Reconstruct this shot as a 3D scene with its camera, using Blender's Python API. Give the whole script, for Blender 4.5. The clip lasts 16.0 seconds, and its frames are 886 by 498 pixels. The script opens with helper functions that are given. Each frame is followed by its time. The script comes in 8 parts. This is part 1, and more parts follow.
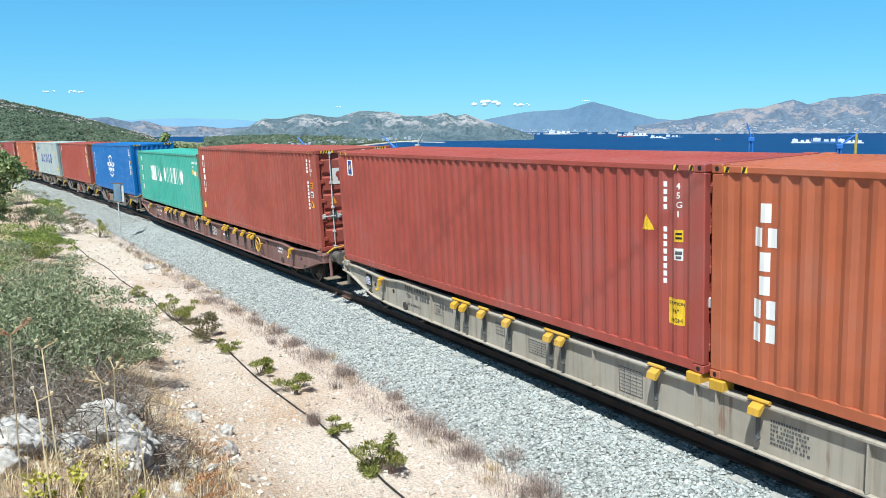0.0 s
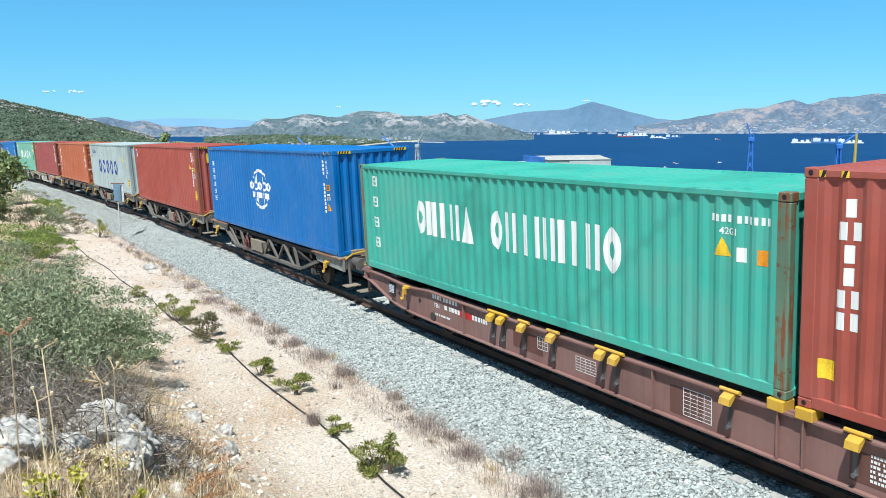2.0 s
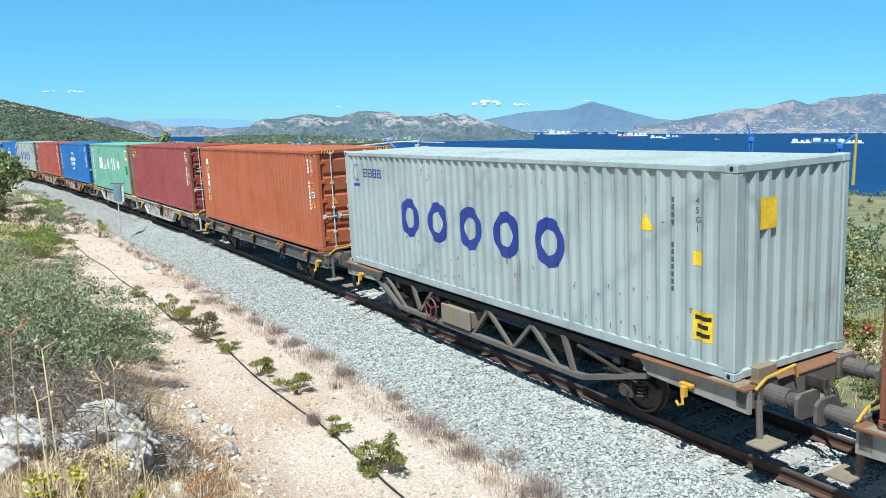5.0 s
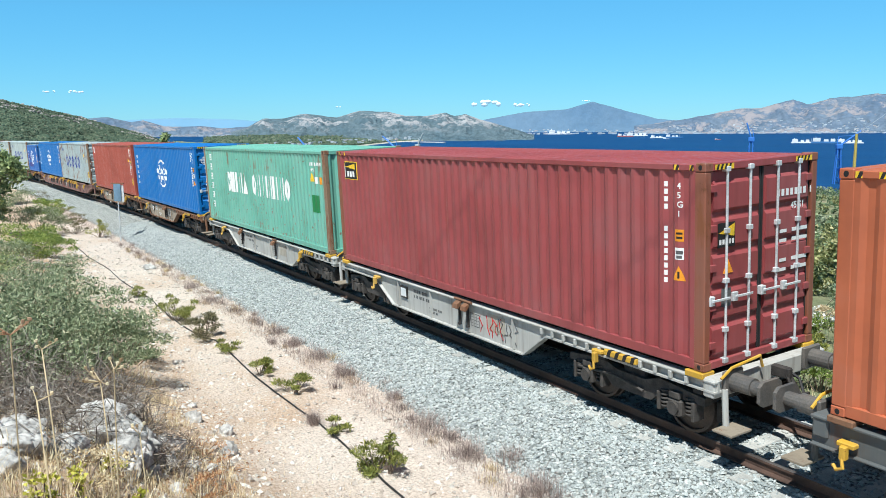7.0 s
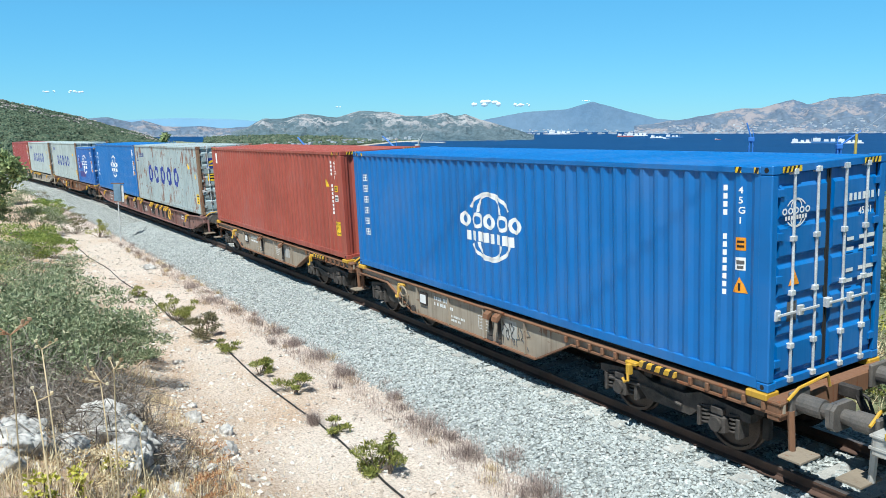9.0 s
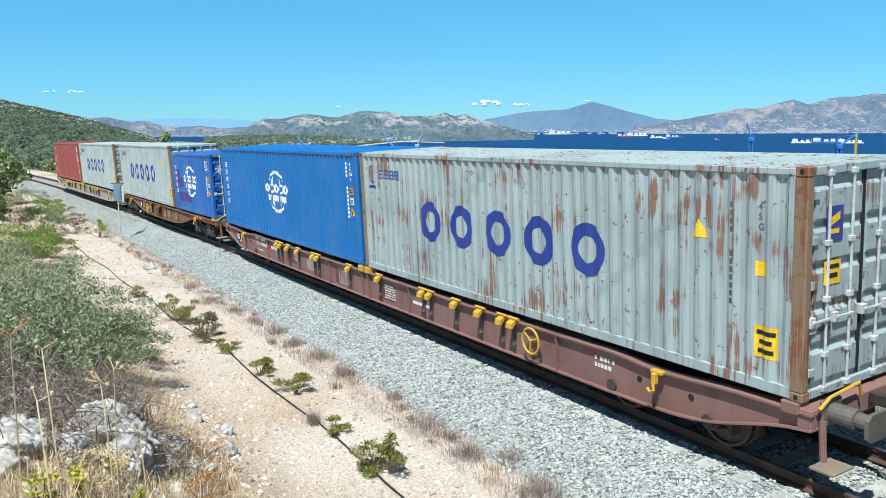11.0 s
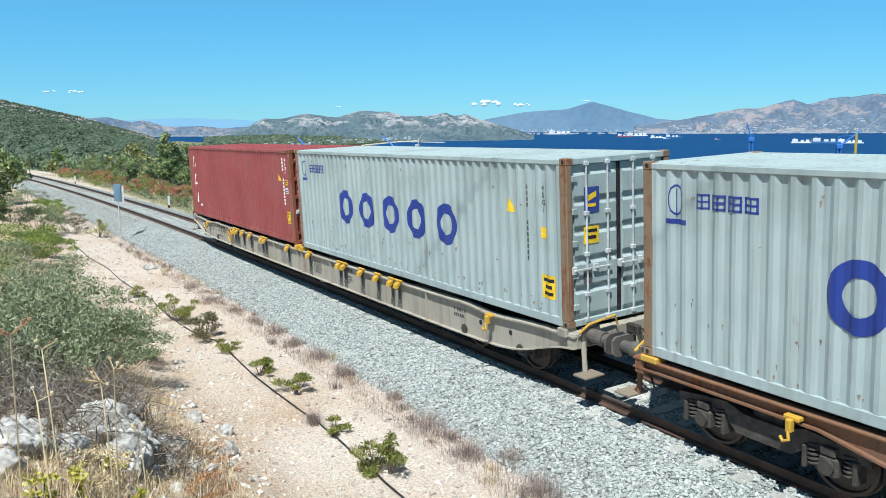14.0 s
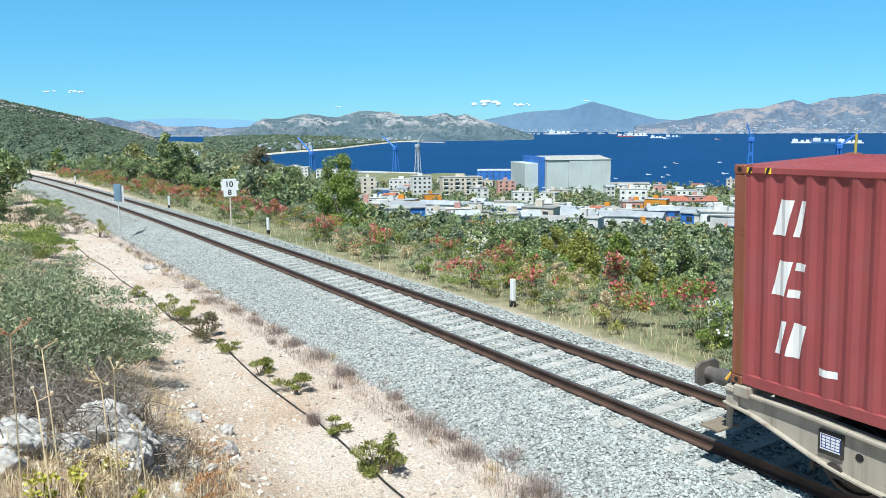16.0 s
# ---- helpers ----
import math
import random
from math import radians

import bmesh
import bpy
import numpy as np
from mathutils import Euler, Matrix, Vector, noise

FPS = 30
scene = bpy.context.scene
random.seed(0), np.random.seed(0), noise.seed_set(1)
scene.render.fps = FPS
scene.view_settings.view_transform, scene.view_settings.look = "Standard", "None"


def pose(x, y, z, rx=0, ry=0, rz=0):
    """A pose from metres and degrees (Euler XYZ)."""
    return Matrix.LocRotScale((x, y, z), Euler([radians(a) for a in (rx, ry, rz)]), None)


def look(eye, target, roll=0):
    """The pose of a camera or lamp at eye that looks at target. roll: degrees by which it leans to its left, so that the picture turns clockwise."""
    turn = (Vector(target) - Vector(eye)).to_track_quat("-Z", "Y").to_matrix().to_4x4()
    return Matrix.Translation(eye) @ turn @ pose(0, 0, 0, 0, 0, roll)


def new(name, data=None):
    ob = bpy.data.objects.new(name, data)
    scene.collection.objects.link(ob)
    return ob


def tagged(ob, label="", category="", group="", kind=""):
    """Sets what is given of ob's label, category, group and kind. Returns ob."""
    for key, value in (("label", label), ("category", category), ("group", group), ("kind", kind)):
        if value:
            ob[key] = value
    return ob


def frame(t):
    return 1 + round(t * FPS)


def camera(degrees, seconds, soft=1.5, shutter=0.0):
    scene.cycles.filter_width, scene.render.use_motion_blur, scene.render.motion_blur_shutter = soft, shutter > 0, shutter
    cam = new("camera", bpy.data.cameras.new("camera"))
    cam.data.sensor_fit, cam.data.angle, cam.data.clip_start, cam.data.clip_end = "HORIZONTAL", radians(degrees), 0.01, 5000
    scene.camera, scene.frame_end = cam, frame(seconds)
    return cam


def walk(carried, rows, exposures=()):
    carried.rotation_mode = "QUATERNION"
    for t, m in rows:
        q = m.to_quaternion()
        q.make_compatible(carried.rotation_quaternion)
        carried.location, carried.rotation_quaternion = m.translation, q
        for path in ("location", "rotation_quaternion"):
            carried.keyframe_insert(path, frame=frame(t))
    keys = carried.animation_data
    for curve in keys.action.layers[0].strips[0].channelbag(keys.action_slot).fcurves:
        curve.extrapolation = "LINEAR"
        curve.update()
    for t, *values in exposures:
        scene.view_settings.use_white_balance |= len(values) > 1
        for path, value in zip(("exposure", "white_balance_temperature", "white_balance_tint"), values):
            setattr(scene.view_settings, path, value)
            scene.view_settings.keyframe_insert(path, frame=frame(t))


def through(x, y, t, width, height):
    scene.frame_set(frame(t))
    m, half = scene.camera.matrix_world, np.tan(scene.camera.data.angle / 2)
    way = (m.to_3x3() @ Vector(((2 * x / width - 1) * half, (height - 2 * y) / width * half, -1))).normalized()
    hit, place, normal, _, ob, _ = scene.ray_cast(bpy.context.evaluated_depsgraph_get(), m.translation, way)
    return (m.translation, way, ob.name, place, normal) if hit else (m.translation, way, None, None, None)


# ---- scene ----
# ---------------------------------------------------------------- camera
cam = camera(59.15, 16.0, soft=0.6)
EYE = Vector((0.0, 0.0, 4.41))
VIEW = Vector((-0.85315509, 0.49914611, -0.15159006))
walk(cam, [(0.0, look(EYE, EYE + VIEW * 10, -0.325)), (16.0, look(EYE, EYE + VIEW * 10, -0.325))],
     exposures=[(0.0, 0.40, 6370, 5), (7.0, 0.385, 6370, 5), (9.0, 0.36, 6370, 5), (12.5, 0.34, 6370, 5), (14.5, 0.30, 6370, 5), (15.5, 0.36, 6370, 5), (16.0, 0.385, 6370, 5)])

# ---------------------------------------------------------------- light
SUN_TO = Vector((0.31, -0.385, 0.87)).normalized()
world = bpy.data.worlds.new("sky")
scene.world = world
world.use_nodes = True
wn = world.node_tree
sky = wn.nodes.new("ShaderNodeTexSky")
sky.sky_type = "NISHITA"
sky.sun_disc = False
sky.sun_elevation = math.asin(SUN_TO.z)
sky.sun_rotation = math.atan2(SUN_TO.x, SUN_TO.y)
sky.altitude = 60
sky.air_density, sky.dust_density, sky.ozone_density = 1.0, 0.0, 4.0
wn.nodes["Background"].inputs["Strength"].default_value = 0.088
# pale haze gathers where the sky is bright, low down; it clears towards the zenith
lum = wn.nodes.new("ShaderNodeRGBToBW")
low_sky = wn.nodes.new("ShaderNodeMapRange")
low_sky.inputs[1].default_value, low_sky.inputs[2].default_value = 1.5, 4.4
wn.links.new(sky.outputs[0], lum.inputs[0])
wn.links.new(lum.outputs[0], low_sky.inputs[0])
cast = wn.nodes.new("ShaderNodeMix")
cast.data_type = "RGBA"
cast.inputs[6].default_value = (0.56, 0.55, 0.47, 1)
cast.inputs[7].default_value = (0.57, 0.94, 1.12, 1)
wn.links.new(low_sky.outputs[0], cast.inputs[0])
tint = wn.nodes.new("ShaderNodeMix")
tint.data_type, tint.blend_type = "RGBA", "MULTIPLY"
tint.inputs[0].default_value = 1.0
wn.links.new(sky.outputs[0], tint.inputs[6])
wn.links.new(cast.outputs[2], tint.inputs[7])
amount = wn.nodes.new("ShaderNodeMath")
amount.operation = "MULTIPLY"
amount.inputs[1].default_value = 0.42
wn.links.new(low_sky.outputs[0], amount.inputs[0])
haze = wn.nodes.new("ShaderNodeMix")
haze.data_type = "RGBA"
haze.inputs[7].default_value = (0.75, 5.0, 9.3, 1)
wn.links.new(amount.outputs[0], haze.inputs[0])
wn.links.new(tint.outputs[2], haze.inputs[6])
wn.links.new(haze.outputs[2], wn.nodes["Background"].inputs["Color"])
sun_lamp = bpy.data.lights.new("sun", "SUN")
sun_lamp.energy, sun_lamp.angle, sun_lamp.color = 5.0, radians(0.53), (1.0, 0.995, 0.98)
sun = new("sun", sun_lamp)
sun.matrix_world = look((0, 0, 60), Vector((0, 0, 60)) - SUN_TO)

# ---------------------------------------------------------------- the track's line
K0, K1, Y0, CANT, GRADE = -0.0010178, -2.0124e-06, 9.659, 2.515, 0.00732
_S = np.linspace(-420, 90, 2041)
_TH = np.where(_S < 0, K0 * _S + K1 * _S * _S / 2, K0 * _S)
_ds = _S[1] - _S[0]
_X = np.concatenate([[0], np.cumsum((np.cos(_TH[1:]) + np.cos(_TH[:-1])) / 2 * _ds)])
_Y = np.concatenate([[0], np.cumsum((np.sin(_TH[1:]) + np.sin(_TH[:-1])) / 2 * _ds)])
_X -= np.interp(0, _S, _X)
_Y += Y0 - np.interp(0, _S, _Y)


def on_track(s):
    """Centre of the line at s metres along it, and its heading."""
    return float(np.interp(s, _S, _X)), float(np.interp(s, _S, _Y)), float(np.interp(s, _S, _TH))


def track_pose(s, off=0.0, z=0.0, cant=True):
    x, y, th = on_track(s)
    m = Matrix.Translation((x, y, GRADE * s)) @ Matrix.Rotation(th, 4, "Z") @ Matrix.Rotation(-math.atan(GRADE), 4, "Y")
    if cant:
        m = m @ Matrix.Rotation(radians(CANT), 4, "X")
    return m @ Matrix.Translation((0, off, z))


def beside(s, d, z):
    """World place d metres across from the line, z above the rail's height there, upright."""
    x, y, th = on_track(s)
    return Vector((x - d * math.sin(th), y + d * math.cos(th), z + GRADE * s))


def rode(t):
    return 13.9224 * (t - 8) + 0.01463 * (t - 8) ** 2


def vehicle_pose(s, half):
    """Pose of a vehicle whose two pivots stand half metres before and behind s."""
    a, b = on_track(s + half), on_track(s - half)
    p = Vector(((a[0] + b[0]) / 2, (a[1] + b[1]) / 2, GRADE * s))
    th = math.atan2(a[1] - b[1], a[0] - b[0])
    return Matrix.Translation(p) @ Matrix.Rotation(th, 4, "Z") @ Matrix.Rotation(-math.atan(GRADE), 4, "Y") @ Matrix.Rotation(radians(CANT), 4, "X")


# ---------------------------------------------------------------- mesh building
class Shape:
    """Collects vertices and faces of one mesh."""

    def __init__(self):
        self.v, self.f = [], []

    def add(self, verts, faces):
        n = len(self.v)
        self.v.extend(tuple(p) for p in verts)
        self.f.extend(tuple(i + n for i in f) for f in faces)
        return self

    def box(self, x0, x1, y0, y1, z0, z1, c=0.0):
        if c <= 0:
            return self.add([(x0, y0, z0), (x1, y0, z0), (x1, y1, z0), (x0, y1, z0), (x0, y0, z1), (x1, y0, z1), (x1, y1, z1), (x0, y1, z1)],
                            [(3, 2, 1, 0), (4, 5, 6, 7), (0, 1, 5, 4), (1, 2, 6, 5), (2, 3, 7, 6), (3, 0, 4, 7)])
        c = min(c, (x1 - x0) * .45, (y1 - y0) * .45, (z1 - z0) * .45)
        cx, cy, cz, hx, hy, hz = (x0 + x1) / 2, (y0 + y1) / 2, (z0 + z1) / 2, (x1 - x0) / 2, (y1 - y0) / 2, (z1 - z0) / 2
        vs, ix = [], {}
        for sx in (-1, 1):
            for sy in (-1, 1):
                for sz in (-1, 1):
                    for k in range(3):
                        d = [c, c, c]
                        d[k] = 0
                        ix[sx, sy, sz, k] = len(vs)
                        vs.append((cx + sx * (hx - d[0]), cy + sy * (hy - d[1]), cz + sz * (hz - d[2])))
        fs = []

        def put(loop, out):
            a, b, d = (Vector(vs[i]) for i in loop[:3])
            fs.append(tuple(loop) if (b - a).cross(d - a).dot(Vector(out)) > 0 else tuple(reversed(loop)))
        for k in range(3):
            i, j = (k + 1) % 3, (k + 2) % 3
            for s in (-1, 1):
                loop = []
                for a, b in ((-1, -1), (1, -1), (1, 1), (-1, 1)):
                    t = [0, 0, 0]
                    t[k], t[i], t[j] = s, a, b
                    loop.append(ix[(*t, k)])
                out = [0, 0, 0]
                out[k] = s
                put(loop, out)
            for a in (-1, 1):
                for b in (-1, 1):
                    t, u = [0, 0, 0], [0, 0, 0]
                    t[k], u[k] = -1, 1
                    t[i] = u[i] = a
                    t[j] = u[j] = b
                    out = [0, 0, 0]
                    out[i], out[j] = a, b
                    put([ix[(*t, i)], ix[(*u, i)], ix[(*u, j)], ix[(*t, j)]], out)
        for sx in (-1, 1):
            for sy in (-1, 1):
                for sz in (-1, 1):
                    put([ix[sx, sy, sz, 0], ix[sx, sy, sz, 1], ix[sx, sy, sz, 2]], (sx, sy, sz))
        return self.add(vs, fs)

    def prism(self, poly, y0, y1, axis="y"):
        """A polygon of (a, b) pushed from y0 to y1: axis y gives (a, y, b), axis x (x, a, b), axis z (a, b, z)."""
        def at(a, b, w):
            return (a, w, b) if axis == "y" else (w, a, b) if axis == "x" else (a, b, w)
        n = len(poly)
        area = sum(poly[i][0] * poly[(i + 1) % n][1] - poly[(i + 1) % n][0] * poly[i][1] for i in range(n))
        if (area > 0) == (axis == "y"):
            poly = list(reversed(poly))
        vs = [at(a, b, y0) for a, b in poly] + [at(a, b, y1) for a, b in poly]
        fs = [tuple(range(n - 1, -1, -1)), tuple(range(n, 2 * n))] + [(i, (i + 1) % n, n + (i + 1) % n, n + i) for i in range(n)]
        return self.add(vs, fs)

    def rod(self, p, q, r, n=8, r2=None, caps=True):
        p, q = Vector(p), Vector(q)
        w = (q - p).normalized()
        u = w.orthogonal().normalized()
        v = w.cross(u)
        r2 = r if r2 is None else r2
        vs = [p + (u * math.cos(a) + v * math.sin(a)) * r for a in (2 * math.pi * i / n for i in range(n))]
        vs += [q + (u * math.cos(a) + v * math.sin(a)) * r2 for a in (2 * math.pi * i / n for i in range(n))]
        fs = [(i, (i + 1) % n, n + (i + 1) % n, n + i) for i in range(n)]
        if caps:
            fs += [tuple(range(n - 1, -1, -1)), tuple(range(n, 2 * n))]
        return self.add(vs, fs)

    def tube(self, pts, r, n=6):
        P = [Vector(p) for p in pts]
        vs, fs = [], []
        ref = None
        for i, p in enumerate(P):
            w = (P[min(i + 1, len(P) - 1)] - P[max(i - 1, 0)]).normalized()
            u = w.orthogonal().normalized() if ref is None else (ref - w * ref.dot(w)).normalized()
            ref = u
            v = w.cross(u)
            vs += [p + (u * math.cos(a) + v * math.sin(a)) * r for a in (math.tau * k / n for k in range(n))]
        for i in range(len(P) - 1):
            fs += [(i * n + k, i * n + (k + 1) % n, (i + 1) * n + (k + 1) % n, (i + 1) * n + k) for k in range(n)]
        fs += [tuple(range(n - 1, -1, -1)), tuple(range(len(vs) - n, len(vs)))]
        return self.add(vs, fs)

    def ring(self, c, axis, R, r, n=20, m=6):
        c, w = Vector(c), Vector(axis).normalized()
        u = w.orthogonal().normalized()
        v = w.cross(u)
        vs, fs = [], []
        for i in range(n):
            a = 2 * math.pi * i / n
            o = u * math.cos(a) + v * math.sin(a)
            for j in range(m):
                b = 2 * math.pi * j / m
                vs.append(c + o * (R + r * math.cos(b)) + w * (r * math.sin(b)))
        for i in range(n):
            for j in range(m):
                i2, j2 = (i + 1) % n, (j + 1) % m
                fs.append((i * m + j, i2 * m + j, i2 * m + j2, i * m + j2))
        return self.add(vs, fs)

    def lathe(self, prof, axis="y", n=24):
        """prof: (radius, along) turned about the axis through the origin."""
        vs, fs = [], []
        for r, w in prof:
            for i in range(n):
                a = 2 * math.pi * i / n
                p = (r * math.cos(a), r * math.sin(a))
                vs.append((p[0], w, p[1]) if axis == "y" else (w, p[0], p[1]) if axis == "x" else (p[0], p[1], w))
        for k in range(len(prof) - 1):
            for i in range(n):
                j = (i + 1) % n
                fs.append((k * n + i, k * n + j, (k + 1) * n + j, (k + 1) * n + i))
        fs.append(tuple(range(n)))
        fs.append(tuple(range((len(prof) - 1) * n + n - 1, (len(prof) - 1) * n - 1, -1)))
        return self.add(vs, fs)

    def moved(self, m):
        self.v = [tuple(m @ Vector(p)) for p in self.v]
        return self

    def mesh(self, name, material, smooth=False):
        me = bpy.data.meshes.new(name)
        me.from_pydata(self.v, [], self.f)
        if material:
            me.materials.append(material)
        if smooth:
            me.polygons.foreach_set("use_smooth", [True] * len(me.polygons))
        me.update()
        return me


def part(name, shape, material, parent, label="", smooth=False, kind=""):
    """One mesh object under a thing or part. shape: a Shape or a mesh."""
    me = shape if isinstance(shape, bpy.types.Mesh) else shape.mesh(name, material, smooth)
    ob = new(name, me)
    ob.parent = parent
    return tagged(ob, label, kind=kind)


def thing(name, label, category, group="", m=None, kind="", mesh=None):
    ob = new(name, mesh)
    if m is not None:
        ob.matrix_world = m
    return tagged(ob, label, category, group, kind)


def np_mesh(name, verts, faces, material, smooth=False):
    me = bpy.data.meshes.new(name)
    me.from_pydata(np.asarray(verts).tolist(), [], np.asarray(faces).tolist())
    me.materials.append(material)
    if smooth:
        me.polygons.foreach_set("use_smooth", [True] * len(me.polygons))
    me.update()
    return me


# ---------------------------------------------------------------- materials
def ramp(nt, fac, stops):
    r = nt.nodes.new("ShaderNodeValToRGB")
    e = r.color_ramp.elements
    while len(e) < len(stops):
        e.new(0.5)
    for el, (p, c) in zip(e, stops):
        el.position, el.color = p, (*c, 1) if len(c) == 3 else c
    nt.links.new(fac, r.inputs[0])
    return r.outputs[0]


def noise_of(nt, vec, scale, detail=6.0, rough=0.6):
    n = nt.nodes.new("ShaderNodeTexNoise")
    n.inputs["Scale"].default_value, n.inputs["Detail"].default_value, n.inputs["Roughness"].default_value = scale, detail, rough
    nt.links.new(vec, n.inputs["Vector"])
    return n.outputs["Fac"]


def blend(nt, fac, a, b, mode="MIX"):
    m = nt.nodes.new("ShaderNodeMix")
    m.data_type, m.blend_type = "RGBA", mode
    for sock, val in ((m.inputs[0], fac), (m.inputs[6], a), (m.inputs[7], b)):
        if isinstance(val, bpy.types.NodeSocket):
            nt.links.new(val, sock)
        elif isinstance(val, (int, float)):
            sock.default_value = val
        else:
            sock.default_value = (*val, 1)
    return m.outputs[2]


def coords(nt, stretch=(1, 1, 1), kind="Object"):
    t = nt.nodes.new("ShaderNodeTexCoord")
    m = nt.nodes.new("ShaderNodeMapping")
    m.inputs["Scale"].default_value = stretch
    nt.links.new(t.outputs[kind], m.inputs[0])
    return m.outputs[0]


def base(name, rough=0.6, metal=0.0):
    m = bpy.data.materials.new(name)
    m.use_nodes = True
    b = m.node_tree.nodes["Principled BSDF"]
    b.inputs["Roughness"].default_value, b.inputs["Metallic"].default_value = rough, metal
    return m, m.node_tree, b


def bump(nt, b, height, strength, dist=0.02):
    n = nt.nodes.new("ShaderNodeBump")
    n.inputs["Strength"].default_value, n.inputs["Distance"].default_value = strength, dist
    nt.links.new(height, n.inputs["Height"])
    nt.links.new(n.outputs[0], b.inputs["Normal"])


def vary(c, k):
    return tuple(max(0.0, min(1.0, x * k)) for x in c)


def plain(name, c, rough=0.6, metal=0.0, scale=3.0, spread=0.25, fine=40.0, relief=0.15, dist=0.01, rand=0.0, c2=None):
    """A surface of one colour with patches, grain and relief."""
    m, nt, b = base(name, rough, metal)
    v = coords(nt)
    col = ramp(nt, noise_of(nt, v, scale), [(0.3, vary(c, 1 - spread)), (0.7, c2 or vary(c, 1 + spread))])
    grain = noise_of(nt, v, fine, 3.0)
    col = blend(nt, 0.5, col, ramp(nt, grain, [(0.3, (0.62,) * 3), (0.7, (1.35,) * 3)]), "MULTIPLY")
    if rand:
        oi = nt.nodes.new("ShaderNodeObjectInfo")
        col = blend(nt, 1.0, col, ramp(nt, oi.outputs["Random"], [(0, (1 - rand,) * 3), (1, (1 + rand,) * 3)]), "MULTIPLY")
    nt.links.new(col, b.inputs["Base Color"])
    bump(nt, b, grain, relief, dist)
    return m


def islands(name, stops, rough=0.8, scale=6.0, gloss=0.3, through=0.0):
    """For joined pieces: each island takes a colour of its own."""
    m, nt, b = base(name, rough)
    g = nt.nodes.new("ShaderNodeNewGeometry")
    col = ramp(nt, g.outputs["Random Per Island"], stops)
    col = blend(nt, 0.6, col, ramp(nt, noise_of(nt, coords(nt), scale, 4.0), [(0.3, (0.6,) * 3), (0.75, (1.35,) * 3)]), "MULTIPLY")
    nt.links.new(col, b.inputs["Base Color"])
    b.inputs["Specular IOR Level"].default_value = gloss
    if through:
        tr = nt.nodes.new("ShaderNodeBsdfTranslucent")
        mx = nt.nodes.new("ShaderNodeMixShader")
        mx.inputs[0].default_value = through
        nt.links.new(col, tr.inputs[0])
        nt.links.new(b.outputs[0], mx.inputs[1])
        nt.links.new(tr.outputs[0], mx.inputs[2])
        nt.links.new(mx.outputs[0], nt.nodes["Material Output"].inputs[0])
    return m


RUST = (0.16, 0.055, 0.022)


def paint(name, c, fade=0.2, rust=0.05, rough=0.42, dirt=0.25, seed=0.0):
    """Weathered paint on steel: faded patches, streaks that run down, chips of rust, dust low down the noise."""
    m, nt, b = base(name, rough)
    v = coords(nt)
    off = nt.nodes.new("ShaderNodeVectorMath")
    off.operation = "ADD"
    oi = nt.nodes.new("ShaderNodeObjectInfo")
    off.inputs[1].default_value = (seed, seed * 1.7, seed * .6)
    nt.links.new(v, off.inputs[0])
    v = off.outputs[0]
    ms = nt.nodes.new("ShaderNodeMapping")
    ms.inputs["Scale"].default_value = (6.0, 6.0, 0.35) if rust < 0.15 else (13.0, 13.0, 0.5)
    nt.links.new(v, ms.inputs[0])
    pale = tuple(x + (sum(c) / 3 * 1.25 + 0.03 - x) * 0.35 for x in c)
    col = ramp(nt, noise_of(nt, v, 0.7, 5), [(0.32, vary(c, 1 - fade)), (0.5, c), (0.72, tuple(x + (p - x) * min(1, fade * 2.2) for x, p in zip(c, pale)))])
    streak = noise_of(nt, ms.outputs[0], 1.0, 5, 0.65)
    col = blend(nt, ramp(nt, streak, [(0.5, (0, 0, 0)), (0.78, (dirt,) * 3)]), col, (0.12, 0.085, 0.06))
    spots = noise_of(nt, v, 6.0, 8, 0.72)
    edge = 0.74 - rust * 0.55
    col = blend(nt, ramp(nt, spots, [(edge, (0, 0, 0)), (edge + 0.035, (0.85,) * 3)]), col, RUST)
    runs = nt.nodes.new("ShaderNodeMath")
    runs.operation = "MULTIPLY"
    nt.links.new(streak, runs.inputs[0])
    nt.links.new(noise_of(nt, v, 1.3, 3), runs.inputs[1])
    e2 = 0.43 - rust * 0.5
    col = blend(nt, ramp(nt, runs.outputs[0], [(e2, (0, 0, 0)), (e2 + 0.05, (min(1, rust * 3.2),) * 3)]), col, vary(RUST, 1.25))
    nt.links.new(col, b.inputs["Base Color"])
    rr = ramp(nt, streak, [(0.35, (rough - .08,) * 3), (0.7, (min(1, rough + 0.3),) * 3)])
    nt.links.new(rr, b.inputs["Roughness"])
    bump(nt, b, noise_of(nt, v, 5.0, 4), 0.12, 0.02)
    return m


M = {}
M["red"] = paint("red_container_paint", (0.36, 0.069, 0.051), rust=0.04, seed=1)
M["red_clean"] = paint("brick_red_container_paint", (0.35, 0.075, 0.053), rust=0.02, seed=2)
M["maroon"] = paint("maroon_container_paint", (0.298, 0.060, 0.062), rust=0.05, seed=3)
M["orange"] = paint("orange_brown_container_paint", (0.435, 0.118, 0.053), rust=0.04, seed=4)
M["blue"] = paint("blue_container_paint", (0.001, 0.142, 0.43), rust=0.015, fade=0.12, dirt=0.15, seed=5)
M["blue_old"] = paint("scuffed_blue_container_paint", (0.012, 0.125, 0.42), rust=0.06, seed=6)
M["green"] = paint("green_container_paint", (0.050, 0.385, 0.300), rust=0.03, seed=7)
M["green_old"] = paint("rusty_green_container_paint", (0.15, 0.42, 0.325), rust=0.20, seed=8)
M["grey"] = paint("pale_grey_container_paint", (0.375, 0.455, 0.455), rust=0.10, dirt=0.4, seed=9)
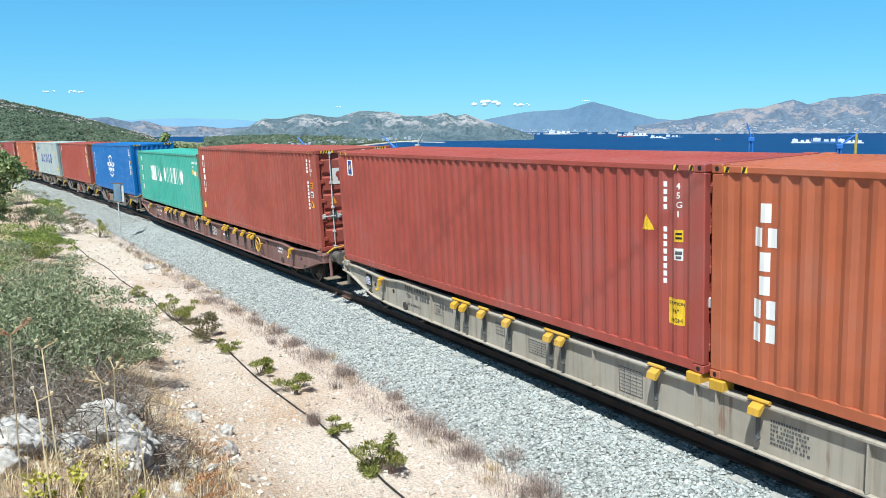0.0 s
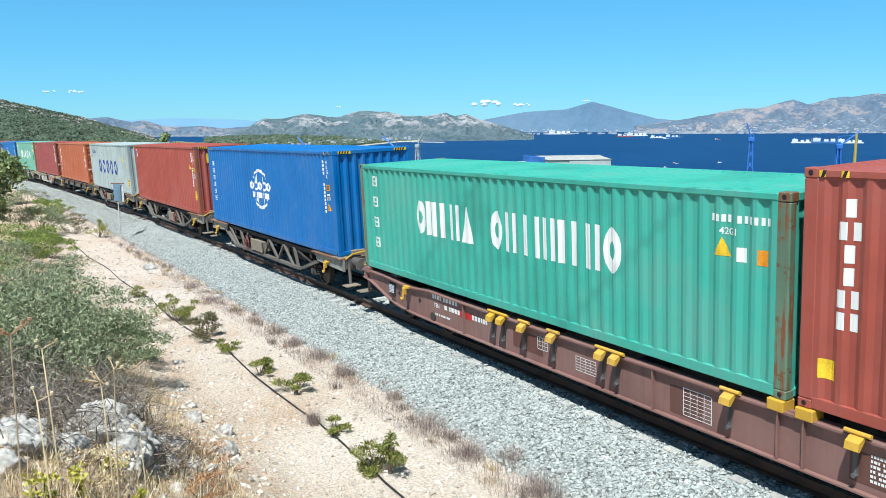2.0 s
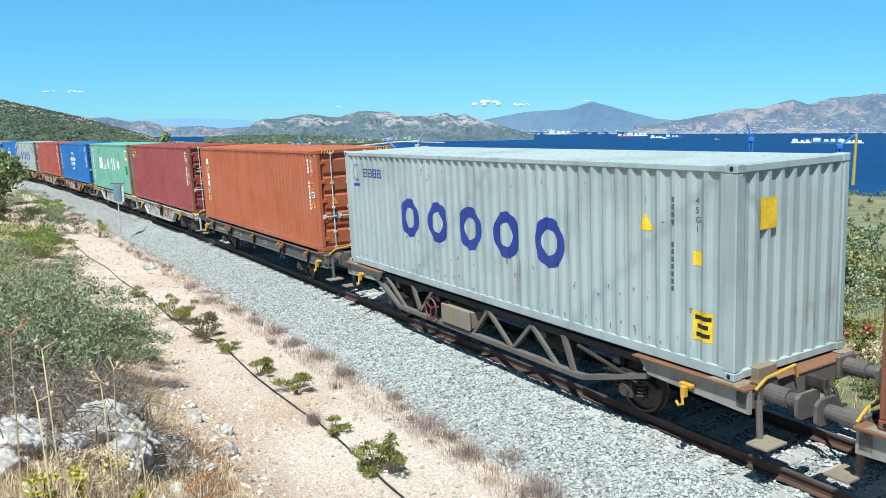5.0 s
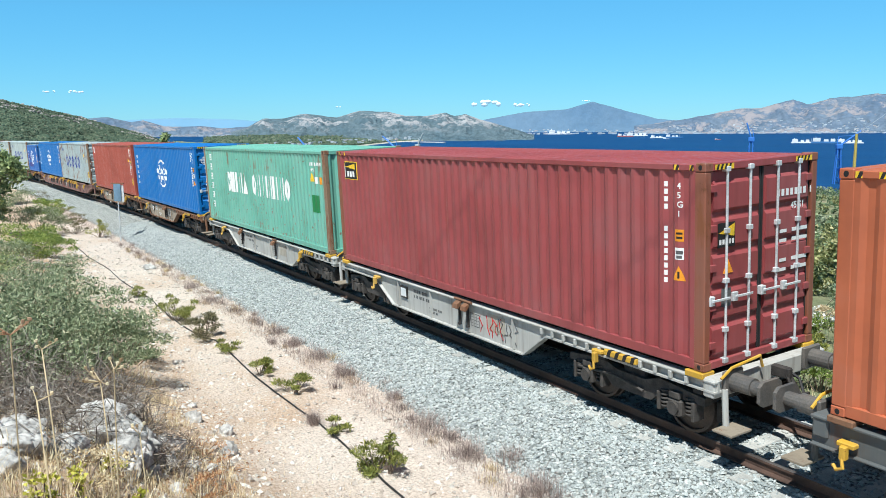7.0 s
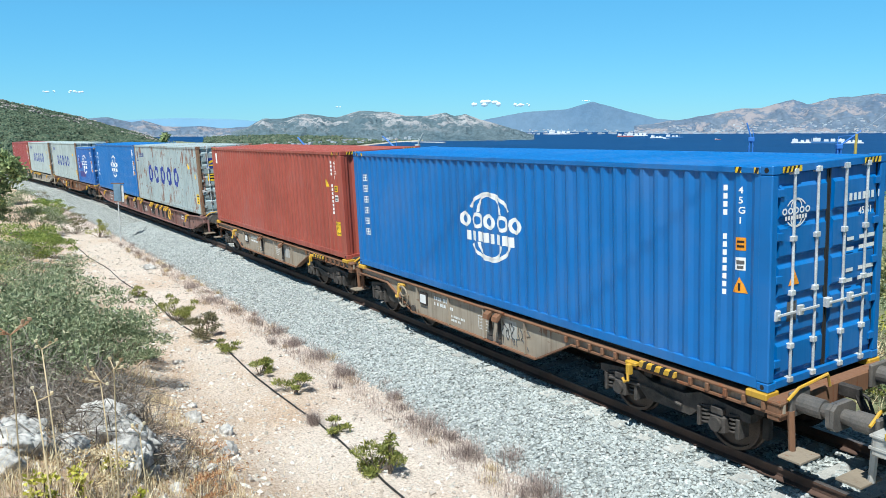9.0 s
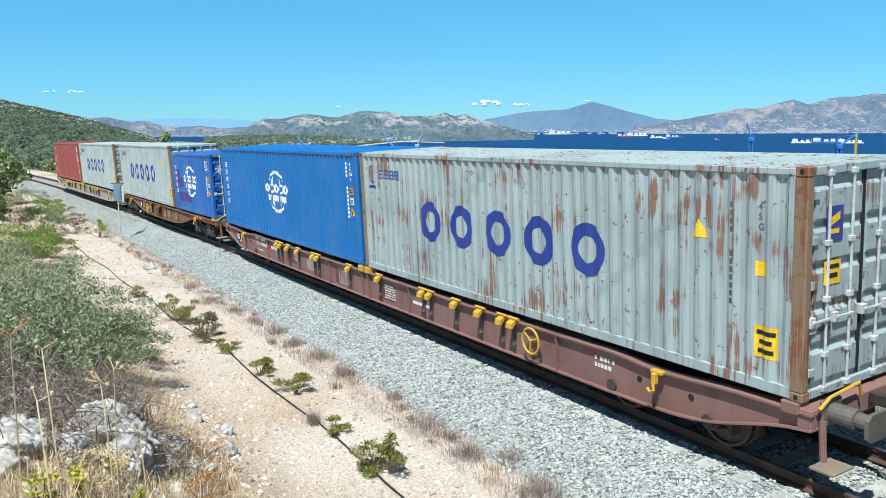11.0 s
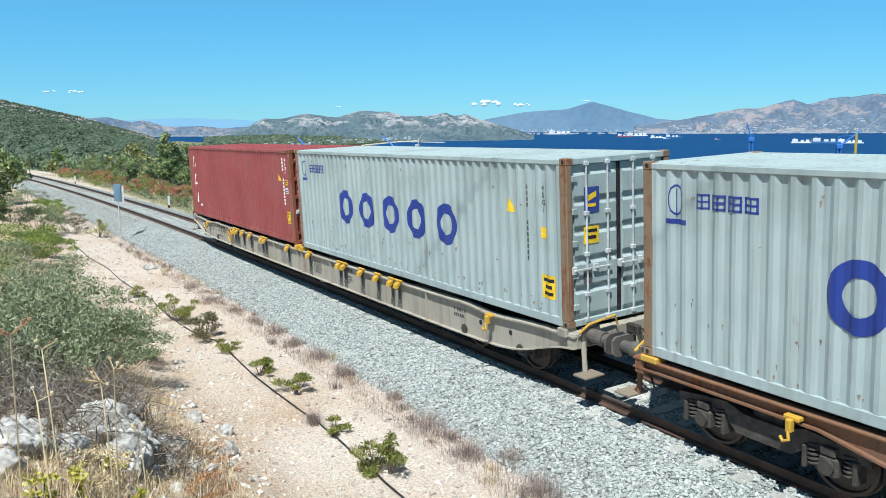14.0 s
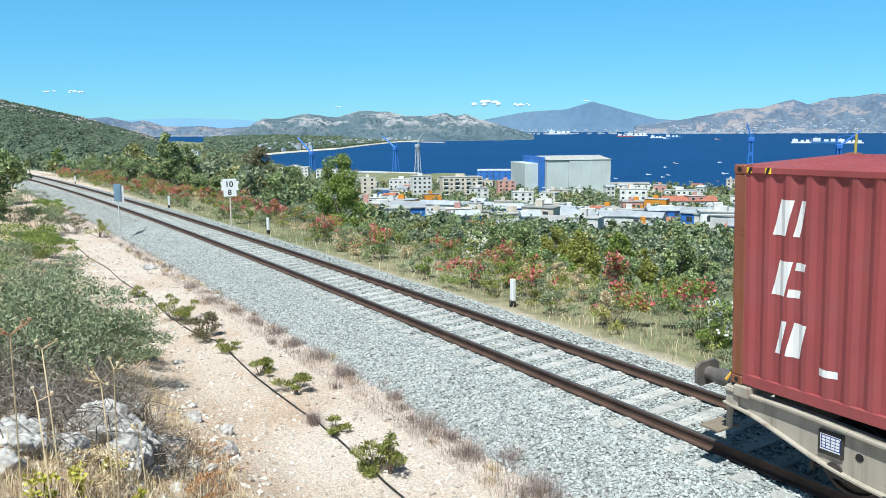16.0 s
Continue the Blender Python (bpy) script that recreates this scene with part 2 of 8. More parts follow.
M["post_red"] = paint("worn_red_corner_post", (0.25, 0.085, 0.05), rust=0.28, seed=34)
M["post_green"] = paint("rust_streaked_green_post", (0.12, 0.20, 0.135), rust=0.30, seed=36)
M["post_rust"] = paint("rusted_corner_post", (0.24, 0.16, 0.10), rust=0.3, seed=33)
M["grey_rusty"] = paint("rusty_grey_container_paint", (0.345, 0.425, 0.435), rust=0.25, dirt=0.5, seed=10)
M["wagon_grey"] = paint("grey_wagon_paint", (0.385, 0.348, 0.285), rust=0.13, rough=0.65, dirt=0.6, seed=11)
M["wagon_pale"] = paint("pale_grey_wagon_paint", (0.43, 0.425, 0.395), rust=0.10, rough=0.6, dirt=0.6, seed=12)
M["wagon_brown"] = paint("brown_wagon_paint", (0.235, 0.125, 0.108), rust=0.06, rough=0.6, dirt=0.35, seed=13)
M["wagon_dark"] = paint("dark_grey_wagon_paint", (0.10, 0.108, 0.108), rust=0.10, rough=0.65, dirt=0.4, seed=14)
M["wagon_dirty"] = paint("grimy_wagon_paint", (0.36, 0.305, 0.235), rust=0.22, rough=0.75, dirt=0.65, seed=15)
M["wagon_rust"] = paint("rusty_brown_wagon_paint", (0.20, 0.098, 0.052), rust=0.26, rough=0.75, dirt=0.6, seed=16)
M["wagon_truss"] = paint("weathered_grey_wagon_paint", (0.135, 0.122, 0.110), rust=0.18, rough=0.75, dirt=0.6, seed=17)
M["tan_plate"] = paint("tan_steel_plate", (0.25, 0.205, 0.15), rust=0.15, rough=0.7, dirt=0.4, seed=18)
M["yellow"] = paint("yellow_fitting_paint", (0.58, 0.335, 0.035), rust=0.1, rough=0.5, dirt=0.3, seed=19)
M["white"] = paint("white_marking_paint", (0.78, 0.79, 0.77), rust=0.01, fade=0.08, dirt=0.12, seed=20)
M["navy"] = paint("dark_blue_marking_paint", (0.016, 0.045, 0.27), rust=0.03, dirt=0.15, seed=21)
M["purple"] = paint("purple_patch_paint", (0.045, 0.045, 0.22), rust=0.03, dirt=0.15, seed=22)
M["dkgreen"] = paint("dark_green_patch_paint", (0.012, 0.20, 0.06), rust=0.01, dirt=0.1, seed=23)
M["sign_yellow"] = plain("yellow_label", (0.80, 0.52, 0.03), 0.5)
M["sign_orange"] = plain("orange_label", (0.80, 0.30, 0.02), 0.5)
M["black"] = plain("black_marking", (0.012, 0.012, 0.012), 0.6)
M["greybar"] = plain("grey_marking", (0.10, 0.10, 0.10), 0.6)
M["grime"] = plain("grimy_black_steel", (0.035, 0.030, 0.027), 0.8, spread=0.5, scale=8)
# bogie colour lowered to deepen the shade under the wagons
M["bogie"] = plain("dusty_bogie_steel", (0.060, 0.052, 0.046), 0.8, spread=0.5, scale=8)
M["buffer"] = plain("dark_buffer_steel", (0.10, 0.10, 0.10), 0.5, spread=0.3, c2=(0.16, 0.14, 0.12))
M["steel"] = plain("galvanised_rod_steel", (0.56, 0.58, 0.585), 0.45, 0.15)
# wheel colour darkened too, for the same shade
M["wheel"] = plain("worn_wheel_steel", (0.085, 0.066, 0.056), 0.55, 0.6)
M["rubber"] = plain("door_seal_rubber", (0.02, 0.02, 0.02), 0.7)
M["wood"] = plain("container_floor_timber", (0.13, 0.085, 0.05), 0.8)

# ---------------------------------------------------------------- ground, sea, mountains
def smooth(e0, e1, x):
    t = np.clip((x - e0) / (e1 - e0), 0, 1)
    return t * t * (3 - 2 * t)


_rng = np.random.default_rng(5)


def wobble(x, y, size, seed=0):
    """Cheap smooth relief between about -1 and 1."""
    r = np.random.default_rng(seed)
    out = 0
    for k in range(7):
        a, p, f = r.uniform(0, math.tau), r.uniform(0, math.tau), r.uniform(0.6, 1.9) / size
        out = out + np.sin((x * math.cos(a) + y * math.sin(a)) * f * math.tau + p)
    return out / 4.2


# sea tilts upward beyond 1200 m so its far shore fits the camera's view
def tilted_sea(D):
    return -60 + np.maximum(0, D - 1200) * 0.0122


AZ = np.array([-8, 8, 16, 20, 24, 32, 42, 62.0])
DD = np.array([20, 60, 100, 150, 300, 500, 800, 950, 1150, 1400, 1800, 2300, 3000])
FALL = np.array([
    [-0.5, -0.5, -0.6, -0.6, -0.6, -0.6, -0.6, -0.6],
    [-0.8, -0.9, -2.0, -4.0, -6.0, -8.0, -8.5, -8.5],
    [-1.2, -1.6, -4.5, -8.0, -11, -13.5, -14, -14],
    [-2.5, -3.5, -8.0, -13, -17, -20, -21, -21],
    [-8, -9, -18, -26, -33, -37, -38, -38],
    [-16, -18, -32, -41, -48, -51, -52, -52],
    [-26, -29, -44, -51, -56, -57, -58, -58],
    [-30, -33, -47, -54, -57.5, -58.5, -62, -66],
    [-34, -38, -50, -57, -58.5, -60, -80, -80],
    [-38, -42, -52, -60, -66, -75, -80, -80],
    [-36, -42, -50, -66, -75, -75, -80, -80],
    [-32, -37, -44, -62, -80, -80, -80, -80],
    [-30, -33, -40, -80, -80, -80, -80, -80]])


def ground_height(x, y):
    x, y = np.asarray(x, float), np.asarray(y, float)
    D = np.hypot(x, y)
    az = np.degrees(np.arctan2(y, -x))
    s = np.clip(x, -400, 80)
    yc, th = np.interp(s, _X, _Y), np.interp(s, _X, _TH)
    d = (y - yc) * np.cos(th)
    rail = GRADE * s
    # near side: path, then the bank that rises to the camera's stand
    near = -0.74 + 0.02 * wobble(x, y, 1.3, 1) + 0.015 * wobble(x, y, 0.5, 2)
    top = np.interp(s, [-90, -45, -25, -14, -8, 0, 30], [0.3, 0.45, 0.75, 1.35, 2.1, 3.3, 3.4])
    rise = smooth(-5.6, -10.2, d) * top + np.maximum(0, -10.2 - d) * 0.10
    lump = smooth(-6.0, -8.0, d) * (0.13 * wobble(x, y, 2.2, 3) + 0.06 * wobble(x, y, 0.8, 4))
    near = near + rise + lump
    # far side: verge, then the hillside down to the town
    i = np.clip(np.searchsorted(AZ, az) - 1, 0, len(AZ) - 2)
    j = np.clip(np.searchsorted(DD, D) - 1, 0, len(DD) - 2)
    u = np.clip((az - AZ[i]) / (AZ[i + 1] - AZ[i]), 0, 1)
    w = np.clip((D - DD[j]) / (DD[j + 1] - DD[j]), 0, 1)
    fall = (FALL[j, i] * (1 - u) + FALL[j, i + 1] * u) * (1 - w) + (FALL[j + 1, i] * (1 - u) + FALL[j + 1, i + 1] * u) * w
    fall = fall + np.minimum(D / 150, 1.5) * 0.8 * wobble(x, y, 60, 6) * smooth(30, 120, D)
    verge = -0.44 + 0.05 * wobble(x, y, 1.5, 7)
    far = verge + (fall - verge) * smooth(4.5, 16, d)
    z = near + (far - near) * smooth(-1.5, 1.5, d)
    z = z - 0.25 * (smooth(-2.6, -2.0, d) - smooth(1.9, 2.4, d))
    z = z + np.where(d < 20, rail, rail * np.clip(1 - (d - 20) / 60, 0, 1))
    return np.where((D > 150) & (az > 100), np.minimum(z, 25), z)


def ground_material():
    m, nt, b = base("dry_ground", 0.95)
    v = coords(nt)
    big, mid, fine = noise_of(nt, v, 0.35, 6), noise_of(nt, v, 2.2, 6), noise_of(nt, v, 22, 6, 0.7)
    soil = ramp(nt, big, [(0.38, (0.595, 0.515, 0.445)), (0.55, (0.55, 0.46, 0.385)), (0.72, (0.485, 0.365, 0.27))])
    soil = blend(nt, 0.75, soil, ramp(nt, fine, [(0.34, (0.45, 0.42, 0.4)), (0.5, (1, 1, 1)), (0.66, (1.35, 1.35, 1.35))]), "MULTIPLY")
    vor = nt.nodes.new("ShaderNodeTexVoronoi")
    vor.inputs["Scale"].default_value = 16
    nt.links.new(v, vor.inputs["Vector"])
    peb = ramp(nt, vor.outputs["Distance"], [(0.12, (1, 1, 1)), (0.26, (0, 0, 0))])
    soil = blend(nt, peb, soil, (0.62, 0.57, 0.50))
    # redder soil on the bank
    sep0 = nt.nodes.new("ShaderNodeSeparateXYZ")
    nt.links.new(v, sep0.inputs[0])
    kb = nt.nodes.new("ShaderNodeMapRange")
    kb.inputs[1].default_value, kb.inputs[2].default_value = 4.1, 2.2
    nt.links.new(sep0.outputs[1], kb.inputs[0])
    part_ = nt.nodes.new("ShaderNodeMath")
    part_.operation = "MULTIPLY"
    nt.links.new(kb.outputs[0], part_.inputs[0])
    nt.links.new(ramp(nt, noise_of(nt, v, 1.1, 7, 0.7), [(0.36, (0.15,) * 3), (0.6, (1, 1, 1))]), part_.inputs[1])
    red = ramp(nt, fine, [(0.3, (0.30, 0.175, 0.10)), (0.5, (0.48, 0.33, 0.21)), (0.7, (0.62, 0.51, 0.38))])
    soil = blend(nt, part_.outputs[0], soil, red)
    # scrub and woodland away from the line
    sep = nt.nodes.new("ShaderNodeSeparateXYZ")
    nt.links.new(v, sep.inputs[0])
    ln = nt.nodes.new("ShaderNodeVectorMath")
    ln.operation = "LENGTH"
    nt.links.new(v, ln.inputs[0])
    scrub = ramp(nt, noise_of(nt, v, 0.06, 8, 0.7), [(0.34, (0.12, 0.145, 0.075)), (0.48, (0.185, 0.20, 0.11)), (0.60, (0.27, 0.255, 0.155)), (0.72, (0.44, 0.38, 0.28))])
    scrub = blend(nt, 0.7, scrub, ramp(nt, mid, [(0.3, (0.5,) * 3), (0.7, (1.4,) * 3)]), "MULTIPLY")
    k = nt.nodes.new("ShaderNodeMapRange")
    k.inputs[1].default_value, k.inputs[2].default_value = 12.35, 13.2
    add = nt.nodes.new("ShaderNodeMath")
    add.operation = "MULTIPLY_ADD"
    add.inputs[1].default_value = -0.035
    nt.links.new(sep.outputs[0], add.inputs[0])
    nt.links.new(sep.outputs[1], add.inputs[2])
    nt.links.new(add.outputs[0], k.inputs[0])
    k2 = nt.nodes.new("ShaderNodeMapRange")
    k2.inputs[1].default_value, k2.inputs[2].default_value = 120, 170
    nt.links.new(ln.outputs["Value"], k2.inputs[0])
    mx = nt.nodes.new("ShaderNodeMath")
    mx.operation = "MAXIMUM"
    nt.links.new(k.outputs[0], mx.inputs[0])
    nt.links.new(k2.outputs[0], mx.inputs[1])
    col = blend(nt, mx.outputs[0], soil, scrub)
    nt.links.new(col, b.inputs["Base Color"])
    b.inputs["Specular IOR Level"].default_value = 0.15
    bump(nt, b, fine, 0.8, 0.04)
    return m


M["ground"] = ground_material()


def build_ground():
    az = np.radians(np.concatenate([np.linspace(-10, 70, 300), np.linspace(76, 344, 46)]))
    D = np.concatenate([[0.25], np.geomspace(0.6, 40, 230), np.geomspace(41, 4900, 130)])
    A, R = np.meshgrid(az, D)
    x, y = -R * np.cos(A), R * np.sin(A)
    z = ground_height(x, y)
    n, k = len(D), len(az)
    verts = np.stack([x, y, z], -1).reshape(-1, 3)
    idx = np.arange(n * k).reshape(n, k)
    nxt = np.roll(idx, -1, axis=1)
    faces = np.stack([idx[:-1], nxt[:-1], nxt[1:], idx[1:]], -1).reshape(-1, 4)
    verts = np.vstack([verts, [[0.0, 0.0, float(ground_height(0.0, 0.0))]]])
    faces = faces.tolist() + [(n * k, (i + 1) % k, i) for i in range(k)]
    me = bpy.data.meshes.new("ground")
    me.from_pydata(verts.tolist(), [], faces)
    me.materials.append(M["ground"])
    me.polygons.foreach_set("use_smooth", [True] * len(me.polygons))
    me.update()
    ob = new("ground", me)
    return tagged(ob, "dry stony hillside with pale dirt path and scrub", "ground", kind="structure")


build_ground()


def water_material():
    m, nt, b = base("sea_water", 0.5)
    v = coords(nt)
    ms = nt.nodes.new("ShaderNodeMapping")
    ms.inputs["Scale"].default_value = (1, 1, 1)
    nt.links.new(v, ms.inputs[0])
    big = noise_of(nt, ms.outputs[0], 0.004, 6)
    col = ramp(nt, big, [(0.3, (0.006, 0.046, 0.140)), (0.7, (0.009, 0.060, 0.170))])
    nt.links.new(col, b.inputs["Base Color"])
    b.inputs["IOR"].default_value = 1.33
    b.inputs["Specular IOR Level"].default_value = 0.08
    bump(nt, b, noise_of(nt, ms.outputs[0], 0.15, 6), 0.6, 2.0)
    return m


M["water"] = water_material()


def build_sea():
    az = np.radians(np.linspace(-12, 110, 80))
    D = np.concatenate([[600, 800, 1000, 1200], np.linspace(1400, 4960, 20)])
    A, R = np.meshgrid(az, D)
    verts = np.stack([-R * np.cos(A), R * np.sin(A), tilted_sea(R)], -1).reshape(-1, 3)
    idx = np.arange(len(D) * len(az)).reshape(len(D), len(az))
    faces = np.stack([idx[:-1, :-1], idx[:-1, 1:], idx[1:, 1:], idx[1:, :-1]], -1).reshape(-1, 4)
    ob = new("water", np_mesh("water", verts, faces, M["water"], True))
    return tagged(ob, "deep blue calm sea in a wide bay", "sea", kind="structure")


build_sea()


def hill_material(name, low, high, rock, amount, scale, mottle=0.8, relief=0.9, band=None):
    """band: heights between which the bare rock gathers, towards the crest."""
    m, nt, b = base(name, 1.0)
    v = coords(nt)
    col = ramp(nt, noise_of(nt, v, scale, 9, 0.7), [(0.36, low), (0.6, high)])
    col = blend(nt, mottle, col, ramp(nt, noise_of(nt, v, scale * 7, 5, 0.7), [(0.38, (0.42, 0.45, 0.42)), (0.62, (1.3, 1.3, 1.3))]), "MULTIPLY")
    bare = ramp(nt, noise_of(nt, v, scale * 0.9, 10, 0.78), [(0.60 - amount, (0, 0, 0)), (0.66 - amount, (0.9,) * 3)])
    if band:
        sep = nt.nodes.new("ShaderNodeSeparateXYZ")
        nt.links.new(v, sep.inputs[0])
        k = nt.nodes.new("ShaderNodeMapRange")
        k.inputs[1].default_value, k.inputs[2].default_value = band
        nt.links.new(sep.outputs[2], k.inputs[0])
        bare = blend(nt, 1.0, bare, k.outputs[0], "MULTIPLY")
    col = blend(nt, bare, col, rock)
    nt.links.new(col, b.inputs["Base Color"])
    b.inputs["Specular IOR Level"].default_value = 0.0
    bump(nt, b, noise_of(nt, v, scale * 2, 8, 0.7), relief, 0.6 / scale)
    return m


def hill(name, label, mat_, line, D, depth, foot, seed, rough_amp, n_az=150, n_r=26, gully=0.0):
    """A ridge in the distance. line: bearings in degrees and heights in metres of its crest at D metres; foot: height of its base;
    gully: depth of the ravines that run down its flank."""
    a = np.array([p[0] for p in line], float)
    h = np.array([p[1] for p in line], float)
    az = np.linspace(a[0], a[-1], n_az)
    crest = np.interp(az, a, h)
    verts = []
    for r in np.linspace(0, 1, n_r):
        R = D - depth * (1 - r)
        t = r ** 1.25
        x, y = -R * np.cos(np.radians(az)), R * np.sin(np.radians(az))
        k = math.sin(math.pi * min(1, r * 1.02)) if r < 1 else 0.0
        rel = wobble(x, y, D * 0.055, seed) * 0.6 + wobble(x, y, D * 0.02, seed + 1) * 0.4
        tall = np.clip((crest - foot) / 30, 0.1, 1)
        z = foot + (crest - foot) * t + rough_amp * rel * (k + 0.16) * tall
        if gully:
            # spurs and ravines: sharp-edged folds that lie mostly down the slope
            u, w = np.radians(az) * D, np.full_like(az, R * 0.85)
            fold = sum((1 - 2.2 * np.abs(wobble(u, w, D * f, seed + 7 + i))) * g for i, (f, g) in enumerate(((0.075, 0.6), (0.032, 0.28), (0.015, 0.12))))
            z = z + gully * fold * (k * 0.9 + 0.13) * tall
        verts.append(np.stack([x, y, z], -1))
    R = min(D + depth * 0.5, 4960)
    verts.append(np.stack([-R * np.cos(np.radians(az)), R * np.sin(np.radians(az)), az * 0 + foot - 5], -1))
    verts = np.array(verts).reshape(-1, 3)
    idx = np.arange((n_r + 1) * n_az).reshape(n_r + 1, n_az)
    faces = np.stack([idx[:-1, :-1], idx[:-1, 1:], idx[1:, 1:], idx[1:, :-1]], -1).reshape(-1, 4)
    ob = new(name, np_mesh(name, verts, faces, mat_, True))
    return tagged(ob, label, "mountain", kind="structure")


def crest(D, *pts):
    """Bearings and heights of a crest at D metres, from pixel columns and rows, to fit the camera's view."""
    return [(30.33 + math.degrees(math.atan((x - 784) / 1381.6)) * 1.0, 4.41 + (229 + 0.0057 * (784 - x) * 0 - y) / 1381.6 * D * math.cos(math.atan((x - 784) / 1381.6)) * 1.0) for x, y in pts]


# blue-grey haze of distance is put into these hill colours
M["hill_near"] = hill_material("wooded_hillside", (0.080, 0.115, 0.085), (0.130, 0.160, 0.112), (0.36, 0.33, 0.315), 0.03, 0.012)
M["hill_ridge"] = hill_material("rocky_headland_haze", (0.100, 0.155, 0.190), (0.150, 0.205, 0.235), (0.46, 0.45, 0.46), 0.10, 0.008, 0.45, 0.6, band=(-12, 45))
M["hill_far"] = hill_material("far_mountain_blue_haze", (0.105, 0.180, 0.270), (0.130, 0.205, 0.290), (0.170, 0.230, 0.290), 0.0, 0.003, 0.12, 0.25)
M["hill_faint"] = hill_material("faint_mountain_blue_haze", (0.157, 0.302, 0.429), (0.168, 0.313, 0.441), (0.186, 0.325, 0.441), 0.0, 0.003, 0.0, 0.05)
M["hill_east"] = hill_material("bare_far_mountain_haze", (0.115, 0.168, 0.245), (0.165, 0.215, 0.280), (0.33, 0.305, 0.315), 0.10, 0.005, 0.3, 0.5)
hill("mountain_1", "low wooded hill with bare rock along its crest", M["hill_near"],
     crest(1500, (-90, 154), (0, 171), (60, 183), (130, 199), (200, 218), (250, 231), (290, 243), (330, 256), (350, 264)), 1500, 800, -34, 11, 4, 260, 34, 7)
hill("mountain_2", "hills painted with blue haze behind the far shore", M["hill_east"],
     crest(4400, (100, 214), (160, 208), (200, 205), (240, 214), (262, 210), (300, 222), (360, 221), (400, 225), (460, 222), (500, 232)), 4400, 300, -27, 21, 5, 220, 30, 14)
hill("mountain_3", "mountains painted faint blue with haze on the horizon", M["hill_faint"],
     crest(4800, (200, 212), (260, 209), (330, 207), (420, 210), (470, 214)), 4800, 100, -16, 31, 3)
hill("mountain_4", "rocky headland ridge painted with grey haze across the bay", M["hill_ridge"],
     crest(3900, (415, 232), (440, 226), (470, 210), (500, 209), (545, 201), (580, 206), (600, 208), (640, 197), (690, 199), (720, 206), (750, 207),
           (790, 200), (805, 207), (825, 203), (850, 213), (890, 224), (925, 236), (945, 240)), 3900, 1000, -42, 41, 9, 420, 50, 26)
hill("mountain_5", "distant peak painted with blue haze above the sea", M["hill_far"],
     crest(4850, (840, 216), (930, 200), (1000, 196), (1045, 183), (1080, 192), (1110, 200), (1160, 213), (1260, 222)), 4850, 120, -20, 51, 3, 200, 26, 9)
hill("mountain_6", "bare mountain range painted with haze behind a coastal city", M["hill_east"],
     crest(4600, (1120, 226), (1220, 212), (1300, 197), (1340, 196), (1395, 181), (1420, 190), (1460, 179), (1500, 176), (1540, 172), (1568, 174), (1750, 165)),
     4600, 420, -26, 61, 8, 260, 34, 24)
def coast(a):
    """Distance of the spit's shore at a bearing in degrees."""
    return float(np.interp(a, [13.5, 17.5, 22.8, 27.0, 31.0, 32.0], [1750, 1840, 2190, 2800, 3150, 3300]))


def build_spit():
    az = np.linspace(13.5, 31.8, 90)
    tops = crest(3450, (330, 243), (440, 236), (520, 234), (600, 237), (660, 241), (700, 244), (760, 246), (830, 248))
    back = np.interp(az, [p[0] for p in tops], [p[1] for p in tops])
    rows = np.linspace(0, 1, 16)
    v = []
    for r in rows:
        D = np.array([coast(a) for a in az])
        R = D + (3450 - D) * r
        x, y = -R * np.cos(np.radians(az)), R * np.sin(np.radians(az))
        z = tilted_sea(D) + 1.5 + (back - tilted_sea(D) - 1.5) * r ** 0.8 + 2.5 * wobble(x, y, 160, 71) * math.sin(math.pi * r)
        v.append(np.stack([x, y, z - (4 if r == 0 else 0)], -1))
    v = np.array(v).reshape(-1, 3)
    idx = np.arange(16 * 90).reshape(16, 90)
    f = np.stack([idx[:-1, :-1], idx[:-1, 1:], idx[1:, 1:], idx[1:, :-1]], -1).reshape(-1, 4)
    tagged(new("spit", np_mesh("spit", v, f, M["hill_near"])), "low wooded spit with a pale beach", "land", kind="structure")


build_spit()

# ---------------------------------------------------------------- railway
def sweep(name, prof, s0, s1, step, material, cant=True, closed=True, jitter=0.0, smoothed=False):
    n = int((s1 - s0) / step) + 1
    verts, faces = [], []
    k = len(prof)
    for i in range(n):
        s = s0 + i * step
        m = track_pose(s, cant=cant)
        for d, z in prof:
            j = random.uniform(-jitter, jitter)
            verts.append(tuple(m @ Vector((0, d + j, z + j * .4))))
    for i in range(n - 1):
        for j in range(k if closed else k - 1):
            a, b = i * k + j, i * k + (j + 1) % k
            faces.append((a, a + k, b + k, b))
    return np_mesh(name, verts, faces, material, smoothed)


